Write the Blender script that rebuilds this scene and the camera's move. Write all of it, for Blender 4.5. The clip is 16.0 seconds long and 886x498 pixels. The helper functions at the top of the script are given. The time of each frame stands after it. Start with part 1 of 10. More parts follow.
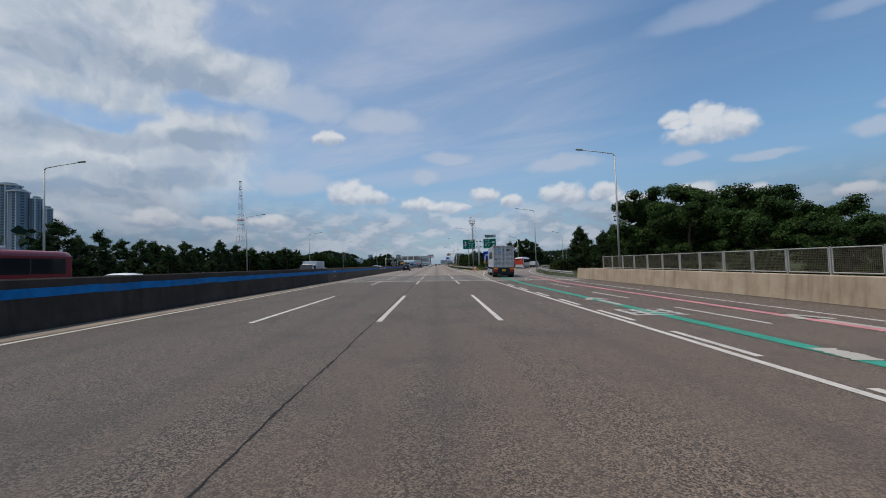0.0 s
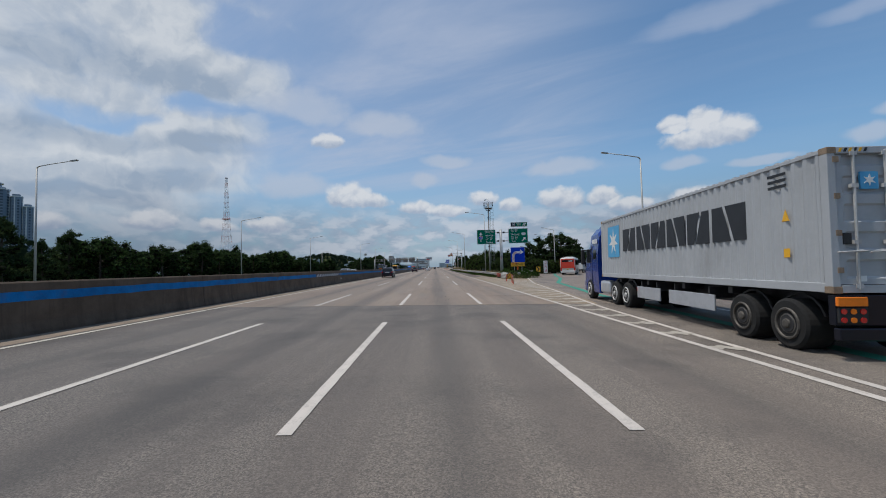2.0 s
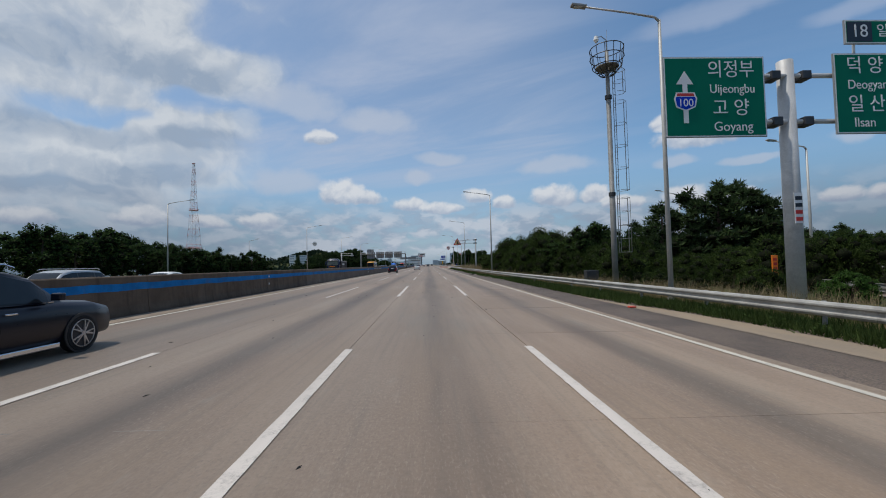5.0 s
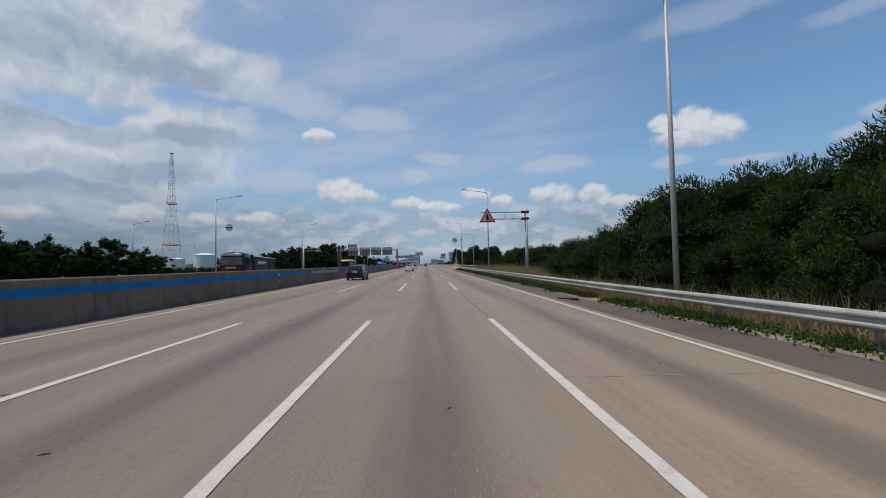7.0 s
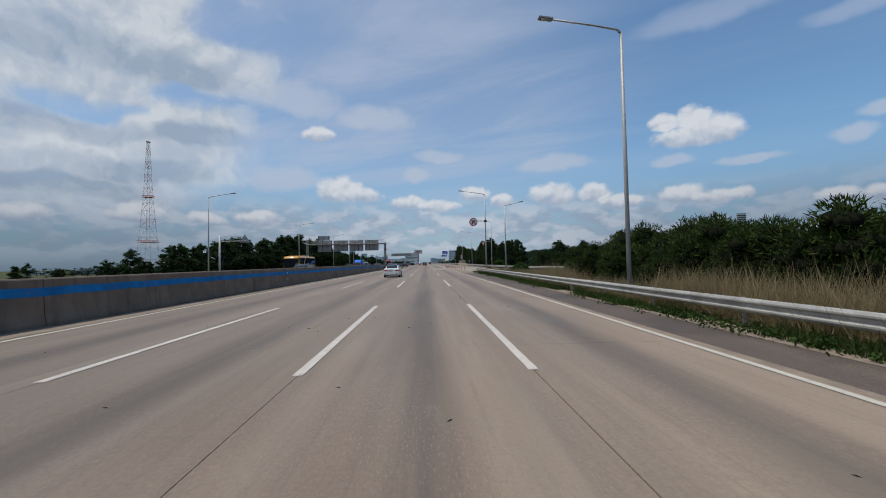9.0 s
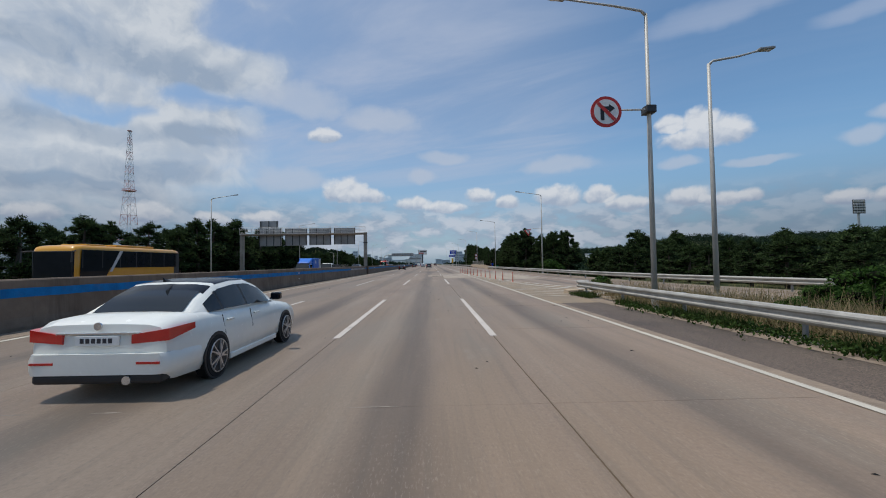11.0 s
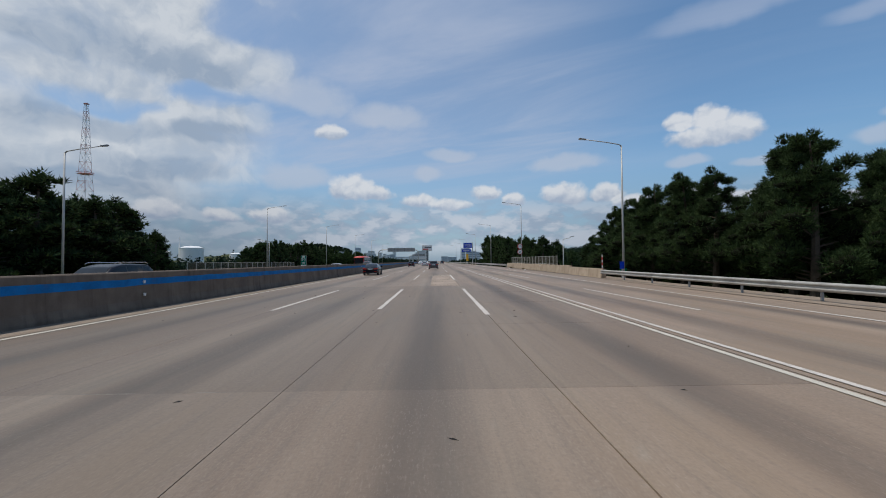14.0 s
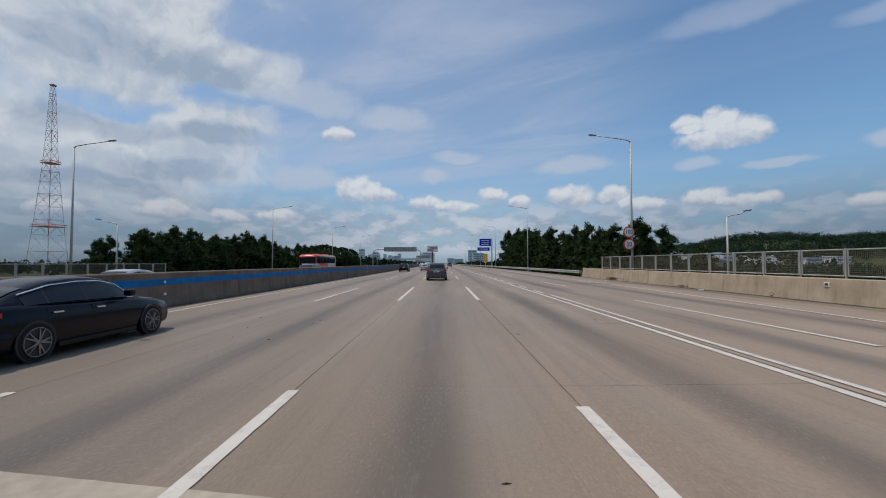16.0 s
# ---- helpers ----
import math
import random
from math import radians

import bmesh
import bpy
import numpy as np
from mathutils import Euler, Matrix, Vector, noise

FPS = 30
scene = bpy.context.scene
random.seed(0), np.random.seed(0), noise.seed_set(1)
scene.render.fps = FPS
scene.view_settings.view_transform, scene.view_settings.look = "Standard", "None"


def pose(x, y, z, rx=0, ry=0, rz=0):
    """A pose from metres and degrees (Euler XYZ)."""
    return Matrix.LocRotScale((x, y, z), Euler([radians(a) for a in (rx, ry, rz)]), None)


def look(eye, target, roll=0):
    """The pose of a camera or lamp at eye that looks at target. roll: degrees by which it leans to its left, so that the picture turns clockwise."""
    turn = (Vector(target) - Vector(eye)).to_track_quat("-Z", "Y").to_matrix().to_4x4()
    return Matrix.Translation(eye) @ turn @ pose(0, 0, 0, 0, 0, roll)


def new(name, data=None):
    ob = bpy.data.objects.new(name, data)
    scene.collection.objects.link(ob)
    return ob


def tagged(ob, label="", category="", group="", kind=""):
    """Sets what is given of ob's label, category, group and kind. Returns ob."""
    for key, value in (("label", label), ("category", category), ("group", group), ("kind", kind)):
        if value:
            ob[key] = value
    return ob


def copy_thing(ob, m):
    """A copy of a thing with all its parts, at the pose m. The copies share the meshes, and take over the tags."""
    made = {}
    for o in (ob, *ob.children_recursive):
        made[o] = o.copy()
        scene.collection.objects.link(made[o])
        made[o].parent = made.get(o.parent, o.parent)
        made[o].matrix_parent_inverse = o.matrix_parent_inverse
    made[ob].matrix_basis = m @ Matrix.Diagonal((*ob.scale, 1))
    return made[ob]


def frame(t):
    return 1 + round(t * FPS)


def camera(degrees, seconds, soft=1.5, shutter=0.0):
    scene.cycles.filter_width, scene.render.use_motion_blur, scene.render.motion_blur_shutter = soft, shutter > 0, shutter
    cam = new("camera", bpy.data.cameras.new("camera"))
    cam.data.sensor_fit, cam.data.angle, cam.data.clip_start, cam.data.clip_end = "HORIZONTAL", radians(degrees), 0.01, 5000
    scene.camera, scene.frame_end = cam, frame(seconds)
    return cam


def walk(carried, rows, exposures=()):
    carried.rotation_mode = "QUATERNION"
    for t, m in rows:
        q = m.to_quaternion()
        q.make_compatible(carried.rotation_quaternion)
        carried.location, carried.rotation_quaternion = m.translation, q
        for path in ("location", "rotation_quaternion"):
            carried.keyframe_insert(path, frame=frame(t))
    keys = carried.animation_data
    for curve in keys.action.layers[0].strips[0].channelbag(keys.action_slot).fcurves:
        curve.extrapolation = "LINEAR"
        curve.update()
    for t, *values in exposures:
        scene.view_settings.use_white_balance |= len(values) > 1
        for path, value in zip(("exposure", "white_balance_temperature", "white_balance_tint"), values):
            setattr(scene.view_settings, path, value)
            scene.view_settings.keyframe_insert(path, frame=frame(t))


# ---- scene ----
cam = camera(94.87, 16.0, soft=1.0, shutter=0.0)
PATH = [
    (0, -0.06, 6.13, 1.690, 92.08, 1.83, -0.94),
    (0.5, -0.21, 16.53, 1.694, 92.18, 1.53, -0.97),
    (1, -0.28, 26.92, 1.695, 92.14, 1.50, -0.97),
    (1.5, -0.29, 37.30, 1.695, 92.27, 1.28, -1.06),
    (2, -0.23, 47.60, 1.694, 92.50, 1.55, -1.14),
    (2.5, -0.18, 57.86, 1.692, 92.22, 1.42, -1.32),
    (3, -0.14, 68.17, 1.692, 92.12, 1.38, -1.49),
    (3.5, -0.13, 78.64, 1.691, 92.22, 1.32, -1.55),
    (4, -0.16, 89.24, 1.692, 92.19, 1.35, -1.68),
    (4.5, -0.15, 99.94, 1.691, 92.21, 1.27, -1.97),
    (5, -0.18, 110.58, 1.692, 92.09, 1.41, -2.08),
    (7.5, -0.04, 163.27, 1.689, 91.91, 1.13, -2.48),
    (8, 0.01, 173.72, 1.689, 91.83, 1.03, -2.58),
    (10.5, 0.37, 225.15, 1.688, 91.80, 1.30, -1.94),
    (11, 0.38, 235.81, 1.688, 91.99, 0.85, -1.71),
    (11.5, 0.35, 246.53, 1.688, 91.78, 0.97, -1.62),
    (12, 0.30, 257.36, 1.689, 91.79, 0.84, -1.47),
    (12.5, 0.27, 268.29, 1.689, 91.89, 0.83, -1.24),
    (13, 0.27, 279.21, 1.689, 92.00, 0.58, -1.25),
    (13.5, 0.23, 290.07, 1.689, 91.78, 0.62, -1.11),
    (14, 0.22, 300.91, 1.689, 91.64, 0.44, -0.94),
    (14.5, 0.24, 311.76, 1.690, 91.67, 0.40, -0.56),
    (15, 0.31, 322.64, 1.690, 91.79, 0.33, -0.44),
    (15.5, 0.27, 333.54, 1.690, 91.87, 0.17, -0.18),
    (16, 0.18, 344.42, 1.690, 91.93, 0.08, -0.10),
]
walk(cam, [(r[0], pose(*r[1:])) for r in PATH], exposures=[(0, -0.1)])


# ---- node helpers ----
class Graph:
    """Short hand for building a node tree."""

    def __init__(self, tree):
        self.tree = tree
        tree.nodes.clear()

    def put(self, socket, value):
        if isinstance(value, bpy.types.NodeSocket):
            self.tree.links.new(value, socket)
        elif value is not None:
            socket.default_value = value

    def node(self, kind, values=None, **props):
        n = self.tree.nodes.new(kind)
        for k, v in props.items():
            setattr(n, k, v)
        for k, v in (values or {}).items():
            self.put(n.inputs[k], v)
        return n

    def math(self, op, a, b=None, c=None, clamp=False):
        n = self.node("ShaderNodeMath", operation=op, use_clamp=clamp)
        for i, v in enumerate((a, b, c)):
            if v is not None:
                self.put(n.inputs[i], v)
        return n.outputs[0]

    def ramp(self, x, lo, hi, out0=0.0, out1=1.0):
        n = self.node("ShaderNodeMapRange", interpolation_type="SMOOTHSTEP")
        for k, v in zip(("Value", "From Min", "From Max", "To Min", "To Max"), (x, lo, hi, out0, out1)):
            self.put(n.inputs[k], v)
        return n.outputs["Result"]

    def mix(self, f, a, b):
        n = self.node("ShaderNodeMix", data_type="RGBA")
        self.put(n.inputs[0], f)
        self.put(n.inputs[6], a)
        self.put(n.inputs[7], b)
        return n.outputs[2]

    def noise(self, vec, scale, detail=4.0, rough=0.55, dist=0.0):
        n = self.node("ShaderNodeTexNoise", {"Scale": scale, "Detail": detail, "Roughness": rough, "Distortion": dist})
        if vec is not None:
            self.put(n.inputs["Vector"], vec)
        return n.outputs["Fac"]

    def scaled(self, vec, s):
        n = self.node("ShaderNodeVectorMath", operation="MULTIPLY")
        self.put(n.inputs[0], vec)
        n.inputs[1].default_value = s
        return n.outputs[0]


# ---- world: blue summer sky with broken cumulus ----
SUN_EL, SUN_AZ = radians(72), radians(-98)      # azimuth from +y towards +x


def build_world():
    world = bpy.data.worlds.new("summer_sky")
    scene.world = world
    world.use_nodes = True
    g = Graph(world.node_tree)
    sky = g.node("ShaderNodeTexSky", sky_type="NISHITA", sun_disc=False, sun_elevation=SUN_EL,
                 sun_rotation=SUN_AZ, air_density=1.0, dust_density=1.0, ozone_density=1.4)
    d = g.node("ShaderNodeTexCoord").outputs["Generated"]
    s = g.node("ShaderNodeSeparateXYZ", {"Vector": d})
    x, y, z = s.outputs
    az = g.math("ARCTAN2", x, y)
    el = g.math("ARCSINE", z)
    plane = g.node("ShaderNodeCombineXYZ", {"X": az, "Y": el, "Z": 0.0}).outputs[0]

    def vec(op, a, b, c=None):
        n = g.node("ShaderNodeVectorMath", operation=op)
        for i, v in enumerate((a, b, c)):
            if v is not None:
                g.put(n.inputs[i], v)
        return n

    def drift(src, scale, amount, detail=3.0):
        """The direction, shifted by turbulent air."""
        n = g.node("ShaderNodeTexNoise", {"Vector": src, "Scale": scale, "Detail": detail, "Roughness": 0.55}).outputs["Color"]
        n = vec("SUBTRACT", n, (0.5, 0.5, 0.5)).outputs[0]
        return vec("MULTIPLY_ADD", n, (amount, amount * 0.7, 0.0), src).outputs[0]

    def nearest(src, puffs, base=1.0, tall=False):
        """Least squared distance to a set of flat based puffs, and the height inside them."""
        best, high = None, None
        for a0, e0, ra, re in puffs:
            q = vec("MULTIPLY_ADD", src, (1 / ra, 1 / re, 0.0), (-a0 / ra, -e0 / re, 0.0)).outputs[0]
            f = vec("MAXIMUM", q, vec("MULTIPLY", q, (-1.0, -base, 0.0)).outputs[0]).outputs[0]
            r2 = vec("DOT_PRODUCT", f, f).outputs["Value"]
            best = r2 if best is None else g.math("MINIMUM", best, r2)
            if tall:
                up = g.node("ShaderNodeSeparateXYZ", {"Vector": q}).outputs[1]
                up = g.math("SUBTRACT", up, g.math("MULTIPLY", g.math("MAXIMUM", g.math("SUBTRACT", r2, 1.2), 0.0), 1.5))
                high = up if high is None else g.math("MAXIMUM", high, up)
        return (g.math("SUBTRACT", 1.0, best), high) if tall else g.math("SUBTRACT", 1.0, best)

    # heaped cumulus: azimuth, elevation, half width, half height
    heaps = [(0.548, 0.279, 0.032, 0.023), (0.601, 0.276, 0.038, 0.032), (0.649, 0.250, 0.042, 0.035), (0.600, 0.247, 0.075, 0.030), (-0.203, 0.170, 0.052, 0.036), (-0.157, 0.161, 0.056, 0.021),
             (-0.252, 0.296, 0.038, 0.022), (0.122, 0.162, 0.035, 0.022), (0.189, 0.143, 0.027, 0.020), (0.310, 0.150, 0.055, 0.031), (0.401, 0.149, 0.039, 0.026), (0.460, 0.125, 0.042, 0.021),
             (-0.602, 0.103, 0.046, 0.026), (-0.763, 0.097, 0.040, 0.020), (-0.485, 0.098, 0.038, 0.017), (-0.383, 0.103, 0.050, 0.022), (-0.039, 0.143, 0.046, 0.018), (0.578, 0.130, 0.050, 0.023),
             (0.641, 0.120, 0.042, 0.018), (0.682, 0.124, 0.024, 0.016), (0.820, 0.104, 0.032, 0.016), (0.872, 0.099, 0.026, 0.019), (0.035, 0.134, 0.048, 0.017)]
    faint = [(-0.323, 0.195, 0.075, 0.030), (0.314, 0.222, 0.078, 0.018), (0.565, 0.207, 0.038, 0.013), (0.839, 0.206, 0.030, 0.013), (-0.020, 0.209, 0.033, 0.015),
             (0.033, 0.253, 0.056, 0.015), (0.693, 0.189, 0.045, 0.009), (0.880, 0.236, 0.030, 0.013), (-0.304, 0.367, 0.092, 0.035), (-0.121, 0.341, 0.082, 0.027)]
    mass = [(-0.711, 0.426, 0.283, 0.080), (-0.702, 0.334, 0.155, 0.048), (-0.518, 0.407, 0.150, 0.066), (-0.745, 0.201, 0.224, 0.090), (-0.603, 0.245, 0.160, 0.064), (-0.495, 0.300, 0.095, 0.042),
            (-0.775, 0.500, 0.320, 0.090), (-0.594, 0.192, 0.136, 0.028), (-1.250, 0.350, 0.420, 0.260), (-1.900, 0.550, 0.500, 0.300)]
    grey = [(-0.647, 0.407, 0.130, 0.034), (-0.518, 0.389, 0.095, 0.028), (-0.471, 0.266, 0.095, 0.019), (-0.580, 0.194, 0.085, 0.020), (-0.702, 0.262, 0.125, 0.021), (-0.761, 0.386, 0.065, 0.022), (-0.716, 0.157, 0.118, 0.022)]
    open_sky = [(-0.675, 0.302, 0.092, 0.017), (-0.503, 0.341, 0.072, 0.022), (-0.430, 0.500, 0.080, 0.036)]
    cirrus = [(0.648, 0.468, 0.155, 0.026), (0.850, 0.402, 0.070, 0.016)]

    loose = drift(plane, 9.0, 0.055)
    curled = drift(drift(plane, 13.0, 0.024), 38.0, 0.012)
    lumps = g.noise(curled, 34.0, 5.0, 0.52)
    lumps_up = g.noise(vec("ADD", curled, (-0.006, 0.012, 0.0)).outputs[0], 34.0, 4.0, 0.52)
    body, high = nearest(curled, heaps, 1.55, True)
    heap_mask = g.ramp(g.math("ADD", body, g.math("MULTIPLY", g.math("SUBTRACT", lumps, 0.5), 1.6)), -0.40, 0.55)
    heap_lit = g.math("ADD", g.ramp(high, -0.55, 0.55), g.math("MULTIPLY", g.math("SUBTRACT", lumps, lumps_up), 1.6), clamp=True)
    col_heap = g.mix(heap_lit, (0.39, 0.465, 0.59, 1), (0.70, 0.73, 0.775, 1))
    wisps = g.noise(loose, 22.0, 6.0, 0.6)
    faint_mask = g.math("MULTIPLY", g.ramp(g.math("ADD", nearest(loose, faint, 1.2), g.math("MULTIPLY", g.math("SUBTRACT", wisps, 0.5), 1.6)), -0.9, 0.7), 0.62)
    # rows of small flat cumulus towards the horizon
    low_v = g.node("ShaderNodeCombineXYZ", {"X": az, "Y": g.math("MULTIPLY", el, 2.0), "Z": 3.0}).outputs[0]
    low = g.noise(drift(low_v, 22.0, 0.04), 14.0, 5.0, 0.5)
    low_top = g.noise(vec("ADD", drift(low_v, 22.0, 0.04), (0.0, 0.055, 0.0)).outputs[0], 14.0, 4.0, 0.5)
    band = g.math("MULTIPLY", g.ramp(el, 0.0, 0.045), g.ramp(el, 0.175, 0.095))
    side = g.ramp(g.math("ABSOLUTE", g.math("SUBTRACT", az, 0.05)), 0.22, 0.80)
    low_mask = g.math("MULTIPLY", g.ramp(low, 0.30, 0.56), g.math("MULTIPLY", band, g.math("SUBTRACT", 0.88, g.math("MULTIPLY", side, 0.36))))
    col_low = g.mix(g.ramp(g.math("SUBTRACT", low, low_top), -0.10, 0.14), (0.335, 0.415, 0.535, 1), (0.55, 0.60, 0.685, 1))
    # broad soft cloud deck to the west, with grey undersides and gaps
    deck_v = drift(drift(plane, 5.0, 0.12), 16.0, 0.045)
    soft = g.noise(deck_v, 7.5, 7.0, 0.56)
    soft_up = g.noise(vec("ADD", deck_v, (-0.012, 0.022, 0.0)).outputs[0], 7.5, 6.0, 0.56)
    deck = g.math("MINIMUM", nearest(deck_v, mass), 0.6)
    gap = g.ramp(g.math("ADD", nearest(deck_v, open_sky), g.math("MULTIPLY", g.math("SUBTRACT", soft, 0.5), -3.0)), -1.3, 1.0)
    deck = g.math("SUBTRACT", g.math("ADD", deck, g.math("MULTIPLY", g.math("SUBTRACT", soft, 0.5), 2.6)), g.math("MULTIPLY", gap, 1.1))
    mass_mask = g.math("MULTIPLY", g.ramp(deck, -1.25, 0.75), 0.95)
    under = g.ramp(g.math("ADD", nearest(deck_v, grey), g.math("MULTIPLY", g.math("SUBTRACT", soft, 0.5), 1.5)), -0.9, 0.9)
    roll = g.ramp(g.math("SUBTRACT", soft, soft_up), -0.11, 0.11)
    lit = g.math("SUBTRACT", g.math("ADD", 0.42, g.math("MULTIPLY", roll, 0.50)), g.math("MULTIPLY", under, 0.62), clamp=True)
    lit = g.math("ADD", lit, g.math("MULTIPLY", g.ramp(soft, 0.50, 0.72), 0.25), clamp=True)
    col_mass = g.mix(lit, (0.325, 0.405, 0.52, 1), (0.62, 0.665, 0.72, 1))
    # thin high veil and streaks
    zz = g.math("MAXIMUM", g.math("ADD", z, 0.10), 0.05)
    flat = g.node("ShaderNodeCombineXYZ", {"X": g.math("DIVIDE", x, zz), "Y": g.math("DIVIDE", y, zz), "Z": 0.0}).outputs[0]
    turn = g.node("ShaderNodeVectorRotate", {"Vector": flat, "Angle": 0.5}, rotation_type="Z_AXIS").outputs[0]
    veil = g.noise(g.scaled(turn, (0.45, 1.5, 1.0)), 1.0, 7.0, 0.60, 0.5)
    sheet_ = g.math("MULTIPLY", g.ramp(az, 0.60, 0.12), g.ramp(el, 0.10, 0.28))
    veil_mask = g.math("ADD", g.math("MULTIPLY", sheet_, 0.26), g.math("MULTIPLY", g.ramp(veil, 0.40, 0.70), g.math("ADD", 0.10, g.math("MULTIPLY", sheet_, 0.42))))
    streak = g.ramp(g.math("ADD", nearest(loose, cirrus), g.math("MULTIPLY", g.math("SUBTRACT", veil, 0.5), 2.4)), -0.6, 1.0)
    veil_mask = g.math("ADD", g.math("MULTIPLY", veil_mask, g.ramp(el, 0.05, 0.20)), g.math("MULTIPLY", streak, 0.42), clamp=True)
    # clear air: the sky model, with thin summer haze low down
    col = g.node("ShaderNodeVectorMath", {0: sky.outputs[0]}, operation="MULTIPLY")
    col.inputs[1].default_value = (0.099, 0.126, 0.137)
    base = g.mix(g.math("MULTIPLY", g.ramp(el, 0.30, 0.0), 0.66), col.outputs[0], g.mix(side, (0.295, 0.40, 0.555, 1), (0.205, 0.30, 0.445, 1)))
    c1 = g.mix(veil_mask, base, (0.47, 0.535, 0.675, 1))
    c1 = g.mix(mass_mask, c1, col_mass)
    c1 = g.mix(faint_mask, c1, (0.50, 0.56, 0.67, 1))
    c2 = g.mix(low_mask, c1, col_low)
    c3 = g.mix(g.math("MULTIPLY", heap_mask, 0.94), c2, col_heap)
    # thicker, duller air low down towards both sides
    dull = g.math("MULTIPLY", g.ramp(g.math("ABSOLUTE", g.math("SUBTRACT", az, 0.05)), -0.10, 0.80), g.ramp(el, 0.22, 0.04))
    c3 = g.mix(dull, c3, g.node("ShaderNodeVectorMath", {0: c3, 1: (0.60, 0.62, 0.66)}, operation="MULTIPLY").outputs[0])
    bg = g.node("ShaderNodeBackground", {"Color": c3, "Strength": 1.0})
    out = g.node("ShaderNodeOutputWorld")
    g.tree.links.new(bg.outputs[0], out.inputs[0])


build_world()
sun = new("sun", bpy.data.lights.new("sun", "SUN"))
sun.data.energy, sun.data.angle, sun.data.color = 3.1, radians(0.55), (1.0, 0.955, 0.89)
sun_dir = Vector((math.sin(SUN_AZ) * math.cos(SUN_EL), math.cos(SUN_AZ) * math.cos(SUN_EL), math.sin(SUN_EL)))
sun.matrix_world = look(sun_dir * 100, (0, 0, 0))


# ---- materials ----
def material(name, build):
    m = bpy.data.materials.new(name)
    m.use_nodes = True
    g = Graph(m.node_tree)
    out = g.node("ShaderNodeOutputMaterial")
    g.tree.links.new(build(g), out.inputs[0])
    return m


def plain(name, col, rough=0.5, metal=0.0, spread=0.12, scale=3.0, bump=0.0, bump_scale=60.0, dirt=0.0, coat=0.0, random_by=0.0, spec=0.5):
    """Paint, metal, plastic: a base colour with grain, blotches and a little dirt."""
    def build(g):
        pos = g.node("ShaderNodeTexCoord").outputs["Object"]
        n = g.noise(pos, scale, 5.0, 0.6)
        fine = g.noise(pos, scale * 14, 3.0, 0.6)
        v = g.math("ADD", g.math("MULTIPLY", n, 0.7), g.math("MULTIPLY", fine, 0.3))
        dark = tuple(c * (1 - spread) for c in col) + (1,)
        lite = tuple(min(1, c * (1 + spread)) for c in col) + (1,)
        c = g.mix(g.ramp(v, 0.3, 0.7), dark, lite)
        if dirt:
            c = g.mix(g.math("MULTIPLY", g.ramp(g.noise(pos, scale * 0.6, 7.0, 0.7), 0.5, 0.72), dirt), c, (0.10, 0.085, 0.07, 1))
        if random_by:
            r = g.node("ShaderNodeObjectInfo").outputs["Random"]
            c = g.mix(g.math("MULTIPLY", r, random_by), c, (0.0, 0.0, 0.0, 1))
        p = g.node("ShaderNodeBsdfPrincipled", {"Base Color": c, "Roughness": g.math("ADD", rough - 0.06, g.math("MULTIPLY", fine, 0.12)),
                                                "Metallic": metal, "Coat Weight": coat, "Coat Roughness": 0.05, "Specular IOR Level": spec})
        if bump:
            b = g.node("ShaderNodeBump", {"Strength": bump, "Distance": 0.02, "Height": g.noise(pos, bump_scale, 4.0, 0.65)})
            g.tree.links.new(b.outputs[0], p.inputs["Normal"])
        return p.outputs[0]
    return material(name, build)


def asphalt_build(g, k=1.0, cell=62.0, low=0.10, tint=(1.05, 1.0, 0.94)):
    pos = g.node("ShaderNodeNewGeometry").outputs["Position"]
    sx = g.node("ShaderNodeSeparateXYZ", {"Vector": pos}).outputs[0]
    grit = g.noise(pos, 48.0, 3.0, 0.75)
    vor = g.node("ShaderNodeTexVoronoi", {"Vector": pos, "Scale": cell}).outputs["Color"]
    vor = g.node("ShaderNodeSeparateColor", {"Color": vor}).outputs[0]
    long = g.noise(g.scaled(pos, (1.1, 0.06, 1)), 1.0, 5.0, 0.6)
    blot = g.noise(pos, 0.35, 6.0, 0.6)
    c = g.mix(g.ramp(vor, low, 1.0), (0.022 * k, 0.017 * k, 0.014 * k, 1), (0.275 * k, 0.208 * k, 0.155 * k, 1))
    c = g.mix(g.math("MULTIPLY", g.ramp(grit, 0.42, 0.60), 0.55), c, (0.058 * k, 0.046 * k, 0.037 * k, 1))
    c = g.mix(g.math("MULTIPLY", g.ramp(long, 0.40, 0.62), 0.55), c, (0.125 * k, 0.092 * k, 0.071 * k, 1))
    c = g.mix(g.math("MULTIPLY", g.ramp(blot, 0.48, 0.68), 0.45), c, (0.052 * k, 0.042 * k, 0.035 * k, 1))
    # oil darkened stripe along the middle of each lane
    lane = g.math("PINGPONG", g.math("SUBTRACT", sx, 1.8), 1.85)
    c = g.mix(g.math("MULTIPLY", g.ramp(lane, 1.35, 1.85), 0.3), c, (0.056 * k, 0.047 * k, 0.039 * k, 1))
    c = g.node("ShaderNodeVectorMath", {0: c, 1: tint}, operation="MULTIPLY").outputs[0]
    p = g.node("ShaderNodeBsdfPrincipled", {"Base Color": c, "Diffuse Roughness": 1.0, "Roughness": 0.72, "Specular IOR Level": 0.45})
    b = g.node("ShaderNodeBump", {"Strength": 0.55, "Distance": 0.012, "Height": vor})
    g.tree.links.new(b.outputs[0], p.inputs["Normal"])
    return p.outputs[0]


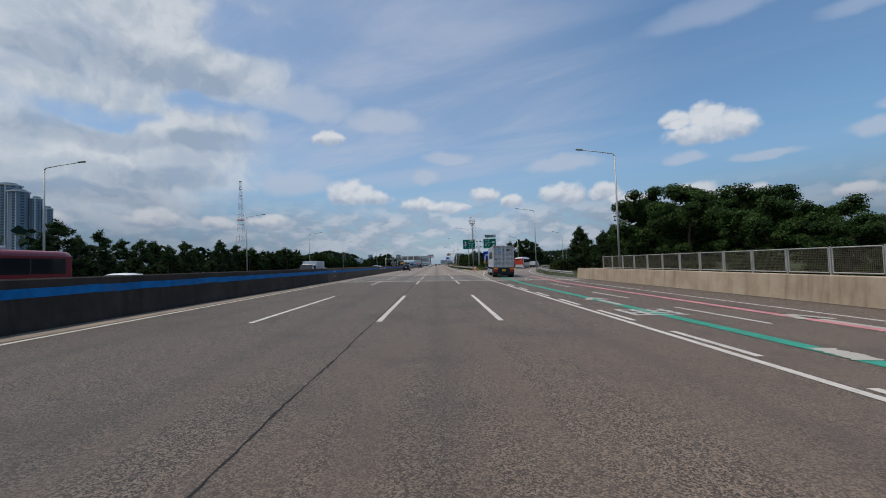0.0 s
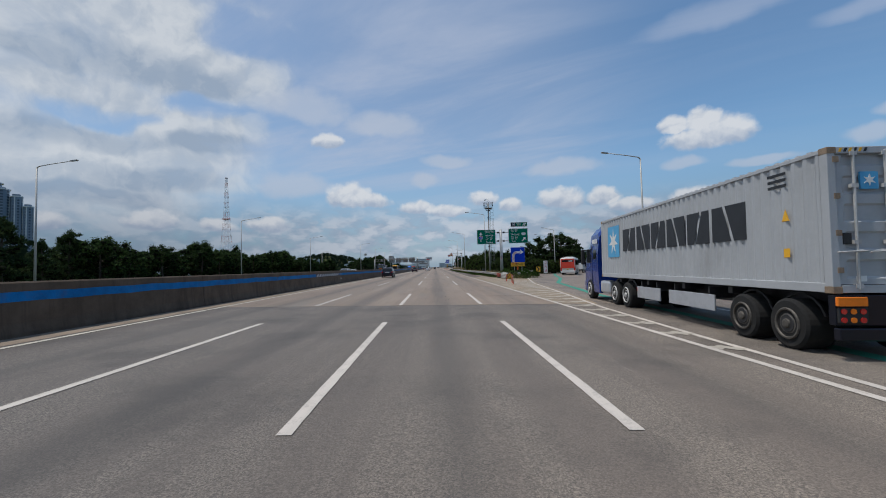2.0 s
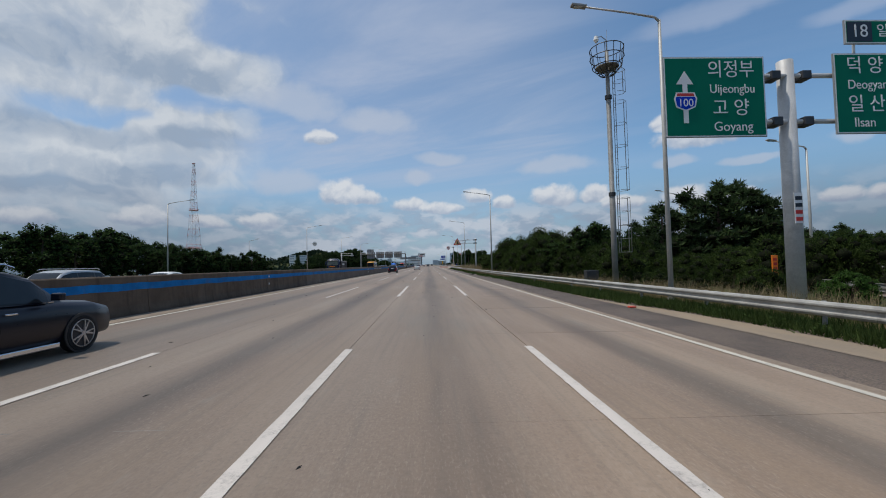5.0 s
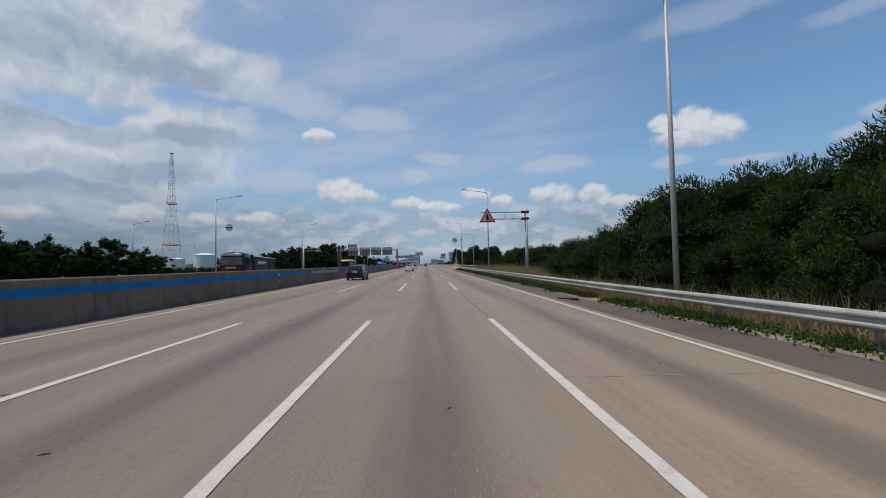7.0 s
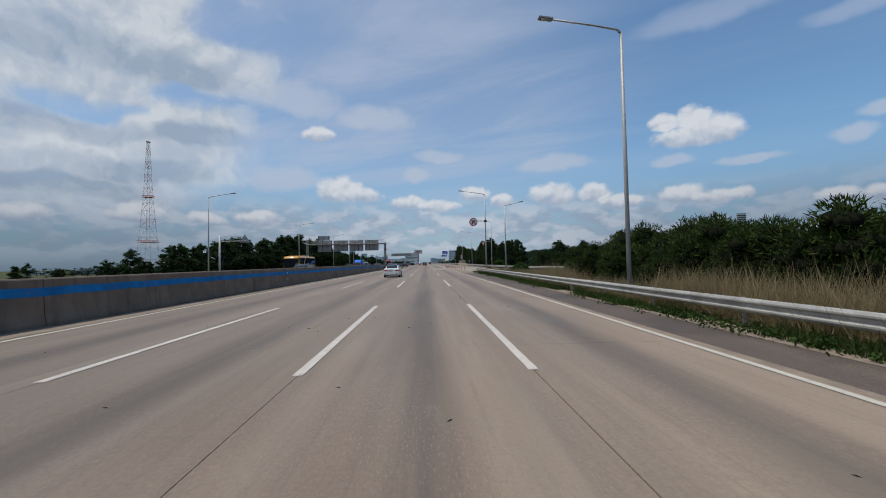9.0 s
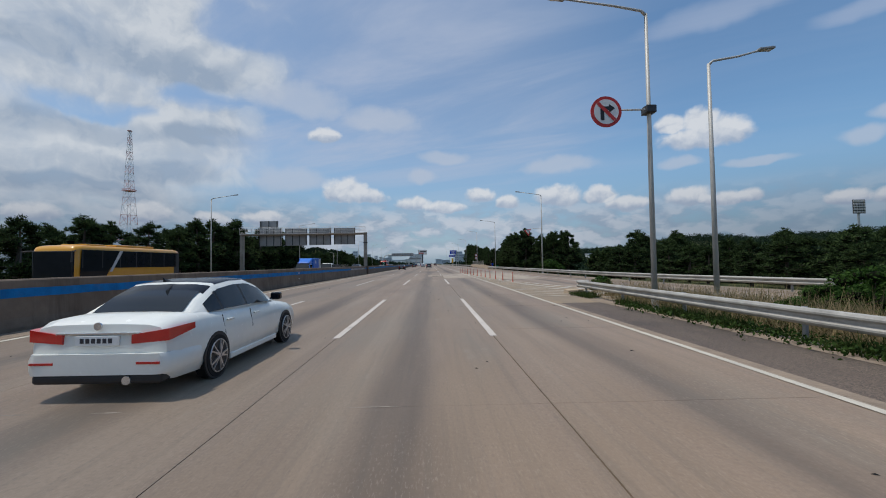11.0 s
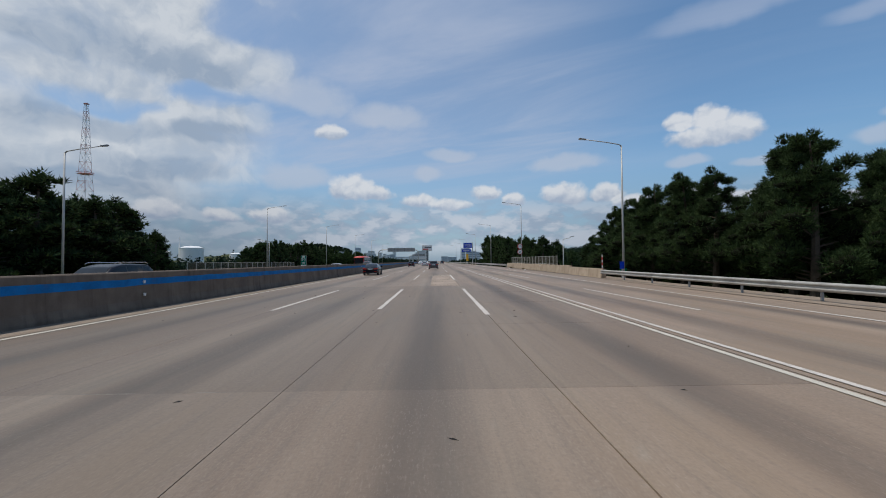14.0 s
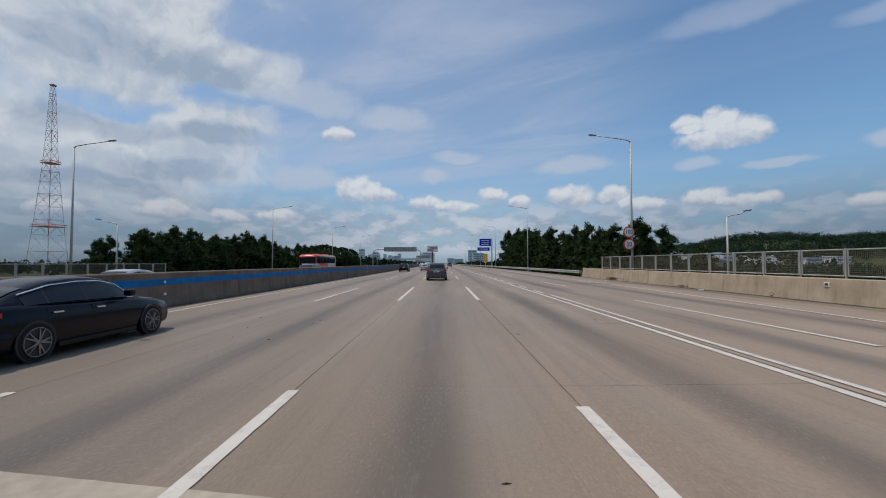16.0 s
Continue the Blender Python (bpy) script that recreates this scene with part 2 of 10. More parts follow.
def concrete_build(g, soil=0.0):
    pos = g.node("ShaderNodeNewGeometry").outputs["Position"]
    sep = g.node("ShaderNodeSeparateXYZ", {"Vector": pos})
    sx = sep.outputs[0]
    rnd = g.node("ShaderNodeObjectInfo").outputs["Random"]
    long = g.noise(g.scaled(pos, (1.6, 0.05, 1)), 1.0, 6.0, 0.62)
    blot = g.noise(g.scaled(pos, (1.0, 0.35, 1)), 0.55, 7.0, 0.62)
    fine = g.noise(pos, 26.0, 5.0, 0.7)
    c = g.mix(g.ramp(blot, 0.32, 0.68), (0.205, 0.147, 0.106, 1), (0.260, 0.195, 0.145, 1))
    c = g.mix(g.math("MULTIPLY", g.ramp(long, 0.42, 0.68), 0.45), c, (0.158, 0.115, 0.085, 1))
    c = g.mix(g.math("MULTIPLY", rnd, 0.22), c, (0.156, 0.120, 0.093, 1))
    c = g.mix(g.math("MULTIPLY", g.ramp(g.noise(g.scaled(pos, (0.22, 0.030, 1)), 1.0, 4.0, 0.5), 0.40, 0.62), 0.70), c, (0.190, 0.150, 0.117, 1))
    c = g.mix(g.math("MULTIPLY", g.ramp(g.noise(g.scaled(pos, (0.9, 0.028, 1)), 1.0, 4.0, 0.5), 0.48, 0.66), 0.55), c, (0.285, 0.222, 0.166, 1))
    c = g.mix(g.math("MULTIPLY", g.ramp(fine, 0.40, 0.66), 0.20), c, (0.345, 0.282, 0.232, 1))
    grit = g.node("ShaderNodeTexVoronoi", {"Vector": pos, "Scale": 30.0}).outputs["Color"]
    grit = g.node("ShaderNodeSeparateColor", {"Color": grit}).outputs[0]
    c = g.mix(g.math("MULTIPLY", g.ramp(grit, 0.72, 1.0), 0.16), c, (0.103, 0.088, 0.073, 1))
    # oil and rubber in the middle of the lanes, uneven along the road
    lane = g.math("PINGPONG", g.math("SUBTRACT", sx, 1.8), 1.83)
    oil = g.math("MULTIPLY", g.ramp(lane, 1.0, 1.75), g.ramp(g.noise(g.scaled(pos, (0.7, 0.045, 1)), 1.0, 5.0, 0.6), 0.28, 0.66))
    c = g.mix(g.math("MULTIPLY", oil, 0.68), c, (0.069, 0.054, 0.044, 1))
    c = g.mix(g.math("MULTIPLY", g.ramp(g.noise(pos, 1.7, 8.0, 0.72), 0.66, 0.80), 0.35), c, (0.076, 0.061, 0.050, 1))
    # brown dust drifts and grey scuffs
    c = g.mix(g.math("MULTIPLY", g.ramp(g.noise(g.scaled(pos, (0.5, 0.09, 1)), 1.0, 6.0, 0.6), 0.46, 0.68), 0.55), c, (0.212, 0.157, 0.109, 1))
    c = g.mix(g.math("MULTIPLY", g.ramp(g.noise(g.scaled(pos, (2.2, 0.7, 1)), 1.0, 7.0, 0.7), 0.58, 0.74), 0.35), c, (0.273, 0.244, 0.205, 1))
    smear = g.noise(g.scaled(pos, (7.0, 0.22, 1)), 1.0, 5.0, 0.65)
    c = g.mix(g.math("MULTIPLY", g.ramp(smear, 0.46, 0.70), 0.26), c, (0.105, 0.092, 0.078, 1))
    c = g.mix(g.math("MULTIPLY", g.ramp(g.noise(g.scaled(pos, (0.8, 0.16, 1)), 0.8, 6.0, 0.6), 0.50, 0.70), 0.30), c, (0.175, 0.165, 0.140, 1))
    core = g.math("MULTIPLY", g.ramp(lane, 1.15, 1.80), g.ramp(g.noise(g.scaled(pos, (1.2, 0.05, 1)), 1.0, 6.0, 0.65), 0.30, 0.62))
    c = g.mix(g.math("MULTIPLY", core, 0.34), c, (0.070, 0.060, 0.052, 1))
    # fine scuffs along the wheel paths
    scuff = g.noise(g.scaled(pos, (46, 11, 1)), 1.0, 4.0, 0.65)
    patchy = g.ramp(g.noise(g.scaled(pos, (0.8, 0.25, 1)), 1.0, 4.0, 0.6), 0.35, 0.65)
    c = g.mix(g.math("MULTIPLY", g.math("MULTIPLY", g.ramp(scuff, 0.52, 0.70), patchy), 0.42), c, (0.335, 0.285, 0.235, 1))
    c = g.mix(g.math("MULTIPLY", g.ramp(scuff, 0.46, 0.30), 0.28), c, (0.120, 0.098, 0.080, 1))
    if soil:
        c = g.mix(soil, c, (0.030, 0.026, 0.020, 1))
    c = g.node("ShaderNodeVectorMath", {0: c, 1: (1.20, 1.155, 1.085)}, operation="MULTIPLY").outputs[0]
    p = g.node("ShaderNodeBsdfPrincipled", {"Base Color": c, "Roughness": 0.60, "Diffuse Roughness": 1.0, "Specular IOR Level": 0.42})
    b = g.node("ShaderNodeBump", {"Strength": 0.05, "Distance": 0.006, "Height": g.noise(g.scaled(pos, (30, 42, 20)), 1.0, 4.0, 0.7)})
    g.tree.links.new(b.outputs[0], p.inputs["Normal"])
    return p.outputs[0]


def gore_build(g):
    """Untrafficked concrete under brown road dust."""
    pos = g.node("ShaderNodeNewGeometry").outputs["Position"]
    drift_ = g.noise(g.scaled(pos, (0.9, 0.35, 1)), 0.8, 6.0, 0.6)
    fine = g.noise(pos, 22.0, 5.0, 0.7)
    c = g.mix(g.ramp(drift_, 0.32, 0.66), (0.225, 0.178, 0.128, 1), (0.285, 0.215, 0.142, 1))
    c = g.mix(g.math("MULTIPLY", g.ramp(g.noise(pos, 1.6, 7.0, 0.7), 0.52, 0.72), 0.5), c, (0.165, 0.120, 0.078, 1))
    c = g.mix(g.math("MULTIPLY", g.ramp(fine, 0.42, 0.7), 0.25), c, (0.33, 0.27, 0.20, 1))
    p = g.node("ShaderNodeBsdfPrincipled", {"Base Color": c, "Roughness": 0.85, "Specular IOR Level": 0.3})
    b = g.node("ShaderNodeBump", {"Strength": 0.15, "Distance": 0.006, "Height": fine})
    g.tree.links.new(b.outputs[0], p.inputs["Normal"])
    return p.outputs[0]


def tan_build(g):
    """Tan concrete worn to its dark stones."""
    pos = g.node("ShaderNodeNewGeometry").outputs["Position"]
    blot = g.noise(g.scaled(pos, (1.0, 0.4, 1)), 0.9, 6.0, 0.6)
    fine = g.noise(pos, 24.0, 4.0, 0.7)
    stone = g.node("ShaderNodeSeparateColor", {"Color": g.node("ShaderNodeTexVoronoi", {"Vector": pos, "Scale": 92.0}).outputs["Color"]}).outputs[0]
    c = g.mix(g.ramp(blot, 0.3, 0.7), (0.262, 0.200, 0.152, 1), (0.345, 0.272, 0.212, 1))
    c = g.mix(g.math("MULTIPLY", g.ramp(fine, 0.4, 0.7), 0.35), c, (0.40, 0.325, 0.262, 1))
    c = g.mix(g.math("MULTIPLY", g.ramp(stone, 0.70, 1.0), g.ramp(blot, 0.75, 0.35)), c, (0.115, 0.096, 0.080, 1))
    p = g.node("ShaderNodeBsdfPrincipled", {"Base Color": c, "Roughness": 0.85, "Specular IOR Level": 0.3})
    b = g.node("ShaderNodeBump", {"Strength": 0.3, "Distance": 0.008, "Height": stone})
    g.tree.links.new(b.outputs[0], p.inputs["Normal"])
    return p.outputs[0]


def wall_build(dark, lite, streak):
    def build(g):
        pos = g.node("ShaderNodeNewGeometry").outputs["Position"]
        blot = g.noise(pos, 0.9, 7.0, 0.65)
        runs = g.noise(g.scaled(pos, (2.0, 2.2, 0.16)), 1.0, 5.0, 0.7)
        fine = g.noise(pos, 22.0, 4.0, 0.7)
        c = g.mix(g.ramp(blot, 0.3, 0.7), dark, lite)
        c = g.mix(g.math("MULTIPLY", g.ramp(runs, 0.46, 0.72), streak), c, tuple(v * 0.42 for v in dark[:3]) + (1,))
        c = g.mix(g.math("MULTIPLY", g.ramp(fine, 0.4, 0.7), 0.15), c, lite)
        p = g.node("ShaderNodeBsdfPrincipled", {"Base Color": c, "Roughness": 0.85, "Specular IOR Level": 0.3})
        b = g.node("ShaderNodeBump", {"Strength": 0.3, "Distance": 0.012, "Height": fine})
        g.tree.links.new(b.outputs[0], p.inputs["Normal"])
        return p.outputs[0]
    return build


def ground_build(g):
    pos = g.node("ShaderNodeNewGeometry").outputs["Position"]
    a = g.noise(pos, 0.09, 8.0, 0.65)
    b = g.noise(pos, 1.4, 6.0, 0.7)
    c = g.mix(g.ramp(a, 0.35, 0.65), (0.030, 0.046, 0.016, 1), (0.060, 0.072, 0.028, 1))
    c = g.mix(g.math("MULTIPLY", g.ramp(b, 0.42, 0.7), 0.55), c, (0.13, 0.105, 0.062, 1))
    p = g.node("ShaderNodeBsdfPrincipled", {"Base Color": c, "Roughness": 0.95, "Specular IOR Level": 0.1})
    bm_ = g.node("ShaderNodeBump", {"Strength": 0.7, "Distance": 0.12, "Height": b})
    g.tree.links.new(bm_.outputs[0], p.inputs["Normal"])
    return p.outputs[0]


def leaf(name, dark, lite, through_light=0.3):
    def build(g):
        pos = g.node("ShaderNodeNewGeometry")
        rnd = pos.outputs["Random Per Island"]
        tree = g.node("ShaderNodeObjectInfo").outputs["Random"]
        n = g.noise(g.node("ShaderNodeTexCoord").outputs["Object"], 0.9, 3.0, 0.6)
        f = g.math("ADD", g.math("MULTIPLY", rnd, 0.55), g.math("MULTIPLY", n, 0.45))
        c = g.mix(g.ramp(f, 0.2, 0.85), dark + (1,), lite + (1,))
        c = g.mix(g.math("MULTIPLY", tree, 0.35), c, tuple(v * 0.62 for v in dark) + (1,))
        p = g.node("ShaderNodeBsdfPrincipled", {"Base Color": c, "Roughness": 0.8, "Specular IOR Level": 0.08})
        tr = g.node("ShaderNodeBsdfTranslucent", {"Color": c})
        mx = g.node("ShaderNodeMixShader", {0: through_light, 1: p.outputs[0], 2: tr.outputs[0]})
        return mx.outputs[0]
    return material(name, build)


def line_build(col, wear):
    def build(g):
        pos = g.node("ShaderNodeNewGeometry").outputs["Position"]
        n = g.noise(pos, 3.2, 8.0, 0.72)
        fine = g.noise(pos, 34.0, 4.0, 0.7)
        f = g.math("ADD", g.math("MULTIPLY", n, 0.65), g.math("MULTIPLY", fine, 0.35))
        c = g.mix(g.math("MULTIPLY", g.ramp(f, 0.48, 0.70), wear), col, (0.24, 0.215, 0.19, 1))
        c = g.mix(g.math("MULTIPLY", g.ramp(g.noise(g.scaled(pos, (3, 0.3, 1)), 1.0, 4.0, 0.6), 0.4, 0.7), 0.25), c, (0.30, 0.28, 0.25, 1))
        return g.node("ShaderNodeBsdfPrincipled", {"Base Color": c, "Roughness": 0.7, "Specular IOR Level": 0.35}).outputs[0]
    return build


def glass_build(g):
    """Dark tinted car glass."""
    n = g.noise(g.node("ShaderNodeTexCoord").outputs["Object"], 1.5, 3.0)
    c = g.mix(n, (0.010, 0.012, 0.014, 1), (0.022, 0.026, 0.030, 1))
    return g.node("ShaderNodeBsdfPrincipled", {"Base Color": c, "Roughness": 0.05, "Specular IOR Level": 0.35, "Coat Weight": 0.0}).outputs[0]


M_ASPHALT = material("asphalt", asphalt_build)
M_ASPHALT_WORN = material("asphalt_worn", lambda g: asphalt_build(g, 1.18, 75.0, -0.7, (0.92, 1.01, 1.09)))
M_AGGREGATE = material("exposed_aggregate", lambda g: asphalt_build(g, 2.3, 58.0, -0.6, (0.93, 1.0, 1.08)))
M_RAMP = material("ramp_asphalt_grey", lambda g: asphalt_build(g, 1.45, 75.0, -0.9, (0.94, 1.0, 1.06)))
M_CONCRETE = material("road_concrete", concrete_build)
M_CONCRETE_OLD = material("road_concrete_soiled", lambda g: concrete_build(g, 0.18))
M_GORE = material("dusty_gore_concrete", gore_build)
M_TANSLAB = material("tan_stony_slab", lambda g: tan_build(g))
M_JOINT = plain("joint_sealant", (0.030, 0.028, 0.026), 0.9, spread=0.4, scale=6)
M_NEWSLAB = plain("fresh_concrete", (0.335, 0.278, 0.215), 0.85, spread=0.26, scale=0.4, bump=0.3, dirt=0.45)
M_CHIP = plain("chipped_concrete", (0.27, 0.232, 0.195), 0.9, spread=0.3, scale=8.0)
M_NEWSLAB_TAN = plain("fresh_concrete_tan", (0.325, 0.272, 0.216), 0.88, spread=0.24, scale=0.6, bump=0.4, dirt=0.4)
M_BARRIER_OLD = material("barrier_concrete_brown", wall_build((0.092, 0.064, 0.043, 1), (0.150, 0.108, 0.075, 1), 0.5))
# first barrier block, under half the tone of the following ones
M_BARRIER_DARK = material("barrier_concrete_black", wall_build((0.036, 0.027, 0.021, 1), (0.062, 0.048, 0.037, 1), 0.6))
M_BARRIER = material("barrier_concrete", wall_build((0.142, 0.106, 0.078, 1), (0.212, 0.164, 0.124, 1), 0.55))
M_PARAPET = material("parapet_concrete", wall_build((0.35, 0.262, 0.180, 1), (0.46, 0.365, 0.265, 1), 0.5))
M_BLUE_STRIPE = plain("blue_stripe_paint", (0.005, 0.155, 0.40), 0.7, spread=0.25, scale=2.0, dirt=0.35, spec=0.15)
M_CHEV_WHITE = plain("chevron_white_paint", (0.55, 0.55, 0.53), 0.6, spread=0.2, scale=3.0, dirt=0.5)
M_CHEV_NAVY = plain("chevron_navy_paint", (0.018, 0.030, 0.06), 0.6, spread=0.3, dirt=0.3)
M_LINE = material("road_line_white", line_build((0.55, 0.495, 0.435, 1), 0.8))
M_LINE_EDGE = material("road_line_edge", line_build((0.53, 0.485, 0.40, 1), 0.7))
M_LINE_FADED = material("road_line_faded", line_build((0.46, 0.43, 0.39, 1), 0.95))
M_HATCH = material("road_hatch_dusty", line_build((0.40, 0.36, 0.30, 1), 0.95))
M_CRACK = plain("open_crack_dark", (0.012, 0.011, 0.010), 1.0, spread=0.4, scale=6)
M_GREEN_LINE = plain("green_guide_paint", (0.025, 0.24, 0.16), 0.7, spread=0.2, scale=2.0, dirt=0.25)
M_PINK_LINE = plain("pink_guide_paint", (0.50, 0.19, 0.19), 0.7, spread=0.2, scale=2.0, dirt=0.25)
M_SHOULDER = material("shoulder_asphalt_dusty", lambda g: asphalt_build(g, 0.74, 55.0, -0.5, (1.02, 1.0, 0.98)))
M_SAND = plain("sandy_edge", (0.24, 0.185, 0.135), 0.95, spread=0.25, scale=1.5, bump=0.5, dirt=0.3)
M_DIRT = plain("kerb_grit", (0.070, 0.056, 0.042), 0.95, spread=0.5, scale=7.0, bump=0.6, dirt=0.3)
# tower red is paled in colour to stand for distance haze
M_TOWER_RED = plain("tower_red_hazed", (0.50, 0.20, 0.17), 0.6, spread=0.12)
M_GROUND = material("ground_grass_soil", ground_build)
M_STEEL = plain("galvanised_steel", (0.50, 0.495, 0.48), 0.55, 0.15, spread=0.18, scale=1.5, dirt=0.3)
M_RAIL = plain("guard_rail_steel", (0.36, 0.345, 0.315), 0.6, 0.15, spread=0.22, scale=1.3, dirt=0.55)
M_POLE = plain("lamp_pole_paint", (0.44, 0.43, 0.40), 0.55, 0.2, spread=0.12, scale=1.0, dirt=0.3)
M_GANTRY = plain("gantry_dusty_paint", (0.26, 0.238, 0.205), 0.65, 0.05, spread=0.22, scale=1.2, dirt=0.45)
# steel with dirt blotches; base darkened to paint in the mast's shaded look
M_MAST = plain("mast_shade_toned_steel", (0.23, 0.225, 0.21), 0.6, 0.15, spread=0.25, scale=1.2, dirt=0.5)
M_DARK_METAL = plain("dark_metal", (0.05, 0.05, 0.052), 0.5, 0.5, spread=0.3)
M_SIGN_GREEN = plain("sign_green", (0.002, 0.150, 0.092), 0.6, spread=0.05, scale=0.6, spec=0.08)
M_SIGN_BLUE = plain("sign_blue", (0.006, 0.045, 0.46), 0.6, spread=0.06, scale=0.6, spec=0.08)
M_SIGN_NAVY = plain("sign_navy", (0.006, 0.010, 0.022), 0.45, spread=0.1)
M_SIGN_WHITE = plain("sign_white", (0.74, 0.74, 0.72), 0.45, spread=0.05, scale=1.5, dirt=0.15)
M_SIGN_RED = plain("sign_red", (0.52, 0.030, 0.022), 0.45, spread=0.08)
M_SIGN_YELLOW = plain("sign_yellow", (0.80, 0.42, 0.02), 0.5, spread=0.06)
M_SIGN_PEACH = plain("sign_peach", (0.72, 0.42, 0.20), 0.5, spread=0.06)
M_SIGN_BACK = plain("sign_back_aluminium", (0.30, 0.30, 0.295), 0.5, 0.3, spread=0.12, scale=0.8, dirt=0.3)
M_PALE_BACK = plain("sign_back_pale", (0.62, 0.60, 0.54), 0.55, 0.0, spread=0.1, scale=1.5, dirt=0.2)
M_BLACK = plain("black_paint", (0.012, 0.012, 0.013), 0.5, spread=0.3)
M_ORANGE = plain("delineator_orange", (0.58, 0.060, 0.020), 0.5, spread=0.12, scale=4.0, dirt=0.2)
M_REFLECT = plain("reflective_band", (0.30, 0.22, 0.18), 0.4, spread=0.15)
M_FENCE_NET = plain("fence_bronze", (0.11, 0.095, 0.065), 0.6, 0.3, spread=0.2)
M_FENCE_FRAME = plain("fence_frame_paint", (0.38, 0.365, 0.325), 0.6, 0.1, spread=0.15, dirt=0.3)
# dark filler colour stands for the shade deep inside crowns and shrubs
M_CROWN_SHADE = plain("inner_twigs", (0.011, 0.013, 0.007), 0.95, spread=0.5, scale=5.0, bump=0.6, bump_scale=18, spec=0.05)
M_BARK = plain("bark", (0.085, 0.062, 0.045), 0.95, spread=0.35, scale=4.0, bump=0.7, bump_scale=20)
M_PINE = leaf("pine_needles", (0.020, 0.037, 0.015), (0.076, 0.116, 0.040), 0.18)
M_LEAF = leaf("broad_leaves", (0.013, 0.030, 0.009), (0.052, 0.088, 0.022), 0.2)
# lighter leaf tones paint highlights into these crowns
M_LEAF_NEAR = leaf("highlit_broad_leaves", (0.016, 0.036, 0.010), (0.078, 0.128, 0.034), 0.25)
# light leaf tone raised to stand for sunlit tips
M_HEDGE = leaf("feathery_shrub_leaves", (0.016, 0.032, 0.007), (0.070, 0.102, 0.024), 0.2)
M_BRIGHT = leaf("vine_leaves", (0.022, 0.055, 0.010), (0.075, 0.145, 0.030), 0.3)
M_GRASS = leaf("grass_green", (0.032, 0.055, 0.014), (0.085, 0.120, 0.034), 0.25)
M_WEED = leaf("low_weed_leaves", (0.016, 0.036, 0.008), (0.060, 0.105, 0.024), 0.2)
M_STRAW = leaf("grass_dry", (0.25, 0.19, 0.10), (0.47, 0.365, 0.205), 0.25)
M_DEADWEED = leaf("dead_weed_leaves", (0.08, 0.058, 0.028), (0.19, 0.14, 0.07), 0.15)
# slightly blue leaf tones put distance haze into the colour
M_FARWOOD = leaf("far_woods", (0.014, 0.029, 0.017), (0.026, 0.046, 0.025), 0.1)
M_GLASS = material("car_glass", glass_build)
M_WHEEL = plain("truck_wheel_steel", (0.085, 0.076, 0.065), 0.6, 0.2, spread=0.25, scale=4, dirt=0.4)
M_TYRE = plain("tyre_rubber", (0.011, 0.011, 0.011), 0.95, spread=0.25, dirt=0.2)
M_RIM = plain("alloy_rim", (0.50, 0.50, 0.51), 0.3, 0.8, spread=0.1)
M_PLASTIC = plain("black_plastic", (0.020, 0.020, 0.021), 0.6, spread=0.2)
M_TAIL = plain("tail_light_red", (0.52, 0.018, 0.012), 0.15, spread=0.15, coat=0.6)
M_HEAD = plain("headlight_clear", (0.62, 0.64, 0.66), 0.1, 0.2, spread=0.1, coat=0.6)
M_AMBER = plain("amber_marker", (0.85, 0.20, 0.01), 0.35, spread=0.1)
M_PLATE = plain("plate_white", (0.72, 0.73, 0.72), 0.4, spread=0.05)
M_PLATE_Y = plain("plate_yellow", (0.75, 0.52, 0.03), 0.4, spread=0.05)
M_BAR = plain("plate_bar", (0.03, 0.03, 0.04), 0.5, spread=0.1)


# ---- mesh helpers ----
def slope(y):
    return float(np.interp(y, (0, 200, 400), (0.02483, 0.00566, -0.00979)))


def zr(x, y):
    """Height of the paved surface: one plane that falls to the side by a changing grade."""
    return -slope(y) * max(-12.0, min(x, 40.0))


def mesh_ob(name, me, mat, parent=None, label=""):
    ob = new(name, me)
    if mat is not None and not me.materials:
        me.materials.append(mat)
    if parent is not None:
        ob.parent = parent
    if label:
        ob["label"] = label
    return ob


def part(name, bm, mat, parent=None, label="", smooth=False, crease=0.0):
    me = bpy.data.meshes.new(name)
    bmesh.ops.recalc_face_normals(bm, faces=bm.faces)
    if smooth:
        for f in bm.faces:
            f.smooth = True
    bm.to_mesh(me)
    bm.free()
    if crease:
        me.set_sharp_from_angle(angle=radians(crease))
    return mesh_ob(name, me, mat, parent, label)


def raw(name, verts, faces, mat, parent=None, label="", smooth=False):
    me = bpy.data.meshes.new(name)
    me.from_pydata([tuple(v) for v in verts], [], [tuple(f) for f in faces])
    me.update()
    if smooth:
        me.polygons.foreach_set("use_smooth", [True] * len(me.polygons))
    return mesh_ob(name, me, mat, parent, label)


def thing(name, label, category, group="", m=None):
    ob = new(name)
    ob.empty_display_size = 0.2
    if m is not None:
        ob.matrix_world = m
    return tagged(ob, label, category, group)


def box(bm, x0, x1, y0, y1, z0, z1, bevel=0.0):
    r = bmesh.ops.create_cube(bm, size=1)
    vs = r["verts"]
    for v in vs:
        v.co = Vector(((x0 + x1) / 2 + v.co.x * (x1 - x0), (y0 + y1) / 2 + v.co.y * (y1 - y0), (z0 + z1) / 2 + v.co.z * (z1 - z0)))
    if bevel:
        es = list({e for v in vs for e in v.link_edges})
        bmesh.ops.bevel(bm, geom=es, offset=bevel, segments=2, affect="EDGES", profile=0.5)
    return bm


def boxed(x0, x1, y0, y1, z0, z1, bevel=0.0):
    return box(bmesh.new(), x0, x1, y0, y1, z0, z1, bevel)


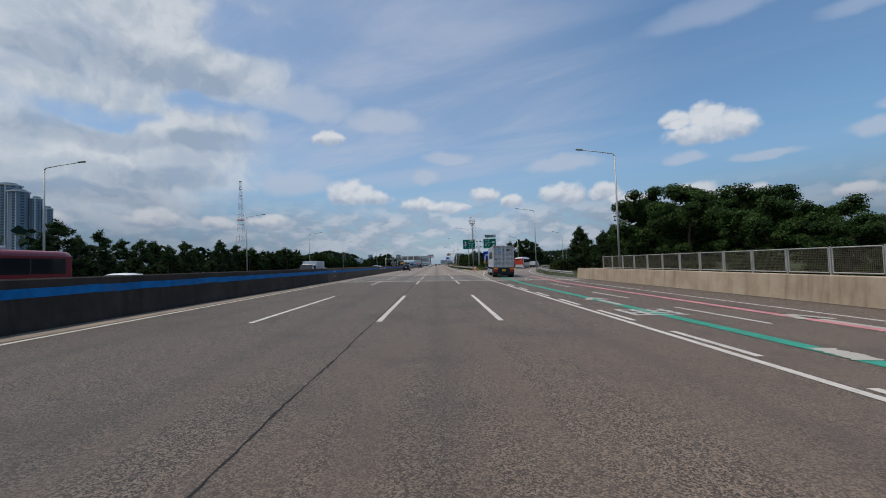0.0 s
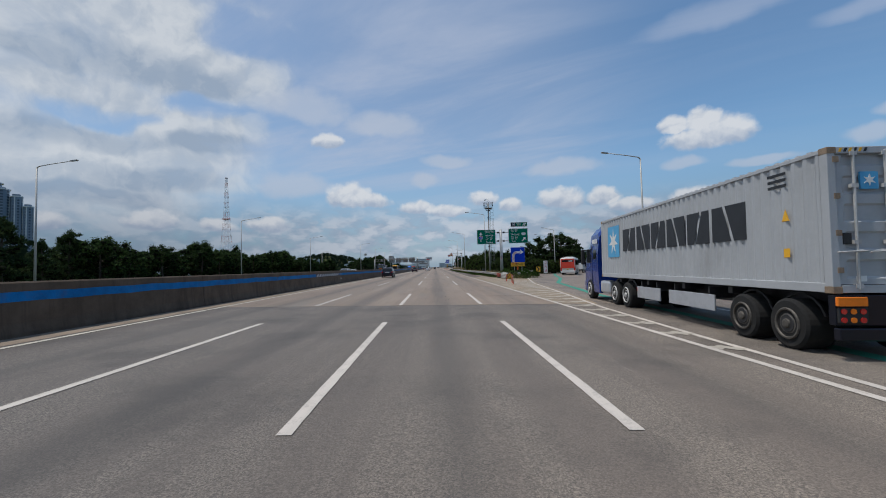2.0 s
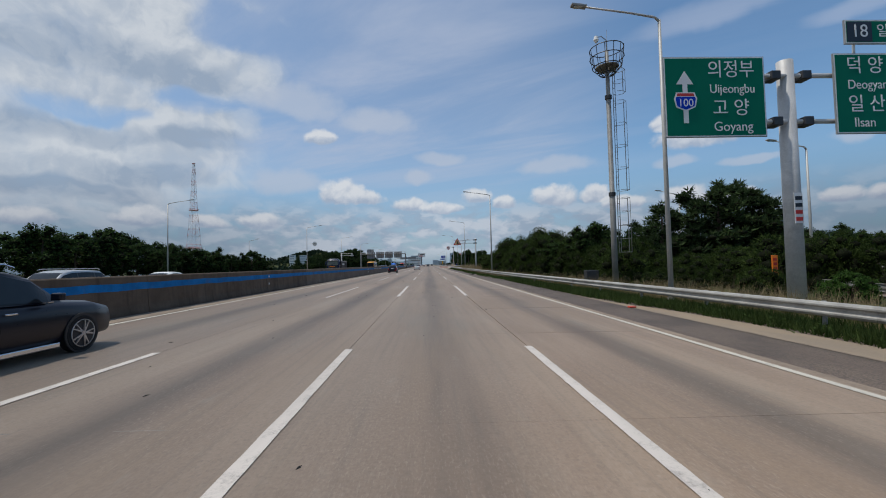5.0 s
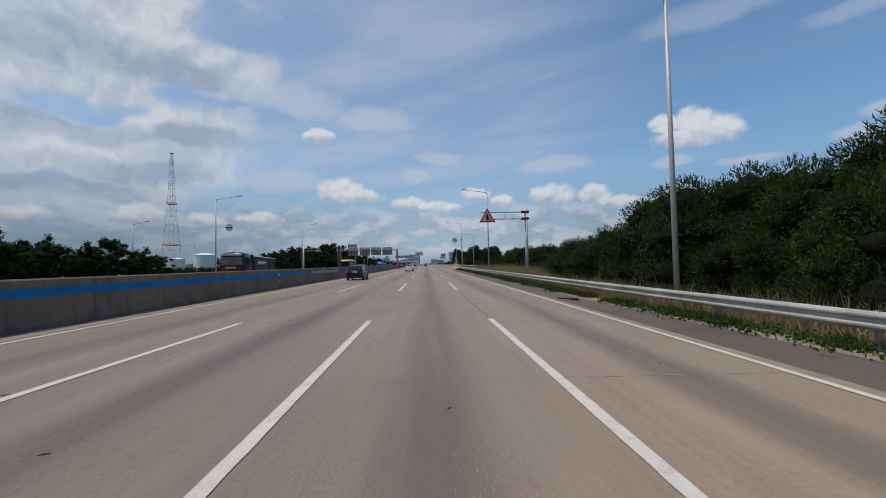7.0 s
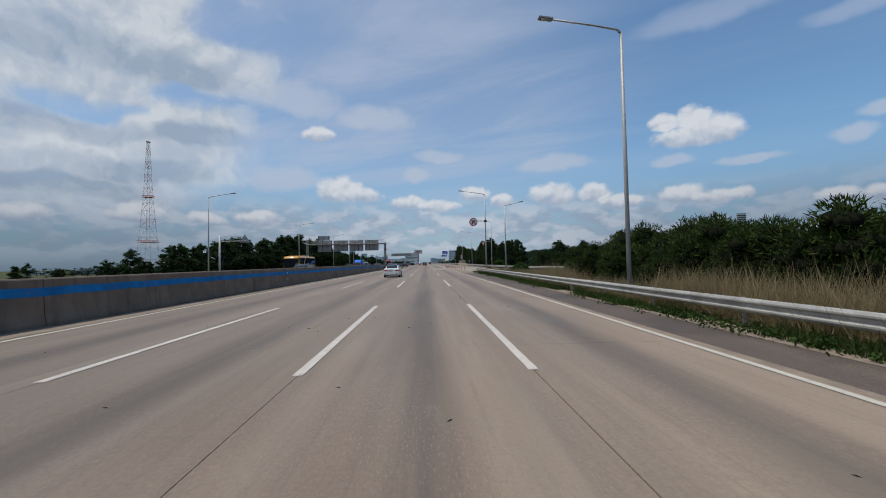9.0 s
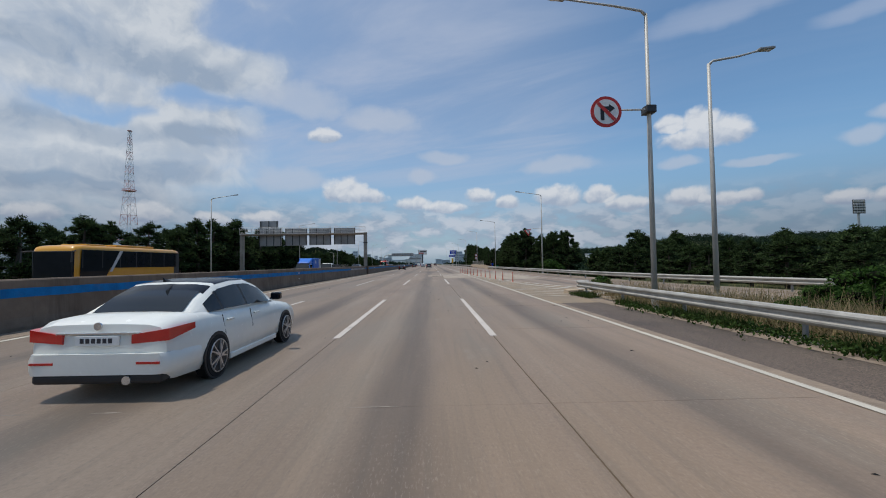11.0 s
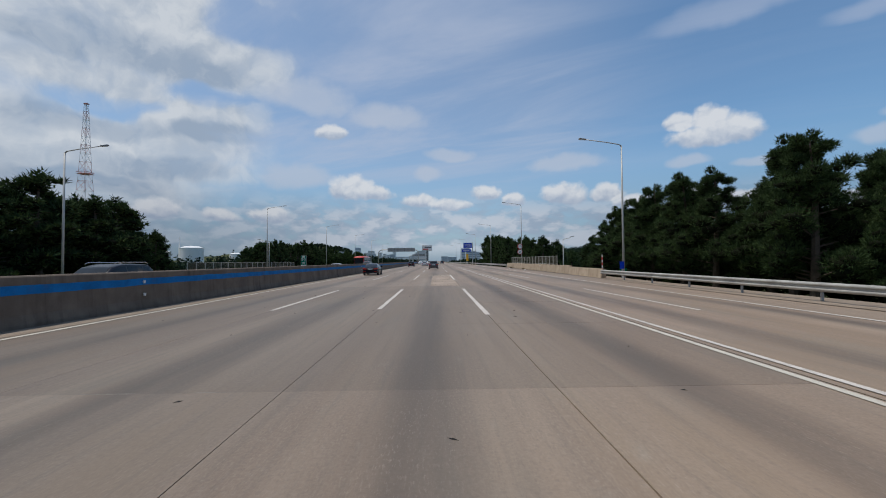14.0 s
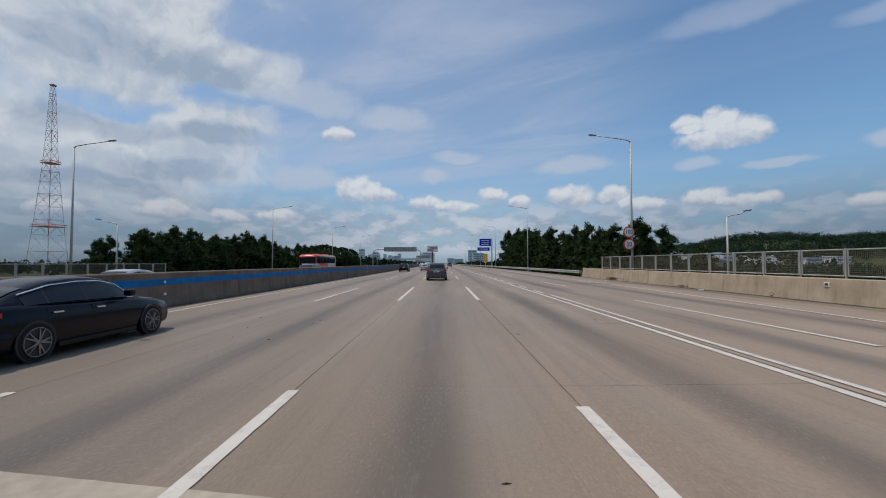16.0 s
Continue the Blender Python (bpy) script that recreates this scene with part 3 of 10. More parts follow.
def tube(bm, pts, radii, seg=10, cap=True):
    """A round tube through points, with a radius at each."""
    pts = [Vector(p) for p in pts]
    if not hasattr(radii, "__len__"):
        radii = [radii] * len(pts)
    rings = []
    side = None
    for i, p in enumerate(pts):
        d = (pts[min(i + 1, len(pts) - 1)] - pts[max(i - 1, 0)]).normalized()
        if side is None:
            side = d.orthogonal().normalized()
        side = (side - d * side.dot(d)).normalized()
        up = d.cross(side)
        rings.append([bm.verts.new(p + (side * math.cos(a) + up * math.sin(a)) * radii[i])
                      for a in (2 * math.pi * k / seg for k in range(seg))])
    for a, b in zip(rings, rings[1:]):
        for k in range(seg):
            bm.faces.new((a[k], a[(k + 1) % seg], b[(k + 1) % seg], b[k]))
    if cap:
        bm.faces.new(rings[0][::-1])
        bm.faces.new(rings[-1])
    return bm


def tubed(pts, radii, seg=10):
    return tube(bmesh.new(), pts, radii, seg)


def disc(bm, c, axis, r, depth, seg=24):
    a = Vector(axis).normalized()
    return tube(bm, [Vector(c) - a * depth / 2, Vector(c) + a * depth / 2], r, seg)


def sweep(profile, stations, closed=True):
    """Profile points (x, z), carried along stations (x, y, z, turn in radians)."""
    bm = bmesh.new()
    rings = []
    for sx, sy, sz, turn in stations:
        c, s = math.cos(turn), math.sin(turn)
        rings.append([bm.verts.new((sx + px * c, sy - px * s, sz + pz)) for px, pz in profile])
    n = len(profile)
    for a, b in zip(rings, rings[1:]):
        for k in range(n if closed else n - 1):
            bm.faces.new((a[k], a[(k + 1) % n], b[(k + 1) % n], b[k]))
    if closed:
        bm.faces.new(rings[0])
        bm.faces.new(rings[-1][::-1])
    return bm


def poly_plate(pts, y0, y1):
    """An upright plate in the x-z plane from outline points, y0 to y1 thick."""
    bm = bmesh.new()
    a = [bm.verts.new((x, y0, z)) for x, z in pts]
    b = [bm.verts.new((x, y1, z)) for x, z in pts]
    bm.faces.new(a)
    bm.faces.new(b[::-1])
    n = len(pts)
    for k in range(n):
        bm.faces.new((a[k], b[k], b[(k + 1) % n], a[(k + 1) % n]))
    return bm


def lettering(name, text, size, mat, parent, x, y, z, align="CENTER", turn=0.0, stretch=1.0, label=""):
    """Flat raised letters that face -y (or turned), as a mesh."""
    cu = bpy.data.curves.new(name, "FONT")
    cu.body, cu.size, cu.extrude, cu.align_x, cu.align_y = text, size, 0.004, align, "CENTER"
    tmp = new(name, cu)
    dg = bpy.context.evaluated_depsgraph_get()
    dg.update()
    me = bpy.data.meshes.new_from_object(tmp.evaluated_get(dg))
    bpy.data.objects.remove(tmp)
    me.transform(Matrix.Translation((x, y, z)) @ Matrix.Rotation(turn, 4, "Z") @ Matrix.Rotation(radians(90), 4, "X") @ Matrix.Diagonal((stretch, 1, 1, 1)))
    me.materials.clear()
    return mesh_ob(name, me, mat, parent, label)


# ---- ground ----
def terrain(x, y):
    base = zr(x, y) - 0.10
    if x > 16:                                    # land beside the exit, then falling away beyond the embankment
        drop = float(np.interp(y, (200, 300, 360, 2000), (0.0, 1.5, 5.0, 9.0)))
        base -= drop * float(np.interp(x, (16, 34), (0, 1)))
    if x < -30:
        drop = float(np.interp(y, (300, 380, 2000), (0.3, 3.0, 6.0)))
        base -= drop * float(np.interp(-x, (32, 50), (0, 1)))
    hill = 34 * math.exp(-((x - 532) / 85) ** 2 - ((y - 1000) / 200) ** 2) + 62 * math.exp(-((x - 770) / 105) ** 2 - ((y - 1010) / 220) ** 2) + 14 * math.exp(-((x - 640) / 330) ** 2 - ((y - 1060) / 260) ** 2)
    hill += 24 * math.exp(-((x - 330) / 190) ** 2 - ((y - 1080) / 260) ** 2) + 7 * math.exp(-((x - 330) / 160) ** 2 - ((y - 560) / 190) ** 2)
    hill += 175 * math.exp(-((x + 980) / 300) ** 2 - ((y - 3900) / 260) ** 2) + 95 * math.exp(-((x + 1700) / 520) ** 2 - ((y - 3900) / 300) ** 2)
    hill *= float(np.interp(abs(x), (70, 190), (0, 1)))
    if hill > 1.0:
        hill *= 0.85 + 0.3 * noise.noise(Vector((x * 0.006, y * 0.006, 0.3)))
    return base + hill


def ground_sheet():
    xs = [-4500, -3600, -3000, -2500] + list(range(-2200, -600, 100)) + list(range(-600, -60, 45)) + [-60, -50, -42, -36, -33, -30, -20, -11, 0, 9, 14, 16, 18, 21, 25, 30, 36, 44, 60] + list(range(90, 1500, 45)) + [1700, 2100, 3000, 4500]
    ys = [-900, -400, -200] + list(range(-100, 600, 20)) + list(range(600, 1600, 50)) + list(range(1700, 4600, 150)) + [4900]
    verts = [(x, y, terrain(x, y)) for y in ys for x in xs]
    n = len(xs)
    faces = [(j * n + i, j * n + i + 1, (j + 1) * n + i + 1, (j + 1) * n + i) for j in range(len(ys) - 1) for i in range(n - 1)]
    ob = raw("ground", verts, faces, M_GROUND, smooth=True)
    tagged(ob, "grassy ground beside the expressway, rising to wooded hills", "ground", kind="structure")


ground_sheet()


# ---- paved surfaces ----
def sheet(name, mat, edges, lift, label, category="road", parent=None, step=6.0):
    """A paved strip between two side lines (functions of y), on the tilted road plane."""
    left, right, y0, y1 = edges
    ys = list(np.arange(y0, y1, step)) + [y1]
    verts, faces = [], []
    cols = 4
    for y in ys:
        a, b = left(y), right(y)
        for k in range(cols + 1):
            x = a + (b - a) * k / cols
            verts.append((x, y, zr(x, y) + lift))
    w = cols + 1
    for j in range(len(ys) - 1):
        for k in range(cols):
            faces.append((j * w + k, j * w + k + 1, (j + 1) * w + k + 1, (j + 1) * w + k))
    ob = raw(name, verts, faces, mat, parent)
    if parent is None:
        tagged(ob, label, category, kind="structure")
    return ob


def line(points):
    ys, xs = [p[0] for p in points], [p[1] for p in points]
    return lambda y: float(np.interp(y, ys, xs))


def const(v):
    return lambda y: v


RAMP_L = line([(40, 5.45), (53, 5.7), (64, 6.5), (72, 7.6), (87, 9.4), (93, 10.5), (107, 13.2), (120, 17.2), (135, 23), (150, 31), (170, 44), (190, 60)])
RAMP_R = line([(40, 13.6), (60, 15.0), (80, 18), (100, 23), (117, 29), (137, 38), (155, 49), (170, 60), (190, 80)])
MERGE_L = line([(200, 27), (230, 18.5), (250, 13.2), (265, 9.2), (271, 7.7), (284, 6.1), (300, 5.5)])
MERGE_R = line([(200, 36), (230, 26), (250, 20), (262, 16.6), (271, 15.6), (292, 15.1), (313, 14.5), (330, 14.5), (345, 15.3), (420, 15.3), (520, 12.0), (620, 9.5), (1600, 9.5)])

sheet("road", M_ASPHALT, (const(-10.75), const(15.3), -80, 46.5), 0.0, "dark worn asphalt carriageway with coarse grit")
sheet("worn_road", M_ASPHALT_WORN, (const(-10.75), const(15.3), 46.5, 65.7), 0.0, "lighter worn asphalt carriageway beyond the joint")
sheet("exit_ramp_road", M_RAMP, (RAMP_L, RAMP_R, 65.7, 190), -0.012, "grey asphalt exit ramp that bends away")
KERB = line([(104, 9.0), (122, 8.85), (150, 7.6), (170, 6.95), (200, 7.1), (245, 7.5), (256, 7.2)])
sheet("gore_pavement", M_GORE, (const(5.44), lambda y: min(RAMP_L(y) + 0.3, 13.2 if y < 104.5 else 9.0), 65.7, 112), -0.006, "dusty concrete wedge between carriageway and exit ramp", step=3.0)
sheet("shoulder", M_SHOULDER, (const(5.66), KERB, 112, 252.5), -0.010, "dusty dark asphalt hard shoulder with crumbled edge")
sheet("shoulder_strip", M_SAND, (const(5.44), const(5.67), 112, 252.5), -0.004, "sandy concrete strip along the edge line", "shoulder")
sheet("shoulder_edge", M_SAND, (lambda y: KERB(y) - 0.02, lambda y: KERB(y) + 0.75, 104, 256), -0.003, "pale sandy kerb edge under the guard rail", "shoulder")
GUTTER = line([(104, 8.5), (121, 8.42), (124, 8.25), (127, 7.7), (131, 7.42), (134, 7.4)])
sheet("gutter", M_GORE, (lambda y: 7.37 + 0.03 * noise.noise(Vector((2.0, y * 0.9, 4))), lambda y: GUTTER(y) + 0.10 * noise.noise(Vector((6.0, y * 1.1, 2))), 109, 134), -0.005, "dusty worn concrete gutter beside the hard shoulder", "gutter", step=0.5)
sheet("gutter_lip", M_SAND, (const(7.30), const(7.39), 109, 131), -0.0015, "pale broken lip of the concrete gutter", "gutter", step=1.0)
sheet("merge_nose", M_GORE, (const(5.44), lambda y: min(MERGE_L(y) + 0.3, 7.3 + (y - 252.4) * 1.2), 252.4, 303), -0.006, "dusty concrete nose where the slip road joins", step=2.0)
sheet("merge_road", M_CONCRETE, (MERGE_L, MERGE_R, 200, 376), -0.012, "pale concrete merging lanes")
sheet("merge_verge", M_SAND, (lambda y: MERGE_R(y) - 0.7, lambda y: MERGE_R(y) + 1.5, 240, 345), 0.012, "sandy strip along the merging lane under its rail", "verge")
sheet("road_ahead", M_CONCRETE, (const(-10.75), MERGE_R, 375.6, 1600), 0.0, "concrete carriageway running to the distance", step=25)
sheet("opposite_road", M_CONCRETE, (const(-29.0), const(-11.3), -80, 1600), 0.02, "concrete carriageway of the opposite direction", step=25)
sheet("median_edge", M_SAND, (const(-10.74), const(-9.86), -60, 420), 0.005, "sandy dust drift along the foot of the median barrier", "verge")
for y0_, y1_, foot in ((-60, 47, 15.22), (336, 389, 0.0)):
    lx = (lambda y: 15.22) if foot else line([(336, 14.42), (346, 14.92), (358, 15.32), (400, 15.42)])
    wob = lambda y: 0.24 + 0.16 * noise.noise(Vector((1.7, y * 0.55, 0))) + 0.07 * noise.noise(Vector((4.1, y * 2.9, 0)))
    sheet("dirt_strip", M_DIRT, (lambda y, lx=lx: lx(y) - wob(y), lambda y, lx=lx: lx(y) + 0.02, y0_, y1_), 0.006, "dark grit gathered along the foot of the parapet", "verge", step=0.5)
sheet("joint_bed", M_JOINT, (const(-10.75), const(5.46), 65.7, 375.7), -0.055, "dark joint filler between the road slabs")

# road slabs, each its own piece; lanes by their side lines
slab_road = thing("slab_road", "jointed pale concrete carriageway with oily lane middles", "road")
slab_road["kind"] = "structure"
LANES = [(-10.74, -5.554), (-5.546, -1.805), (-1.795, 1.79), (1.808, 5.44)]
SLAB = 5.467
slab_rows = int((375.7 - 65.75) / SLAB)
for a, b in LANES:
    w = b - a
    bm = boxed(-w / 2, w / 2, 0.0007, SLAB - 0.0007, -0.25, 0.0)
    me = None
    for k in range(slab_rows):
        y = 65.75 + k * SLAB
        if me is None:
            ob = part("road_slab", bm, M_CONCRETE, slab_road)
            me = ob.data
        else:
            ob = mesh_ob("road_slab", me, None, slab_road)
        xc = (a + b) / 2
        if 303.0 < y < 327.0:
            ob.material_slots[0].link = "OBJECT"
            ob.material_slots[0].material = M_CONCRETE_OLD
        ob.location = (xc, y, zr(xc, y + SLAB / 2))
        ob.rotation_euler = (0, math.atan(slope(y + SLAB / 2)), 0)
# pale chipped edges along some of the cross joints
chip = random.Random(41)
verts, faces = [], []
for k in range(slab_rows):
    y = 65.75 + k * SLAB
    for a, b in LANES[1:]:
        for _ in range(chip.choice((0, 1, 2, 3))):
            x0, ln = chip.uniform(a + 0.1, b - 1.0), chip.uniform(0.12, 0.85)
            n = max(3, int(ln / 0.07))
            base = len(verts)
            for i in range(n + 1):
                x = x0 + ln * i / n
                wide = 0.017 * math.sin(math.pi * (i + 0.3) / (n + 0.6)) * chip.uniform(0.4, 1.3)
                verts += [(x, y - wide, zr(x, y) + 0.0045), (x, y + wide, zr(x, y) + 0.0045)]
            faces += [(base + 2 * i, base + 2 * i + 2, base + 2 * i + 3, base + 2 * i + 1) for i in range(n)]
ob = raw("joint_chips", verts, faces, M_CHIP)
tagged(ob, "pale chipped concrete along the cross joints", "road wear", kind="stuff")
last_slab = 65.75 + slab_rows * SLAB
sheet("road_patch_end", M_CONCRETE, (const(-10.74), const(5.44), last_slab, 375.6), 0.0, "last concrete bay of the jointed carriageway")

# fresh repair bays laid into the old concrete
REPAIRS = [("repair_bay", M_NEWSLAB, 1.84, 5.2, 281.0, 289.6, "pale fresh concrete repair bay"),
           ("repair_bay", M_NEWSLAB_TAN, 1.84, 5.2, 289.6, 299.0, "tan patched concrete repair bay"),
           ("repair_bay", M_NEWSLAB, 0.02, 1.76, 287.8, 293.2, "small pale concrete repair bay with dark patched ends"),
           ("repair_bay", M_NEWSLAB, 6.2, 11.6, 276.0, 303.0, "pale fresh concrete bay in the merging lane"),
           ("repair_bay", M_TANSLAB, -0.2, 1.74, 328.2, 346.1, "tan grooved concrete repair bay"),
           ("joint_band", M_LINE_EDGE, -9.5, 14.6, 46.0, 46.28, "pale steel bridge expansion joint"),
           ("joint_band", M_LINE_EDGE, -9.5, 14.6, 46.75, 47.0, "pale steel bridge expansion joint")]
for nm, mat, xa, xb, ya, yb, lab in REPAIRS:
    sheet(nm, mat, (const(xa), const(xb), ya, yb), 0.006, lab, "road patch", step=2.0)

# black tar at the end of the small bay, and cracks in the large one
def ragged(name, mat, x0, x1, y0, y1, lift, label, seed):
    r = random.Random(seed)
    pts = [(x0 + (x1 - x0) * k / 9, y0 + r.uniform(-0.04, 0.04) - 0.10 * math.sin(k * 0.35)) for k in range(10)] + [(x1 - (x1 - x0) * k / 9, y1 + r.uniform(-0.04, 0.04) - 0.10 * math.sin(k * 0.35)) for k in range(10)]
    bm = bmesh.new()
    bm.faces.new([bm.verts.new((x, y, zr(x, y) + lift)) for x, y in pts])
    tagged(part(name, bm, mat), label, "road patch", kind="structure")


ragged("tar_patch", M_JOINT, 0.58, 1.80, 292.8, 293.5, 0.011, "black tar patch at the end of the repair bay", 3)
ragged("tar_patch", M_JOINT, 0.5, 1.9, 287.2, 287.75, 0.011, "thin black tar patch at the end of the repair bay", 4)
ragged("rough_patch", M_AGGREGATE, 1.95, 5.2, 290.6, 294.2, 0.009, "rough exposed stone patch in the repair bay", 5)
crack_rng = random.Random(12)
for cx, cy, n in ((2.5, 296.2, 5), (3.1, 297.0, 4), (4.3, 295.2, 6), (3.6, 287.0, 5), (2.8, 284.5, 5), (4.6, 285.6, 6), (7.6, 289.5, 6), (9.4, 294.0, 5), (8.4, 299.0, 6)):
    bm = bmesh.new()
    x, y, prev = cx, cy, None
    ang = crack_rng.uniform(0, 3.1)
    for k in range(n + 1):
        w = 0.014 * (1 - k / (n + 1))
        row = [bm.verts.new((x, y - w, zr(x, y) + 0.0095)), bm.verts.new((x, y + w, zr(x, y) + 0.0095))]
        if prev:
            bm.faces.new((prev[0], row[0], row[1], prev[1]))
        prev = row
        ang += crack_rng.uniform(-0.7, 0.7)
        x, y = x + 0.16 * math.cos(ang), y + 0.22 * math.sin(ang)
    tagged(part("slab_crack", bm, M_JOINT), "fine dark crack in the pale repair slab", "road crack", kind="structure")

# tar sealed crack along the lane joint on the asphalt
bm = bmesh.new()
rng = random.Random(5)
prev = None
for k in range(620):
    y = -40 + k * 0.139
    x = -1.93 + 0.03 * noise.noise(Vector((0, y * 0.4, 0))) + rng.uniform(-0.012, 0.012)
    wd = 0.006 + (0.016 if y < 16 else 0.036) * abs(noise.noise(Vector((3, y * 1.7, 0)))) + rng.uniform(0, 0.012)
    row = [bm.verts.new((x - wd, y, zr(x, y) + 0.004)), bm.verts.new((x + wd, y, zr(x, y) + 0.004))]
    if prev:
        bm.faces.new((prev[0], prev[1], row[1], row[0]))
    prev = row
tagged(part("sealed_crack", bm, M_CRACK), "dark open crack along the asphalt lane joint", "road crack", kind="structure")


# ---- painted markings ----
ragged_ = random.Random(77)


def stripe(name, mat, pts, width, parent, lift=0.010, fray=0.0):
    """A painted stripe along points (x, y)."""
    bm = bmesh.new()
    rows = []
    dense = []
    for (xa, ya), (xb, yb) in zip(pts, pts[1:]):
        n = max(1, int(math.hypot(xb - xa, yb - ya) / (0.16 if 0 < fray < 0.2 else 0.07 if fray else 5)))
        dense += [(xa + (xb - xa) * i / n, ya + (yb - ya) * i / n) for i in range(n)]
    dense.append(pts[-1])
    for i, (x, y) in enumerate(dense):
        a, b = dense[max(i - 1, 0)], dense[min(i + 1, len(dense) - 1)]
        d = Vector((b[0] - a[0], b[1] - a[1])).normalized()
        nx, ny = d.y * width / 2, -d.x * width / 2
        row = []
        for s in (-1, 1):
            f = s * (1.0 + (fray * ragged_.uniform(-1, 1) if fray > 0.2 else fray * noise.noise(Vector((x * 9 + s * 3.1, y * (4.3 if fray < 0.2 else 9.7), 0.5))) if fray else 0.0))
            row.append(bm.verts.new((x + f * nx, y + f * ny, zr(x + f * nx, y) + (lift - 0.008 if x > 5.5 and 66 < y < 375 else lift))))
        rows.append(row)
    for a, b in zip(rows, rows[1:]):
        bm.faces.new((a[0], a[1], b[1], b[0]))
    return part(name, bm, mat, parent)


def marking(label):
    ob = thing("road_marking", label, "road marking")
    ob["kind"] = "structure"
    return ob


DASH = [18.2, 85.9, 109.05, 132.2, 155.2, 178.15, 200.5, 222.2, 245.2, 268.4, 291.3, 315.3, 339.6, 362.7]
for off, wide, mat, lab in ((-0.17, 0.33, M_NEWSLAB, "pale skewed concrete band at the bridge joint"), (-0.37, 0.055, M_CRACK, "dark gap of the skewed bridge joint"), (-0.71, 0.60, M_NEWSLAB, "pale skewed concrete band at the bridge joint")):
    tagged(stripe("joint_gap" if mat is M_CRACK else "joint_band", mat, [(-10.2, 348.96 + off), (13.6, 344.94 + off)], wide, None, 0.0085, fray=0.04), lab, "road patch", kind="structure")
lane_marks = marking("white broken lane lines, thick paint worn at the edges")
for x in (-5.55, -1.8, 1.8):
    for y in DASH:
        if x == 1.8 and y == 291.3:
            stripe("lane_dash", M_LINE, [(1.78, 291.2), (1.78, 301)], 0.16, lane_marks, fray=0.15)
            continue
        a, e = (y - (1.8 if x == 1.8 and y == 315.3 else 0.0), y + 9.8) if y != 339.6 else ((336.7, 349.2) if x == 1.8 else (337.8, 349.9))
        stripe("lane_dash", M_LINE, [(x, a), (x, e)], 0.16, lane_marks, fray=0.10)
    for y, e in ((40.3, 47.3), (51.8, 60.2), (65.9, 73.4), (-6, 4.5)):
        stripe("lane_dash", M_LINE, [(x, y), (x, e)], 0.16, lane_marks, fray=0.10)
    for k in range(30):
        stripe("lane_dash", M_LINE, [(x, 386 + 23.2 * k), (x, 396 + 23.2 * k)], 0.16, lane_marks)
for k in range(3):
    stripe("lane_dash", M_LINE, [(8.75, 298.4 + 23.6 * k - 8), (8.6, 298.4 + 23.6 * k + 2)], 0.15, lane_marks)
for y, e in ((352.4, 362), (372.3, 378.8), (394, 402), (417, 425), (440, 448)):
    stripe("lane_dash", M_LINE, [(8.7, y), (8.5, e)], 0.15, lane_marks)
edge_marks = marking("yellowish white edge lines")
stripe("edge_line", M_LINE_EDGE, [(-9.6, -70), (-9.6, 1500)], 0.17, edge_marks)
stripe("edge_line", M_LINE, [(5.3, -70), (5.3, 106)], 0.17, edge_marks)
stripe("edge_line", M_LINE_EDGE, [(5.3, 106), (5.3, 330)], 0.135, edge_marks)
stripe("edge_line", M_LINE, [(5.3, 330), (5.3, 700)], 0.15, edge_marks)
stripe("edge_line", M_LINE, [(5.72, 304.5), (5.72, 365.4)], 0.13, edge_marks)
stripe("edge_line", M_LINE, [(12.4, -60), (12.2, 40), (13.6, 60), (16.8, 80), (21.6, 100), (27.5, 117), (36.4, 137)], 0.15, edge_marks)
stripe("edge_line", M_LINE, [(13.4, 262), (12.2, 285), (11.8, 300), (11.7, 340), (12.4, 366), (12.4, 470), (9.0, 560)], 0.15, edge_marks)
stripe("edge_line", M_LINE_EDGE, [(-27.6, -70), (-27.6, 1500)], 0.15, edge_marks)
# short dashes that double the exit line
for k in range(8):
    stripe("exit_dash", M_LINE, [(5.62, 4.2 + 4.55 * k), (5.62, 6.9 + 4.55 * k)], 0.17, edge_marks)
for k in range(3, 11):
    stripe("exit_dash", M_LINE, [(5.62, 352.5 + 4.6 * k), (5.62, 355 + 4.6 * k)], 0.15, edge_marks)
stripe("edge_line", M_LINE, [(RAMP_L(y), y) for y in (50, 57, 64, 72, 80, 87, 93, 100, 107, 114, 120, 128, 135, 150)], 0.16, edge_marks)
stripe("edge_line", M_LINE, [(MERGE_L(y), y) for y in (250, 258, 265, 271, 278, 284, 292, 300)], 0.16, edge_marks)
ramp_marks = marking("green, pink and white guide lines on the exit lanes")
stripe("green_guide_line", M_GREEN_LINE, [(7.15, -60), (7.15, 40), (7.7, 55), (9.3, 72), (12.0, 88), (16.3, 101), (19.5, 114), (24.0, 130), (33, 148)], 0.42, ramp_marks)
stripe("pink_guide_line", M_PINK_LINE, [(10.7, -60), (10.6, 40), (11.9, 58)], 0.36, ramp_marks)
for y in (-20, 0, 17.0, 25.1):
    stripe("ramp_dash", M_LINE, [(8.9, y), (8.75, y + 4.2)], 0.15, ramp_marks)
for y in (34, 46, 58, 70):
    stripe("ramp_dash", M_LINE, [((RAMP_L(y) + RAMP_R(y)) / 2 - 0.4, y), ((RAMP_L(y + 5) + RAMP_R(y + 5)) / 2 - 0.4, y + 5)], 0.15, ramp_marks)
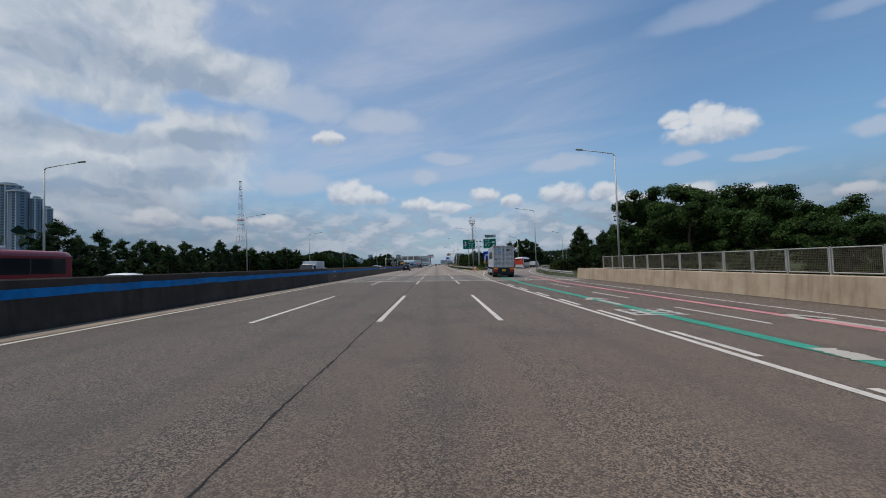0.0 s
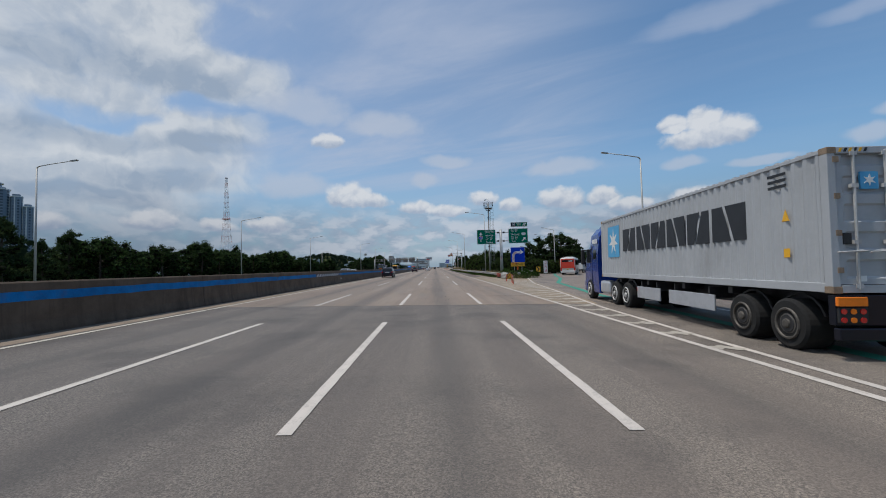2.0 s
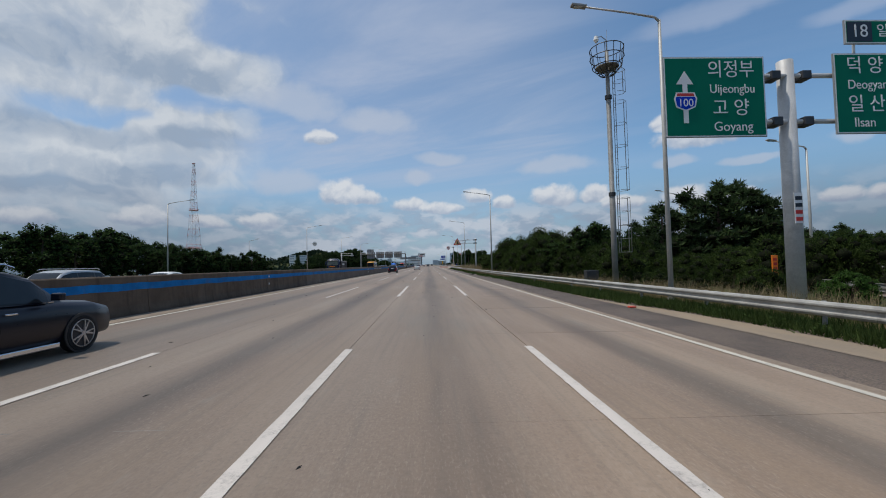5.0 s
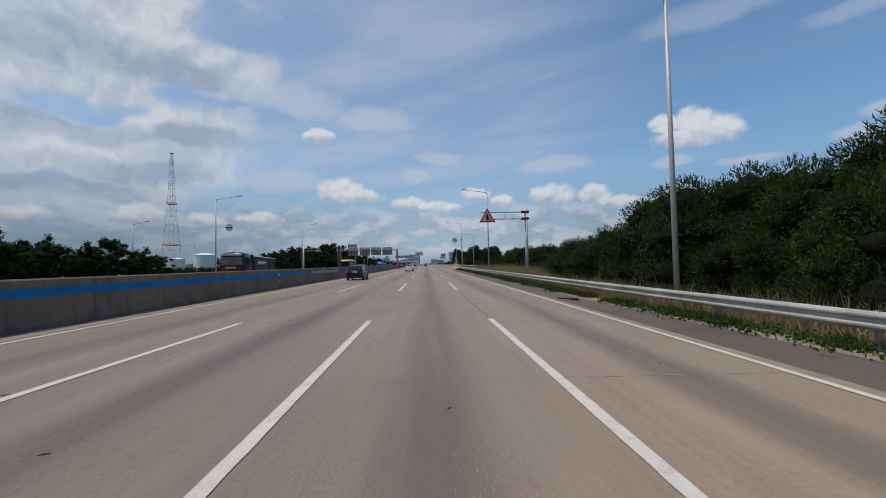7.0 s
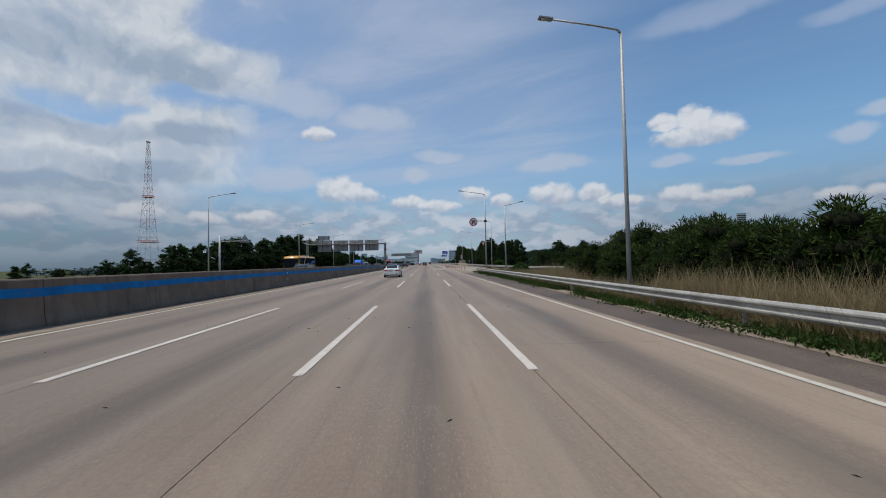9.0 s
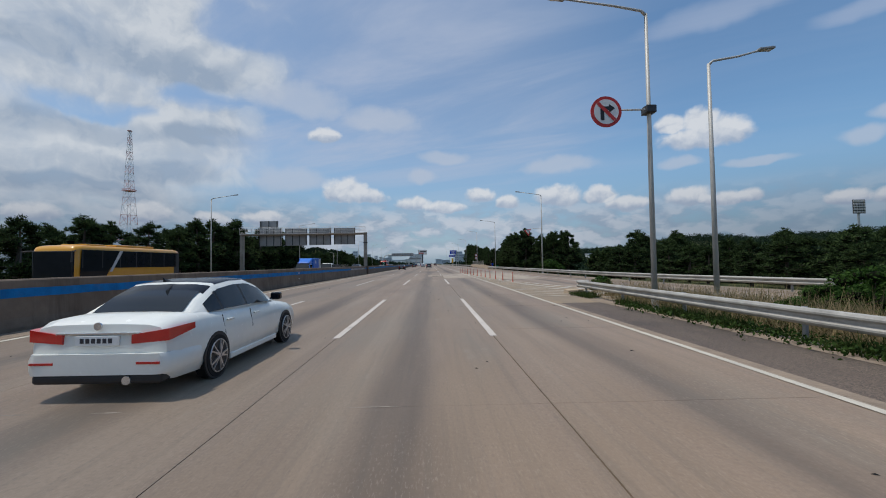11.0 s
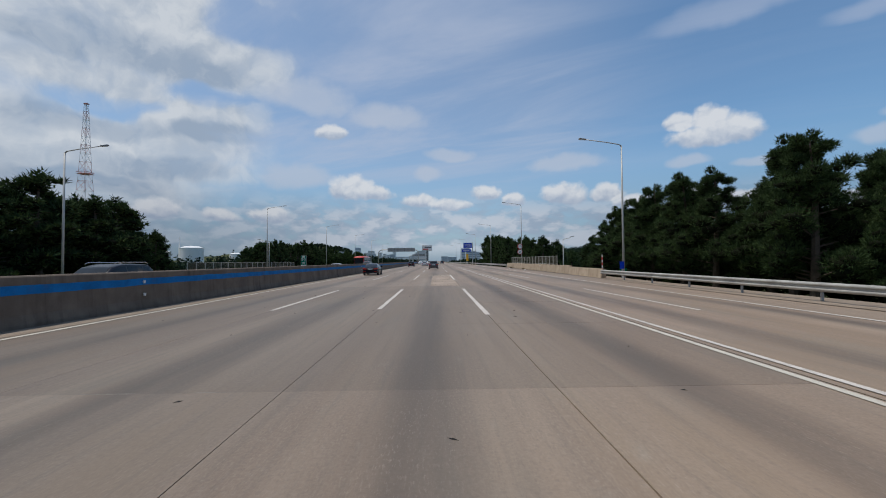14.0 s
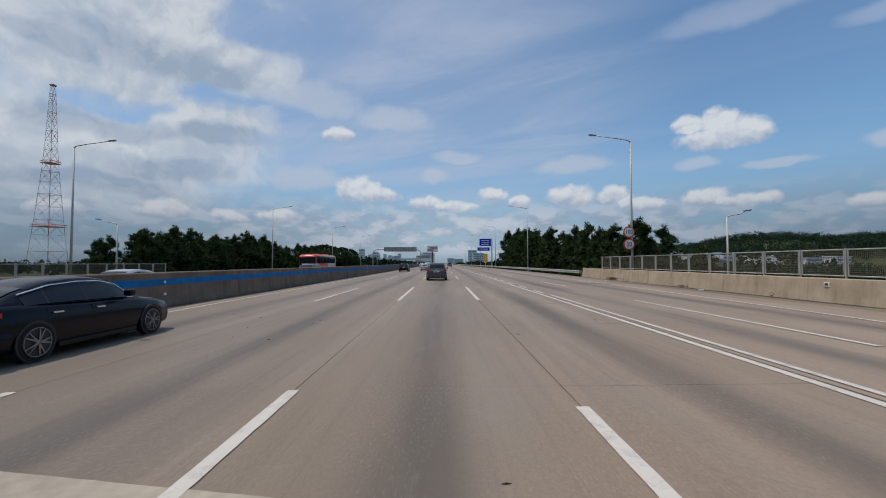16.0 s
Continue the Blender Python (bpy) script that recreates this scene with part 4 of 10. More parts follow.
# arrow and worn characters on the exit lane
stripe("worn_smear", M_HATCH, [(7.15, 12.9), (7.25, 13.9)], 0.5, ramp_marks, 0.016, fray=0.3)
for x, y in ((7.2, 22.2), (10.9, 15.5)):
    stripe("lane_arrow", M_HATCH, [(x, y), (x, y + 2.2)], 0.28, ramp_marks, 0.016)
    stripe("lane_arrow_head", M_HATCH, [(x - 0.45, y + 2.2), (x, y + 3.3)], 0.3, ramp_marks, 0.016)
    stripe("lane_arrow_head", M_HATCH, [(x + 0.45, y + 2.2), (x, y + 3.3)], 0.3, ramp_marks, 0.020)
for k in range(4):
    stripe("worn_character_bar", M_LINE_FADED, [(6.3 + 0.5 * k, 19.0), (6.3 + 0.5 * k, 20.6)], 0.2, ramp_marks)
    stripe("worn_character_bar", M_LINE_FADED, [(6.2, 19.1 + 0.5 * k), (8.0, 19.1 + 0.5 * k)], 0.12, ramp_marks, 0.014)
# hatched wedges
gore_marks = marking("white diagonal hatching of the exit wedge")
for k in range(26):
    y = 50.3 + 1.88 * k
    xe = RAMP_L(y) - 0.1
    if xe < 5.75:
        continue
    xm = 5.3 + (xe - 5.3) * 0.46
    stripe("hatch_bar", M_HATCH, [(5.36, y), (xm, y - 1.15 * (xm - 5.36))], 0.27, gore_marks, 0.008)
    stripe("hatch_bar", M_HATCH, [(xm + 0.05, y - 1.15 * (xm - 5.36)), (RAMP_L(y) - 0.1, y - 1.15 * (xm - 5.36) + 0.56 * (xe - xm))], 0.5, gore_marks, 0.012)
for k in range(8):
    y = 98.6 + 1.9 * k
    stripe("hatch_bar", M_HATCH, [(5.36, y + 1.2), (min(8.2, 8.9 - 0.10 * k), y - 1.4)], 0.26 + 0.02 * (k % 3), gore_marks, 0.008)
merge_marks = marking("white chevron hatching of the merging wedge")
for k in range(30):
    y = 256.7 + 1.42 * k
    xe = MERGE_L(y) - 0.1
    xm = 5.3 + (xe - 5.3) * 0.56
    if xe < 5.75:
        break
    stripe("hatch_bar", M_HATCH, [(5.36, y), (xm, y - 0.60 * (xm - 5.36))], 0.24, merge_marks, 0.008)
    stripe("hatch_bar", M_HATCH, [(xm + 0.1, y - 0.60 * (xm - 5.36)), (xe, y - 0.60 * (xm - 5.36) + 0.95 * (xe - xm))], 0.5, merge_marks, 0.012)


# ---- median barrier ----
M_RUST_COVER = plain("rusty_cover", (0.085, 0.055, 0.040), 0.8, spread=0.35, scale=3.0, dirt=0.4)


def median_barrier():
    top = thing("median_barrier", "continuous concrete median barrier, dark and stained, with a blue painted stripe", "barrier")
    top["kind"] = "structure"
    prof = [(0.0, 0.0), (0.0, 0.10), (-0.05, 0.35), (-0.10, 1.36), (-0.13, 1.40), (-0.47, 1.40), (-0.50, 1.36), (-0.55, 0.35), (-0.60, 0.10), (-0.60, 0.0)]
    ends = [-80, 46.4]
    y = 46.4
    while y < 620:
        y += 20.0
        ends.append(y)
    for a, b in zip(ends, ends[1:]):
        st = [(-10.72, v, zr(-10.72, v), 0) for v in np.linspace(a + 0.015, b - 0.015, max(2, int((b - a) / 10) + 1))]
        part("barrier_block", sweep(prof, st), M_BARRIER_DARK if b < 50 else M_BARRIER_OLD if b < 160 else M_BARRIER, top)
    for v in (346.5, 391.5):
        st = [(-10.715, vv, zr(-10.72, vv) + 0.004, 0) for vv in (v - 0.2, v, v + 0.2)]
        part("joint_cover", sweep([(px * 1.02, pz) for px, pz in prof], st), M_RUST_COVER, top, "rusty steel joint cover")
    st = [(-10.72, v, zr(-10.72, v), 0) for v in np.linspace(ends[-1], 1600, 60)]
    part("barrier_far", sweep(prof, st), M_BARRIER, top)
    # stripe of blue paint, broken by hatched panels
    gaps = [(84.0, 93.0), (191.0, 203.0), (293.0, 305.5)]
    solid, s = [], -80
    for a, b in gaps:
        solid.append((s, a))
        s = b
    solid.append((s, 900))

    def band(a, b, z0, z1, mat, name, skew=0.0, n=None):
        bm = bmesh.new()
        n = n or max(1, int((b - a) / 1.1))
        rows = []
        for k in range(n + 1):
            v = a + (b - a) * k / n
            wob = 0.018 * noise.noise(Vector((0, v * 0.35, 1.7))) if k % 2 else 0.012 + 0.026 * noise.noise(Vector((0, v * 0.8, 3.1)))
            rows.append([bm.verts.new((-10.72 - 0.05 - 0.05 * (z - 0.35) + 0.007, v + sk, zr(-10.72, v) + z + wob)) for z, sk in ((z0, 0.0), (z1, skew))])
        for p, q in zip(rows, rows[1:]):
            bm.faces.new((p[0], q[0], q[1], p[1]))
        return part(name, bm, mat, top)
    for a, b in solid:
        band(a, b, 0.89, 1.14, M_BLUE_STRIPE, "blue_stripe")
    for a, b in gaps:
        band(a, b, 0.89, 1.14, M_CHEV_NAVY, "dark_panel")
        v = a + 0.15
        while v < b - 0.9:
            bm = bmesh.new()
            q = [(v, 0.90), (v + 0.42, 0.90), (v + 0.82, 1.13), (v + 0.40, 1.13)]
            bm.faces.new([bm.verts.new((-10.72 - 0.05 - 0.05 * (z - 0.35) + 0.012, yy, zr(-10.72, yy) + z)) for yy, z in q])
            part("white_slash", bm, M_CHEV_WHITE, top)
            v += 0.84


median_barrier()
cat_eye_bm = disc(bmesh.new(), (0, 0, 0), (1, 0, 0), 0.055, 0.05, 14)
cat_eye_me = None
for y in (5, 49, 93.4, 138, 182.8, 226.8, 270.5, 316.4, 360.5, 404, 448):
    for z in (1.02, 0.55):
        if cat_eye_me is None:
            ob = part("barrier_reflector", cat_eye_bm, M_SIGN_WHITE)
            cat_eye_me = ob.data
        else:
            ob = mesh_ob("barrier_reflector", cat_eye_me, None)
        ob.location = (-10.75 - (0.0 if z > 0.8 else -0.02), y, zr(-10.72, y) + z)
        tagged(ob, "round white reflector fixed on the median barrier", "reflector", "median reflectors")


# ---- parapets with fences ----
def parapet(xl, y0, y1, h, mat, label):
    prof = [(0.0, 0.0), (0.03, 0.25), (0.10, h - 0.03), (0.12, h), (0.40, h), (0.42, h - 0.03), (0.45, 0.0)]
    st = [(xl(v), v, zr(xl(v), v) - 0.02, 0) for v in np.linspace(y0, y1, max(2, int((y1 - y0) / 4)))]
    ob = part("parapet", sweep(prof, st), mat)
    tagged(ob, label, "parapet", kind="structure")


def fence(xl, y0, y1, h0, hf, pitch, label):
    """Framed mesh panels on a parapet."""
    top = thing("fence", label, "fence")
    n = int((y1 - y0) / pitch)
    for k in range(n + 1):
        y = y0 + k * pitch
        x = xl(y) + 0.26
        z = zr(x, y) + h0 - 0.02
        part("post", boxed(x - 0.035, x + 0.035, y - 0.022, y + 0.022, z, z + hf + 0.02, 0.006), M_FENCE_FRAME, top)
        if k == n:
            break
        y2 = y + pitch
        x2 = xl(y2) + 0.26
        z2 = zr(x2, y2) + h0 - 0.02
        bm = bmesh.new()
        a0, a1 = Vector((x, y + 0.085, z)), Vector((x2, y2 - 0.085, z2))
        for hz in (0.10, hf - 0.03):
            tube(bm, [a0 + Vector((0, 0, hz)), a1 + Vector((0, 0, hz))], 0.026, 6)
        for p in (a0, a1):
            tube(bm, [p + Vector((0, 0, 0.10)), p + Vector((0, 0, hf - 0.03))], 0.024, 6)
        part("panel_frame", bm, M_FENCE_FRAME, top)
        bm = bmesh.new()
        m = 26
        for i in range(1, m):
            p = a0.lerp(a1, i / m)
            w = 0.008
            d = Vector((0, 1, 0)) * w
            bm.faces.new([bm.verts.new(q) for q in (p - d + Vector((0, 0, 0.1)), p + d + Vector((0, 0, 0.1)), p + d + Vector((0, 0, hf - 0.03)), p - d + Vector((0, 0, hf - 0.03)))])
        for i in range(1, 14):
            hz = 0.1 + (hf - 0.13) * i / 14
            u = Vector((0, 0, 0.008))
            p, q = a0 + Vector((0.004, 0, hz)), a1 + Vector((0.004, 0, hz))
            bm.faces.new([bm.verts.new(v) for v in (p - u, q - u, q + u, p + u)])
        part("mesh_infill", bm, M_FENCE_NET, top)
    return top


PAR1 = line([(-80, 15.3), (37, 15.3), (50, 15.3)])
PAR2 = line([(336, 14.5), (346, 15.0), (358, 15.4), (400, 15.5)])
parapet(PAR1, -80, 47.0, 1.12, M_PARAPET, "tan stained concrete parapet along the bridge")
parapet(PAR1, 47.06, 50.5, 1.05, M_PARAPET, "tan concrete parapet end block")
parapet(PAR2, 336, 346.4, 0.82, M_PARAPET, "stained concrete parapet wing")
parapet(PAR2, 346.45, 389, 0.97, M_PARAPET, "tan stained concrete bridge parapet")
fence(PAR1, -20, 45.5, 1.12, 1.12, 2.0, "tan framed mesh fence on the parapet")
fence(const(-31.0), 352, 391, 0.62, 1.15, 2.0, "grey mesh railing beyond the opposite carriageway")
fence(PAR2, 352, 384, 0.97, 1.15, 2.0, "grey framed mesh fence on the bridge parapet")


# ---- guard rails ----
WBEAM = [(0.0, 0.175), (-0.05, 0.155), (-0.085, 0.11), (-0.085, 0.075), (-0.02, 0.03), (-0.02, -0.03), (-0.085, -0.075), (-0.085, -0.11), (-0.05, -0.155), (0.0, -0.175),
         (0.012, -0.16), (-0.04, -0.14), (-0.072, -0.10), (-0.072, -0.08), (-0.006, -0.035), (-0.006, 0.035), (-0.072, 0.08), (-0.072, 0.10), (-0.04, 0.14), (0.012, 0.16)]


def guard_rail(xl, y0, y1, label, mid=0.50, step=4.0, flip=1.0, beams=1):
    top = thing("guard_rail", label, "guard rail")
    ys = list(np.arange(y0, y1, step)) + [y1]
    prof = [(px * flip, pz) for px, pz in WBEAM]
    if flip < 0:
        prof = prof[::-1]
    for b in range(beams):
        for i, (a, c) in enumerate(zip(ys, ys[1:])):
            st = [(xl(v), v, zr(xl(v), v) + mid + 0.36 * b, -math.atan2(xl(c) - xl(a), c - a) * 0) for v in (a, (a + c) / 2, c)]
            part("beam", sweep(prof, st), M_RAIL, top)
    for y in ys[:-1]:
        x = xl(y) + 0.16 * flip
        z = zr(x, y)
        part("post", tubed([(x, y, z - 0.3), (x, y, z + mid + 0.17 + 0.36 * (beams - 1))], 0.055, 10), M_SIGN_BACK, top)
        part("spacer", boxed(min(xl(y), x), max(xl(y), x), y - 0.05, y + 0.05, z + mid - 0.09, z + mid + 0.09), M_RAIL, top)
    return top


RAIL_A = line([(104, 9.4), (108, 9.1), (119, 9.1), (126, 8.95), (150, 8.25), (172, 7.85), (200, 7.85), (246, 7.9), (252, 7.92), (258, 8.0)])
RAIL_B = line([(200, 36.5), (230, 26.5), (250, 20.3), (262, 16.8), (271, 15.75), (292, 15.15), (313, 14.55), (337, 14.5)])
guard_rail(RAIL_A, 104, 256.6, "galvanised W-beam guard rail on steel posts along the shoulder", mid=0.54)
guard_rail(RAIL_B, 224, 336, "galvanised W-beam guard rail along the merging lane", mid=0.55)
guard_rail(line([(389, 15.4), (470, 14.0), (560, 10.5), (800, 9.8)]), 389.5, 620, "galvanised guard rail running to the distance", mid=0.5, step=8)
guard_rail(line([(51, 15.0), (65, 16.4), (80, 19.2), (100, 24.2), (117, 30.2), (137, 39), (155, 50), (170, 62)]), 51, 168, "galvanised guard rail on the outside of the exit ramp", mid=0.5)
guard_rail(line([(-80, -29.5), (1600, -29.5)]), -40, 340, "galvanised guard rail beyond the opposite carriageway", mid=0.5, step=10, flip=-1.0)
guard_rail(line([(110, 12.2), (122, 16.5), (137, 22.6), (150, 30)]), 112, 150, "guard rail on the inside of the exit ramp", mid=0.5, flip=-1.0)
# low end treatment of the near rail
bm = bmesh.new()
for sgn in (-1, 1):
    ring_ = [(7.93 + 0.26 - 0.26 * math.cos(a), 256.55 + 0.30 * math.sin(a), zr(8, 256) + 0.54 + 0.10 * sgn) for a in np.linspace(0, math.pi, 9)]
    tube(bm, ring_, 0.075, 8)
tagged(part("rail_end_cap", bm, M_RAIL, smooth=True), "rounded steel end piece of the guard rail", "guard rail end")
bm = boxed(7.55, 8.35, 256.9, 257.7, zr(8, 257) - 0.05, zr(8, 257) + 0.22, 0.06)
for v in bm.verts:
    v.co += 0.06 * Vector((noise.noise(v.co * 2.1), noise.noise(v.co * 1.7 + Vector((4, 0, 0))), 0))
tagged(part("concrete_block", bm, M_PARAPET), "broken concrete footing at the rail end", "concrete block")


# ---- street lamps ----
def street_lamp(x, y, h, side, base=None, reach=3.75, label="tall tapered grey street lamp with a single arm"):
    z = terrain(x, y) + 0.05 if base is None else base
    top = thing("street_lamp", label, "street lamp", "expressway lamps", pose(x, y, z))
    part("pole", tubed([(0, 0, -0.6), (0, 0, h * 0.5), (0, 0, h)], [0.108, 0.086, 0.060], 12), M_POLE, top, smooth=True)
    part("base_collar", tubed([(0, 0, -0.3), (0, 0, 0.5)], [0.145, 0.135], 12), M_POLE, top)
    part("arm", tubed([(0, 0, h - 0.05), (0.18 * side, 0, h + 0.12), (1.2 * side, 0, h + 0.30), (reach * 0.82 * side, 0, h + 0.55)], [0.06, 0.05, 0.042, 0.036], 8), M_POLE, top, smooth=True)
    bm = bmesh.new()
    box(bm, -0.32, 0.32, -0.13, 0.13, -0.05, 0.05, 0.03)
    bmesh.ops.transform(bm, matrix=Matrix.Translation((reach * 0.90 * side, 0, h + 0.60)) @ Matrix.Rotation(-0.12 * side, 4, "Y"), verts=bm.verts)
    head = part("lamp_head", bm, M_SIGN_BACK, top)
    part("lamp_glass", boxed(reach * 0.90 * side - 0.22, reach * 0.90 * side + 0.22, -0.09, 0.09, h + 0.535, h + 0.552), M_HEAD, head)
    return top


for x, y, ztop in ((17.2, 44.2, 11.5), (19.4, 85.2, 11.4), (9.65, 126.8, 11.6), (8.6, 166.6, 11.0), (9.0, 211.6, 11.7), (8.55, 250.5, 10.9),
                   (16.4, 293.8, 11.2), (16.3, 335.6, 11.5), (16.9, 380.2, 12.4), (16.6, 422.5, 12.0), (16.0, 465.0, 12.0), (15.5, 507, 12), (15, 550, 12), (14.5, 593, 12)):
    b = terrain(x, y)
    street_lamp(x, y, ztop - b, -1, b)
for x, y, ztop in ((-35.4, 43.4, 11.4), (-36.6, 85.4, 11.8), (-37.0, 125.8, 11.4), (-37.4, 170.2, 11.2), (-29.9, 211.8, 11.3), (-29.8, 251.7, 11.2),
                   (-30.3, 293.6, 11.1), (-31.6, 336.1, 11.2), (-32.6, 380.4, 12.0), (-32.6, 423.0, 12.0), (-32.6, 466.0, 12.0), (-32.6, 508, 12), (-32.6, 551, 12)):
    b = min(terrain(x, y), 0.1)
    street_lamp(x, y, ztop - b, 1, b)
street_lamp(11.45, 251.3, 9.4 - terrain(11.4, 251), 1, terrain(11.4, 251.3), 2.6, "grey slip road lamp with a short arm")
for x, y in ((26.6, 138.0), (35.0, 118.0), (52.0, 168.0), (30, 158)):
    street_lamp(x, y, 9.6, -1, terrain(x, y), 2.8, "grey ramp lamp with a single arm")
street_lamp(-48.0, 221.3, 9.0 - terrain(-48, 221), 1, terrain(-48, 221.3), 2.6, "grey lamp on the side road beyond the trees")
street_lamp(24.9, 379.6, 9.2, 1, -3.6, 2.0, "lower street lamp on the side road below")
street_lamp(-36.0, 389.7, 7.4, -1, -1.4, 2.4, "lower street lamp on the side road below")


# ---- sign boards ----
def framed_sign(name, parent, x0, x1, z0, z1, y, face, border=True):
    """Sign board that faces -y: back sheet, coloured face, white rim."""
    b = part(name, boxed(x0, x1, y, y + 0.06, z0, z1, 0.01), M_SIGN_BACK, parent)
    if border:
        part("sign_rim", boxed(x0 + 0.02, x1 - 0.02, y - 0.006, y + 0.01, z0 + 0.02, z1 - 0.02), M_SIGN_WHITE, b)
        part("sign_face", boxed(x0 + 0.055, x1 - 0.055, y - 0.012, y + 0.01, z0 + 0.055, z1 - 0.055), face, b)
    else:
        part("sign_face", boxed(x0 + 0.02, x1 - 0.02, y - 0.012, y + 0.01, z0 + 0.02, z1 - 0.02), face, b)
    return b


def direction_sign():
    """Single post with two green destination boards."""
    y = 122.3
    top = thing("direction_sign", "steel post with two green destination boards for an expressway exit", "road sign",
                m=Matrix.Translation((7.83 - 7.38 * 1.045, 1.4, 5.70 - 5.5 * 1.07)) @ Matrix.Diagonal((1.045, 1, 1.07, 1)))
    px = 11.72
    part("post", tubed([(px, y + 0.35, -0.6), (px, y + 0.35, 8.05)], [0.265, 0.235], 20), M_STEEL, top, "thick round grey post", smooth=True)
    for z in (7.52, 6.03):
        part("arm", tubed([(px - 3.6, y + 0.22, z), (px + 4.4, y + 0.22, z)], 0.075, 10), M_STEEL, top)
        for s in (-1, 1):
            part("clamp", boxed(px + s * 0.52 - 0.16, px + s * 0.52 + 0.16, y + 0.08, y + 0.5, z - 0.14, z + 0.14, 0.03), M_DARK_METAL, top)
    part("sticker", boxed(px - 0.18, px + 0.10, y + 0.06, y + 0.08, 2.75, 3.72), M_SIGN_WHITE, top, "peeling paper notice")
    for k in range(4):
        part("notice_bar", boxed(px - 0.15, px + 0.07, y + 0.048, y + 0.06, 2.83 + 0.22 * k, 2.95 + 0.22 * k), M_SIGN_RED if k < 2 else M_SIGN_NAVY, top)
    L = framed_sign("sign_board", top, 7.38, 10.72, 5.50, 8.06, y, M_SIGN_GREEN)
    f = y - 0.016
    lettering("letters", "의정부", 0.60, M_SIGN_WHITE, L, 9.60, f, 7.62, stretch=0.95)
    lettering("letters", "Uijeongbu", 0.40, M_SIGN_WHITE, L, 9.62, f, 7.02, stretch=0.92)
    lettering("letters", "고 양", 0.58, M_SIGN_WHITE, L, 9.55, f, 6.40)
    lettering("letters", "Goyang", 0.42, M_SIGN_WHITE, L, 9.60, f, 5.82)
    part("arrow", poly_plate([(7.98, 5.95), (8.14, 5.95), (8.14, 7.18), (8.34, 7.18), (8.06, 7.60), (7.78, 7.18), (7.98, 7.18)], f - 0.004, f + 0.004), M_SIGN_WHITE, L)
    part("route_shield", poly_plate([(7.68, 6.72), (7.76, 6.92), (8.36, 6.92), (8.44, 6.72), (8.38, 6.45), (8.06, 6.32), (7.74, 6.45)], f - 0.010, f - 0.004), M_SIGN_WHITE, L)
    part("route_shield", poly_plate([(7.73, 6.72), (7.76, 6.78), (8.36, 6.78), (8.39, 6.72), (8.34, 6.48), (8.06, 6.37), (7.78, 6.48)], f - 0.014, f - 0.010), M_SIGN_BLUE, L)
    part("route_shield", poly_plate([(7.77, 6.80), (7.80, 6.89), (8.32, 6.89), (8.35, 6.80)], f - 0.014, f - 0.010), M_SIGN_RED, L)
    lettering("letters", "100", 0.34, M_SIGN_WHITE, L, 8.06, f - 0.018, 6.58)
    R = framed_sign("sign_board", top, 13.05, 16.55, 5.55, 8.15, y, M_SIGN_GREEN)
    lettering("letters", "덕 양", 0.60, M_SIGN_WHITE, R, 14.1, f, 7.72)
    lettering("letters", "Deogyang", 0.42, M_SIGN_WHITE, R, 14.25, f, 7.12, stretch=0.92)
    lettering("letters", "일 산", 0.60, M_SIGN_WHITE, R, 14.1, f, 6.48)
    lettering("letters", "Ilsan", 0.42, M_SIGN_WHITE, R, 14.0, f, 5.90)
    part("route_plate", poly_plate([(15.40, 7.20), (15.52, 7.42), (16.08, 7.42), (16.20, 7.20), (16.08, 6.96), (15.52, 6.96)], f - 0.004, f + 0.004), M_SIGN_WHITE, R)
    lettering("letters", "74", 0.36, M_SIGN_BLUE, R, 15.8, f - 0.008, 7.19)
    part("arrow", poly_plate([(15.42, 6.00), (15.56, 5.86), (15.96, 6.26), (16.10, 6.12), (16.14, 6.58), (15.66, 6.55), (15.80, 6.42)], f - 0.004, f + 0.004), M_SIGN_WHITE, R)
    E_ = framed_sign("exit_board", top, 13.50, 16.52, 8.45, 9.24, y, M_SIGN_GREEN)
    part("exit_number_field", boxed(13.57, 14.42, y - 0.018, y, 8.52, 9.17), M_SIGN_NAVY, E_)
    lettering("letters", "18", 0.58, M_SIGN_WHITE, E_, 14.0, f - 0.006, 8.85)
    lettering("letters", "일산", 0.46, M_SIGN_WHITE, E_, 15.0, f, 8.85)
    part("junction_mark", poly_plate([(15.62, 8.58), (15.80, 8.58), (15.90, 9.1), (15.82, 9.1)], f - 0.004, f + 0.004), M_SIGN_WHITE, E_)
    part("junction_mark", poly_plate([(15.95, 8.58), (16.15, 8.58), (16.02, 9.1), (15.95, 9.1)], f - 0.004, f + 0.004), M_SIGN_WHITE, E_)
    part("junction_mark", poly_plate([(16.05, 8.80), (16.13, 8.72), (16.35, 9.1), (16.22, 9.1)], f - 0.004, f + 0.004), M_SIGN_WHITE, E_)
    for x in (13.9, 15.9):
        part("strut", tubed([(x, y + 0.12, 8.0), (x, y + 0.12, 8.6)], 0.04, 8), M_STEEL, top)


direction_sign()


